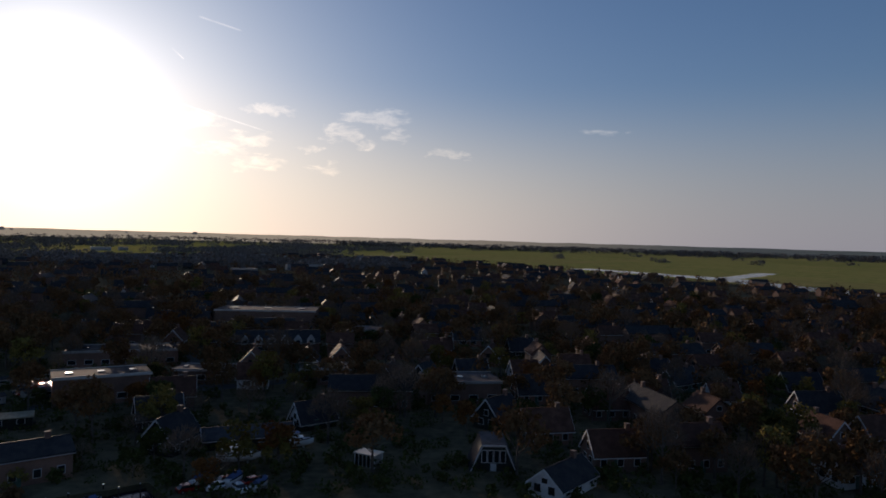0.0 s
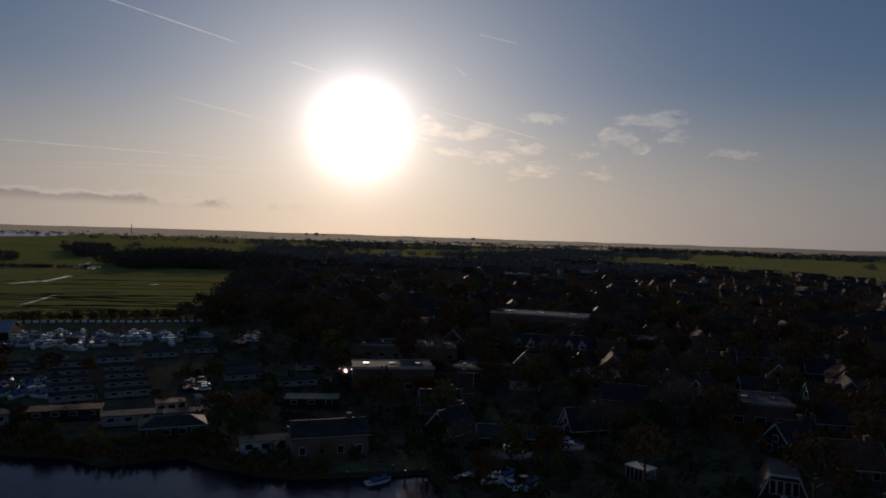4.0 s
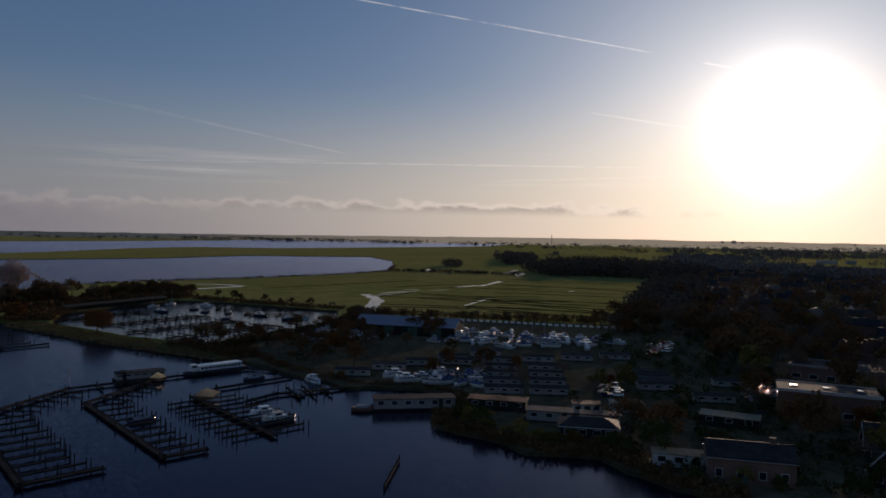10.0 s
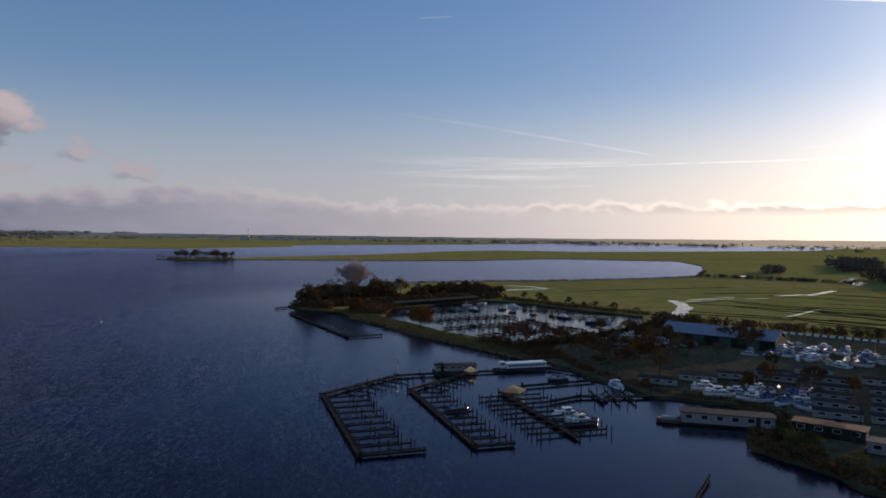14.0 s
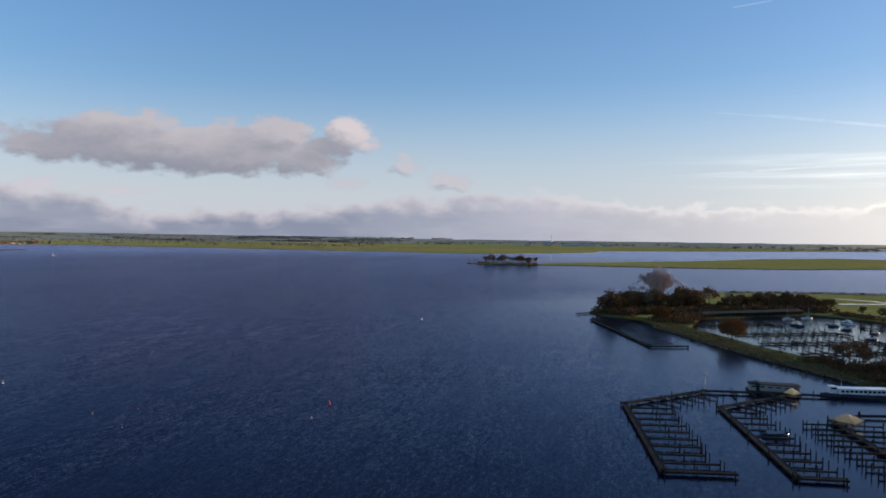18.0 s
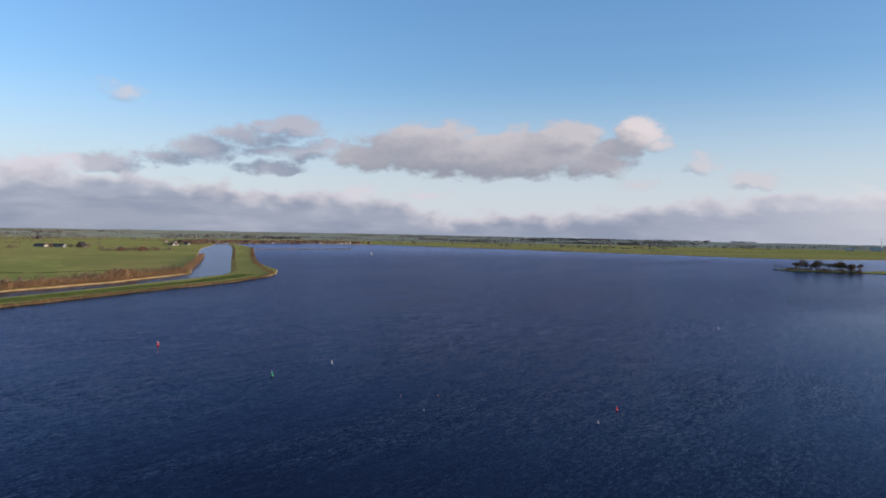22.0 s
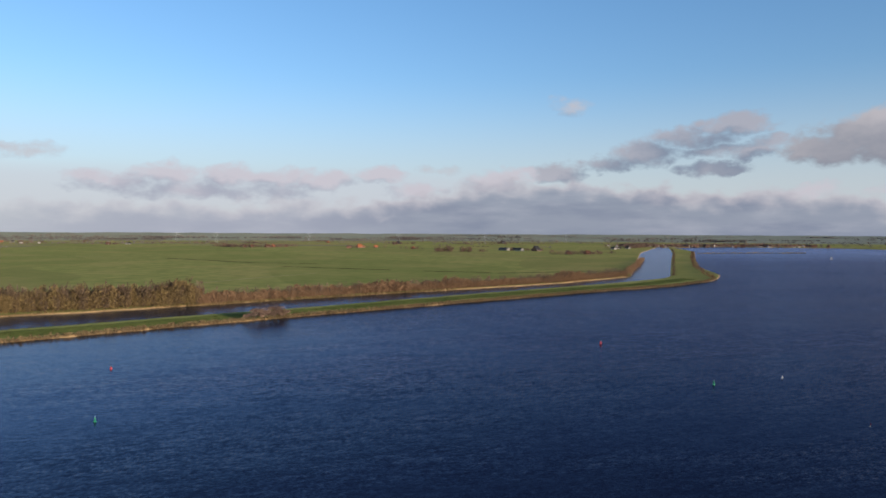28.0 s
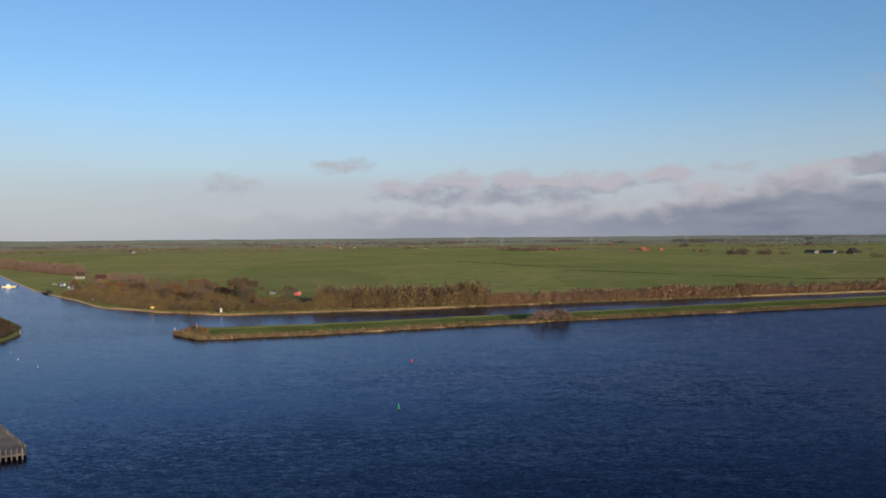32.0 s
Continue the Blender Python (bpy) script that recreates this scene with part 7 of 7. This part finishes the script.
scatter("village_trees", "brown tree crowns of the far village", [(p.x, p.y, 4.2 * rng.uniform(0.6, 1.3), 8 * rng.uniform(0.6, 1.25)) for p in (polar(rng.uniform(-46, 44), rng.uniform(300, 1250)) for _ in range(2600)) if inside(p, TOWN_EDGE) and not any((p.x - x) ** 2 + (p.y - y) ** 2 < 30 for x, y, c in SPOTS_TAKEN)], LEAF_BROWN, 46, 0.17, seed=13)
scatter("village_trees", "brown garden trees close among the village houses", [(p.x, p.y, 3.0 * rng.uniform(0.6, 1.3), 7.5 * rng.uniform(0.6, 1.25)) for p in (polar(rng.uniform(-46, 22), rng.uniform(175, 470)) for _ in range(800)) if inside(p, TOWN_EDGE) and not any((p.x - x) ** 2 + (p.y - y) ** 2 < 36 for x, y, c in SPOTS_TAKEN)], LEAF_BROWN, 60, 0.12, seed=19)
scatter("village_trees", "dull green tree crowns of the far village", [(p.x, p.y, 3.6 * rng.uniform(0.6, 1.3), 6 * rng.uniform(0.6, 1.25)) for p in (polar(rng.uniform(-46, 44), rng.uniform(300, 1250)) for _ in range(900)) if inside(p, TOWN_EDGE)], FAR_WOOD, 46, 0.17, seed=14)
for seed, (a0, a1, r0, r1, n, high) in enumerate(((-40, 8, 2600, 4850, 2600, 15), (-40, 26, 3000, 4700, 1500, 17), (26, 75, 1500, 4700, 1100, 12), (-40, 20, 1500, 3000, 260, 9), (56, 110, 3000, 4800, 900, 12), (108, 150, 2300, 4700, 1100, 8), (150, 222, 2600, 4800, 1700, 8), (150, 222, 1900, 3000, 200, 5), (100, 140, 1800, 2400, 420, 3))):
    spots = []
    while len(spots) < n:
        a, r = rng.uniform(a0, a1), rng.uniform(r0, r1)
        for i in range(min(7, n - len(spots))):
            p = polar(a + rng.uniform(-1.4, 1.4) * (0.35 if n < 300 else 1.0), r + rng.uniform(-12, 12))
            if not (-1500 < p.x < -560 and -1700 < p.y < 620) and p.length < 4900 and not (87 < a < 99 and r < 3500) and not (p.x < -1100 and 250 < p.y < 1600 and r < 3000):
                spots.append((p.x, p.y, high * rng.uniform(0.5, 1.0), high * rng.uniform(0.5, 1.1)))
    scatter("far_wood", "far haze-paled tree belts on the flat horizon", spots, HAZED_WOOD, 22, 0.32, seed=40 + seed)
spots = []
while len(spots) < 4000:
    a, r = rng.uniform(3, 37), 820 + 2200 * rng.random() ** 1.4
    c = polar(a, r)
    if noise.noise((c.x * 0.004, c.y * 0.0022, 8.0)) < (-0.16 if r < 1500 else 0.02) or (a > 30 and r < 900):
        continue
    for i in range(8):
        p = polar(a + rng.uniform(-1.2, 1.2), r + rng.uniform(-22, 22))
        spots.append((p.x, p.y, rng.uniform(5, 9), rng.uniform(6, 12)))
scatter("far_wood", "hazy brown woods and gardens beyond the village", spots, HAZED_WOOD, 34, 0.22, seed=80)
for k, (a, r) in enumerate(((18.5, 1190), (14.3, 1200), (12.0, 800), (10.6, 810), (22.0, 1150), (24.5, 1500), (26.0, 1480), (15.8, 690), (9.0, 1180), (6.2, 1210), (4.8, 1190))):
    p = polar(a, r)
    hall = flat_hall((34, 22, 16)[k % 3], 14, 6, PALE_BRICK, "far flat-roofed hall with a pale roof in the village", 2)
    hall.matrix_basis = pose(p.x, p.y, 0.7, 0, 0, 11 + a)
# the uncounted rest of the trees, joined by kind
for k, poses in REST.items():
    bake(BUILT[("tree", k)], poses, "trees_beyond", "further brown and green trees standing close together", "trees")
# the land's far rim, raised to meet the horizon line in the camera's view
ring0, ring1, ring2 = arc(0, 358, 1.0, 3500), arc(0, 358, 1.0, 4300), arc(0, 358, 1.0, 4960)
n = len(ring0)

def rim_height(p):
    """Height fitted to the horizon in the camera's view, lower about azimuth 88."""
    a = math.degrees(math.atan2(-p.x, p.y)) % 360
    dip = max(0.0, 1 - abs(a - 88) / 42)
    return 35 - 17 * min(1.0, dip * 1.6)


verts = [(p.x, p.y, 0.3) for p in ring0] + [(p.x, p.y, rim_height(p) * 0.38 + 3 * noise.noise((p.x * 0.004, p.y * 0.004, 0))) for p in ring1] + [(p.x, p.y, rim_height(p) + 4 * noise.noise((p.x * 0.006, p.y * 0.006, 4))) for p in ring2]
# Distance haze painted in: the rim glows faintly, warmer towards the sun
HAZY = mottled("far_haze_glow", (0.070, 0.078, 0.045), (0.125, 0.128, 0.080), 0.018, 0.005, 1.0, 0.0, 0.1, 0.0, 0.0, 0.0)
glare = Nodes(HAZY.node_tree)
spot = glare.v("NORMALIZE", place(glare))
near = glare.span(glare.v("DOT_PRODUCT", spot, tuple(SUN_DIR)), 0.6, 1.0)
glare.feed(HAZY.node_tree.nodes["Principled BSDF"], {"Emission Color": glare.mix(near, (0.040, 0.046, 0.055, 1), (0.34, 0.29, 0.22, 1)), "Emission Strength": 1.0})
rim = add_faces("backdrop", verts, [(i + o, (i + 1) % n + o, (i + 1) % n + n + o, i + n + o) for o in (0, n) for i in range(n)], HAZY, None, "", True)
tagged(rim, "low haze-painted backdrop land on the far horizon", "horizon", kind="structure")
# ---- across the canal: farms, quay, ferry, signs; far towers ----
def simple_house(k, x, y, turn, label, detail=1, size=1.0):
    spec = HOUSES[k]
    ob = house(*spec[:6], label, verge=False, detail=detail, name="farmhouse", group="farms")()
    ob.matrix_basis = pose(x, y, 0.7, 0, 0, turn) @ Matrix.Diagonal((size, size, size, 1))
    return ob


simple_house(7, 293, -543, 75, "thatched farmhouse behind bare trees", 1, 1.0)
simple_house(7, 184, -468, 20, "low thatched house half hidden by trees", 1, 0.9)
pale = house(8, 6, 2.6, 3.8, PALE_BRICK, THATCH, "pale house with a steep grey thatched roof", verge=False, detail=1, name="farmhouse", group="farms")()
pale.matrix_basis = pose(420, -686, 0.7, 0, 0, 30)
simple_house(0, 372, -640, 50, "brick house near the canal quay", 1)
red = flat_hall(5.5, 3, 2.4, RED_PAINT, "small bright red cabin among bare trees", 1)
red.name = "cabin"
red.matrix_basis = pose(136, -478, 0.7, 0, 0, 15) @ Matrix.Diagonal((0.85, 0.85, 0.8, 1))
hut = flat_hall(3.0, 3.0, 3.6, WHITE, "small white hut between bare trees", 1)
hut.name = "hut"
hut.matrix_basis = pose(264, -516, 0.7, 0, 0, 40)
for x, y, turn in ((156, -486, 100),):
    put(("caravan", 1), caravan(1), pose(x, y, 0.7, 0, 0, turn))
for i in range(16):
    k, s = (0, 2, 0, 1, 2)[i % 5], i / 15
    put(("car", k), car(k), pose(318 + 70 * s + (i % 3) * 3, -520 - 82 * s - (i % 2) * 5, 0.75, 0, 0, 40 + 50 * (i % 2)))
quay = thing("quay", "grey timber landing quay on the canal bank", "quay")
part("deck", Shape().box(-9, 9, -2, 2, 0.6, 1.0), TIMBER, quay)
for i in range(7):
    part("post", Shape().tube((-8.5 + i * 2.8, 2.0, -1), (-8.5 + i * 2.8, 2.0, 2.6), 0.2), PILE_WOOD, quay)
quay.matrix_basis = pose(334, -502, 0, 0, 0, 135)


def signboard(label, mat, wide, high, tall):
    def build():
        ob = thing("signboard", label, "sign", "canal signs")
        for s in (-1, 1):
            part("post", Shape().tube((s * wide * 0.35, 0, -0.2), (s * wide * 0.35, 0, tall), 0.07), STEEL, ob)
        part("board", Shape().box(-wide / 2, wide / 2, -0.14, -0.06, tall - high, tall), mat, ob)
        return ob
    return build


for x, y, mat, word, wd, hg, tall in ((143.5, -360, WHITE, "white", 1.1, 2.2, 2.8), (189, -376, YELLOW_PAINT, "yellow", 1.8, 1.0, 2.2), (254, -428, WHITE, "white", 1.3, 1.3, 2.2)):
    signboard(word + " navigation sign on posts at the canal bank", mat, wd, hg, tall)().matrix_basis = pose(x, y, 0.7, 0, 0, math.degrees(math.atan2(x, -y)) + 180)
for x, y, high, wd in ((134.5, -287, 1.8, 0.6), (129, -283, 1.2, 0.45)):
    b = thing("beacon", "white and grey beacon at the levee's tip", "beacon")
    part("column", Shape().tube((0, 0, -1.0), (0, 0, high), wd * 0.5, wd * 0.4, 10), PALE_BRICK, b)
    part("cap", Shape().tube((0, 0, high), (0, 0, high + 0.5), wd * 0.42, wd * 0.2, 10), WHITE, b)
    b.matrix_basis = pose(x, y, 0.4)
spit_light = thing("beacon", "white beacon post on the spit", "beacon")
part("column", Shape().tube((0, 0, -0.5), (0, 0, 1.6), 0.2, 0.15, 10), PALE_BRICK, spit_light)
spit_light.matrix_basis = pose(201, -284, 0.6)

ferry = thing("ferry", "yellow and white cable ferry crossing the canal", "ferry")
part("hull", Shape().box(-7, 7, -2.6, 2.6, -0.4, 1.0, 0.2), YELLOW_PAINT, ferry)
part("deckhouse", Shape().box(-1.5, 2.5, 0.8, 2.4, 1.0, 3.6, 0.1), GELCOAT, ferry)
part("window", Shape().box(-1.3, 2.3, 0.74, 2.34, 2.4, 3.1), GLASS, ferry)
part("ramp", Shape().box(7, 9.2, -2.0, 2.0, 0.6, 0.8).box(-9.2, -7, -2.0, 2.0, 0.6, 0.8), TIMBER, ferry)
part("rail", Shape().box(-6.8, 6.8, -2.5, -2.4, 1.7, 1.8).box(-6.8, 6.8, 2.4, 2.5, 1.7, 1.8), WHITE, ferry)
ferry.matrix_basis = pose(416, -575, 0, 0, 0, 30) @ Matrix.Diagonal((0.75, 0.75, 0.75, 1))
mast_post = thing("marker_post", "thin red and white marker post on the levee tip", "post")
part("pole", Shape().tube((0, 0, -0.5), (0, 0, 3.8), 0.07, 0.05), WHITE, mast_post)
part("topmark", Shape().box(-0.14, 0.14, -0.05, 0.05, 3.2, 3.7), RED_PAINT, mast_post)
mast_post.matrix_basis = pose(125.5, -288, 0.7)
sailboat = thing("sailing_boat", "small white sailing boat far out on the lake", "boat")
part("hull", Shape().loft(hull_rings(6.5, 2.2, 0.4, 0.7)), GELCOAT, sailboat, "", True)
part("mast", Shape().tube((0.3, 0, 0.6), (0.3, 0, 8.5), 0.07, 0.05), STEEL, sailboat)
part("sail", Shape().slab([(0.2, 0.0, 1.4), (-2.6, 0.2, 1.4), (-1.2, 0.15, 5.0), (0.2, 0.0, 8.2)], 0.02), WHITE, sailboat)
sailboat.matrix_basis = pose(-973, -889, 0, 0, 0, 140) @ Matrix.Diagonal((0.7, 0.7, 0.6, 1))

# farms in the polder: barns with big roofs, in small groups of trees
rng = random.Random(14)
FARMS = [(-345, -1784, 2, 80), (-378, -1808, 0, 20), (-392, -1820, 4, 75), (-424, -1818, 4, 10), (-640, -2400, 1, 40), (-478, -1650, 4, 60), (-655, -1500, 3, 100), (-676, -1470, 3, 105), (-704, -1434, 1, 30), (-655, -1196, 5, 80), (-690, -1184, 5, 20), (-985, -1560, 6, 95), (-1005, -1575, 6, 30), (-1075, -1632, 6, 90),
         (672, -2780, 4, 20), (655, -2850, 6, 70), (568, -2585, 3, 95), (520, -2600, 6, 95), (286, -2350, 5, 30), (233, -2396, 6, 50), (-53, -1966, 5, 15), (-94, -1890, 5, 70), (-112, -1900, 4, 100), (-150, -1884, 5, 40), (-166, -1900, 4, 60), (-205, -1950, 5, 80), (-440, -2690, 4, 40), (-600, -2300, 5, 70), (1059, -1990, 3, 130), (1300, -2590, 6, 40), (860, -2700, 4, 60), (-1100, -2533, 1, 20)]
KINDS = ((14, 12, 2.2, 7.4, BRICK, TILES_ORANGE, "farm barn with a bright orange tiled roof"), (17, 15, 2.4, 9.0, BRICK, TILES_DARK, "farm barn with a dark pyramid roof"), (26, 12, 3.0, 5.0, BRICK, TILES_RED, "long red-roofed farm building in the polder"), (34, 10, 3.2, 3.2, PALE_BRICK, FELT, "long low grey farm shed in the polder"),
         (10, 8, 2.6, 4.2, BRICK, TILES_ORANGE, "small brick farmhouse with an orange roof"), (13, 9, 2.6, 4.8, BRICK, TILES_RED, "brown brick farmhouse among bare trees"), (15, 8, 2.8, 3.6, PALE_BRICK, TILES_DARK, "white polder house with a dark roof"))
for x, y, k, turn in FARMS:
    put(("farm", k), house(*KINDS[k], verge=False, detail=1, name="farmhouse", group="farms"), pose(x, y, 0.7, 0, 0, turn))
scatter("farm_trees", "brown bare tree groups round the polder farms", [(x + rng.uniform(-30, 30), y - rng.uniform(-4, 26), rng.uniform(3, 5.5), rng.uniform(5, 9)) for x, y, k, turn in FARMS for _ in range(5)]
        + along([(-460, -1416), (-492, -1408)], 26, 6, 6, 12, rng) + along([(-512, -1404), (-534, -1402)], 22, 6, 6, 10, rng) + along([(-550, -1400), (-570, -1398)], 12, 5, 4, 6, rng)
        + along([(-620, -1194), (-716, -1176)], 40, 7, 4, 7, rng) + along([(-725, -1205), (-765, -1200)], 12, 5, 3.5, 6, rng) + along([(-20, -1965), (-110, -1900), (-225, -1960)], 110, 18, 5, 9, rng)
        + along([(-1090, -1640), (-1200, -1772), (-1330, -1900)], 90, 14, 7, 12, rng) + along([(-640, -1500), (-740, -1440)], 26, 8, 4, 6, rng), AVENUE, 40, 0.17, seed=70)
scatter("farm_trees", "dark low tree rows between the polder fields", along([(470, -2850), (400, -2870)], 26, 8, 5, 9, rng) + along([(330, -2350), (250, -2370)], 20, 8, 4, 7, rng) + along([(-470, -1650), (-500, -1640)], 12, 5, 4, 6, rng) + along([(-620, -2410), (-700, -2390)], 22, 10, 5, 9, rng) + along([(720, -2780), (880, -2720)], 40, 10, 5, 9, rng) + along([(1290, -2600), (1700, -2520)], 60, 14, 5, 8, rng) + along([(-690, -1880), (-770, -1840)], 20, 6, 3, 4, rng), FAR_WOOD, 40, 0.2, seed=72)
# wide plots and belts of trees towards the horizon
# Grey-brown plots added over the far meadow; distance haze put into their colour
HAZED_FIELD = mottled("fallow_field", (0.105, 0.092, 0.068), (0.175, 0.158, 0.112), 0.05, 0.006, 0.95, 0.2, 0.2, 0.0, 0.0, 0.0)
for i in range(34):
    a0, r = rng.uniform(149, 214), rng.uniform(2050, 3420)
    a1 = a0 + rng.uniform(3, 11)
    strip("fallow_field", [tuple(polar(a0 + (a1 - a0) * j / 4, r * (1 + 0.012 * j))) for j in range(5)], rng.uniform(40, 150), 0.73 + 0.004 * i, HAZED_FIELD, "dull haze-greyed field far out in the polder", "field")
belts = []
for i in range(30):
    a0, r = rng.uniform(147, 214), 2300 + 1200 * rng.random()
    belts += along([tuple(polar(a0, r)), tuple(polar(a0 + rng.uniform(1.0, 5.0), r * rng.uniform(0.97, 1.03)))], 30, 10, rng.uniform(3, 5), rng.uniform(3.5, 7), rng)
scatter("far_wood", "grey-brown belts of bare trees far out in the polder", belts, AVENUE, 26, 0.26, seed=73)
for k, r in enumerate((3650, 3950, 4250, 4550)):
    belts = []
    for i in range(30):
        a0 = rng.uniform(100, 218)
        belts += along([tuple(polar(a0, r)), tuple(polar(a0 + rng.uniform(1.5, 7.0), r))], 60, 14, rng.uniform(5, 8), rng.uniform(5, 10), rng)
    scatter("far_wood", "hazy grey tree belts along the horizon", belts, HAZED_WOOD, 18, 0.34, (3.0, 7.0, 12.0, 20.0)[k], seed=74 + k)
# the far shore village
VILLAGE = {}
for i in range(130):
    s = rng.random()
    p = Vector((-1250, -1800)).lerp(Vector((-1850, -1720)), s) + Vector((rng.uniform(-60, 60), rng.uniform(-260, 20)))
    VILLAGE.setdefault(rng.choice((0, 2, 4, 4, 5)), []).append(pose(p.x, p.y, 0.7, 0, 0, rng.uniform(0, 180)))
for k, poses in VILLAGE.items():
    bake(BUILT[("house", k, 0)], poses, "village_beyond", "pale houses of the village across the lake", "houses")
scatter("village_trees", "brown trees of the village across the lake", [(x, y, rng.uniform(4, 7), rng.uniform(5, 10)) for x, y in ((rng.uniform(-1900, -1230), rng.uniform(-2050, -1740)) for _ in range(620))], AVENUE, 30, 0.2, seed=71)


def tower(name, label, high, wide, mat, x, y, n=10, cap=0.7):
    ob = thing(name, label, "tower", "far towers")
    part("shaft", Shape().tube((0, 0, 0), (0, 0, high), wide / 2, wide / 2 * cap, n), mat, ob)
    part("head", Shape().tube((0, 0, high), (0, 0, high + wide * 0.4), wide * 0.45, wide * 0.3, n), mat, ob)
    ob.matrix_basis = pose(x, y, 0.7)
    return ob


p = polar(94.6, 3380)
tower("factory_chimney", "slim grey factory chimney on the far horizon", 50, 4.5, PANEL, p.x, p.y)
for a, r, l, h in ((94.9, 3370, 40, 16), (93.0, 3330, 90, 11), (91.6, 3340, 56, 10), (90.3, 3360, 40, 9), (96.5, 3350, 30, 9)):
    p = polar(a, r)
    ob = flat_hall(l, 30, h, WHITE, "white factory hall on the far shore", 2)
    ob.name = "factory"
    for c in ob.children:
        if c.name.startswith("roof"):
            c.data.materials[0] = PANEL
    ob.matrix_basis = pose(p.x, p.y, 0.7, 0, 0, a)
for a, r, h, wd in ((45.9, 3600, 50, 4), (33.0, 4600, 24, 30), (32.2, 4600, 22, 44), (31.6, 4620, 24, 24), (24.3, 4600, 23, 20), (19.5, 4650, 24, 40)):
    p = polar(a, r)
    tower("far_tower", "grey tower block on the hazy horizon" if wd > 6 else "thin mast on the far horizon", h, wd, PALE_BRICK, p.x, p.y, 4 if wd > 6 else 8)


def pylon():
    ob = thing("pylon", "grey lattice power pylon in the polder", "pylon", "pylons")
    for sx in (-1, 1):
        for sy in (-1, 1):
            part("leg", Shape().tube((sx * 3.2, sy * 3.2, 0), (sx * 0.5, sy * 0.5, 38), 0.28, 0.2, 4), STEEL, ob)
    for z, wd in ((24, 9), (30, 11), (36, 8)):
        part("arm", Shape().box(-wd, wd, -0.35, 0.35, z, z + 0.5), STEEL, ob)
    return ob


for a, r in ((172.2, 2480), (179.3, 2720), (182.2, 2720), (165.0, 2500), (158.0, 2600), (151.5, 2700)):
    p = polar(a, r)
    put("pylon", pylon, pose(p.x, p.y, 0.7, 0, 0, a))
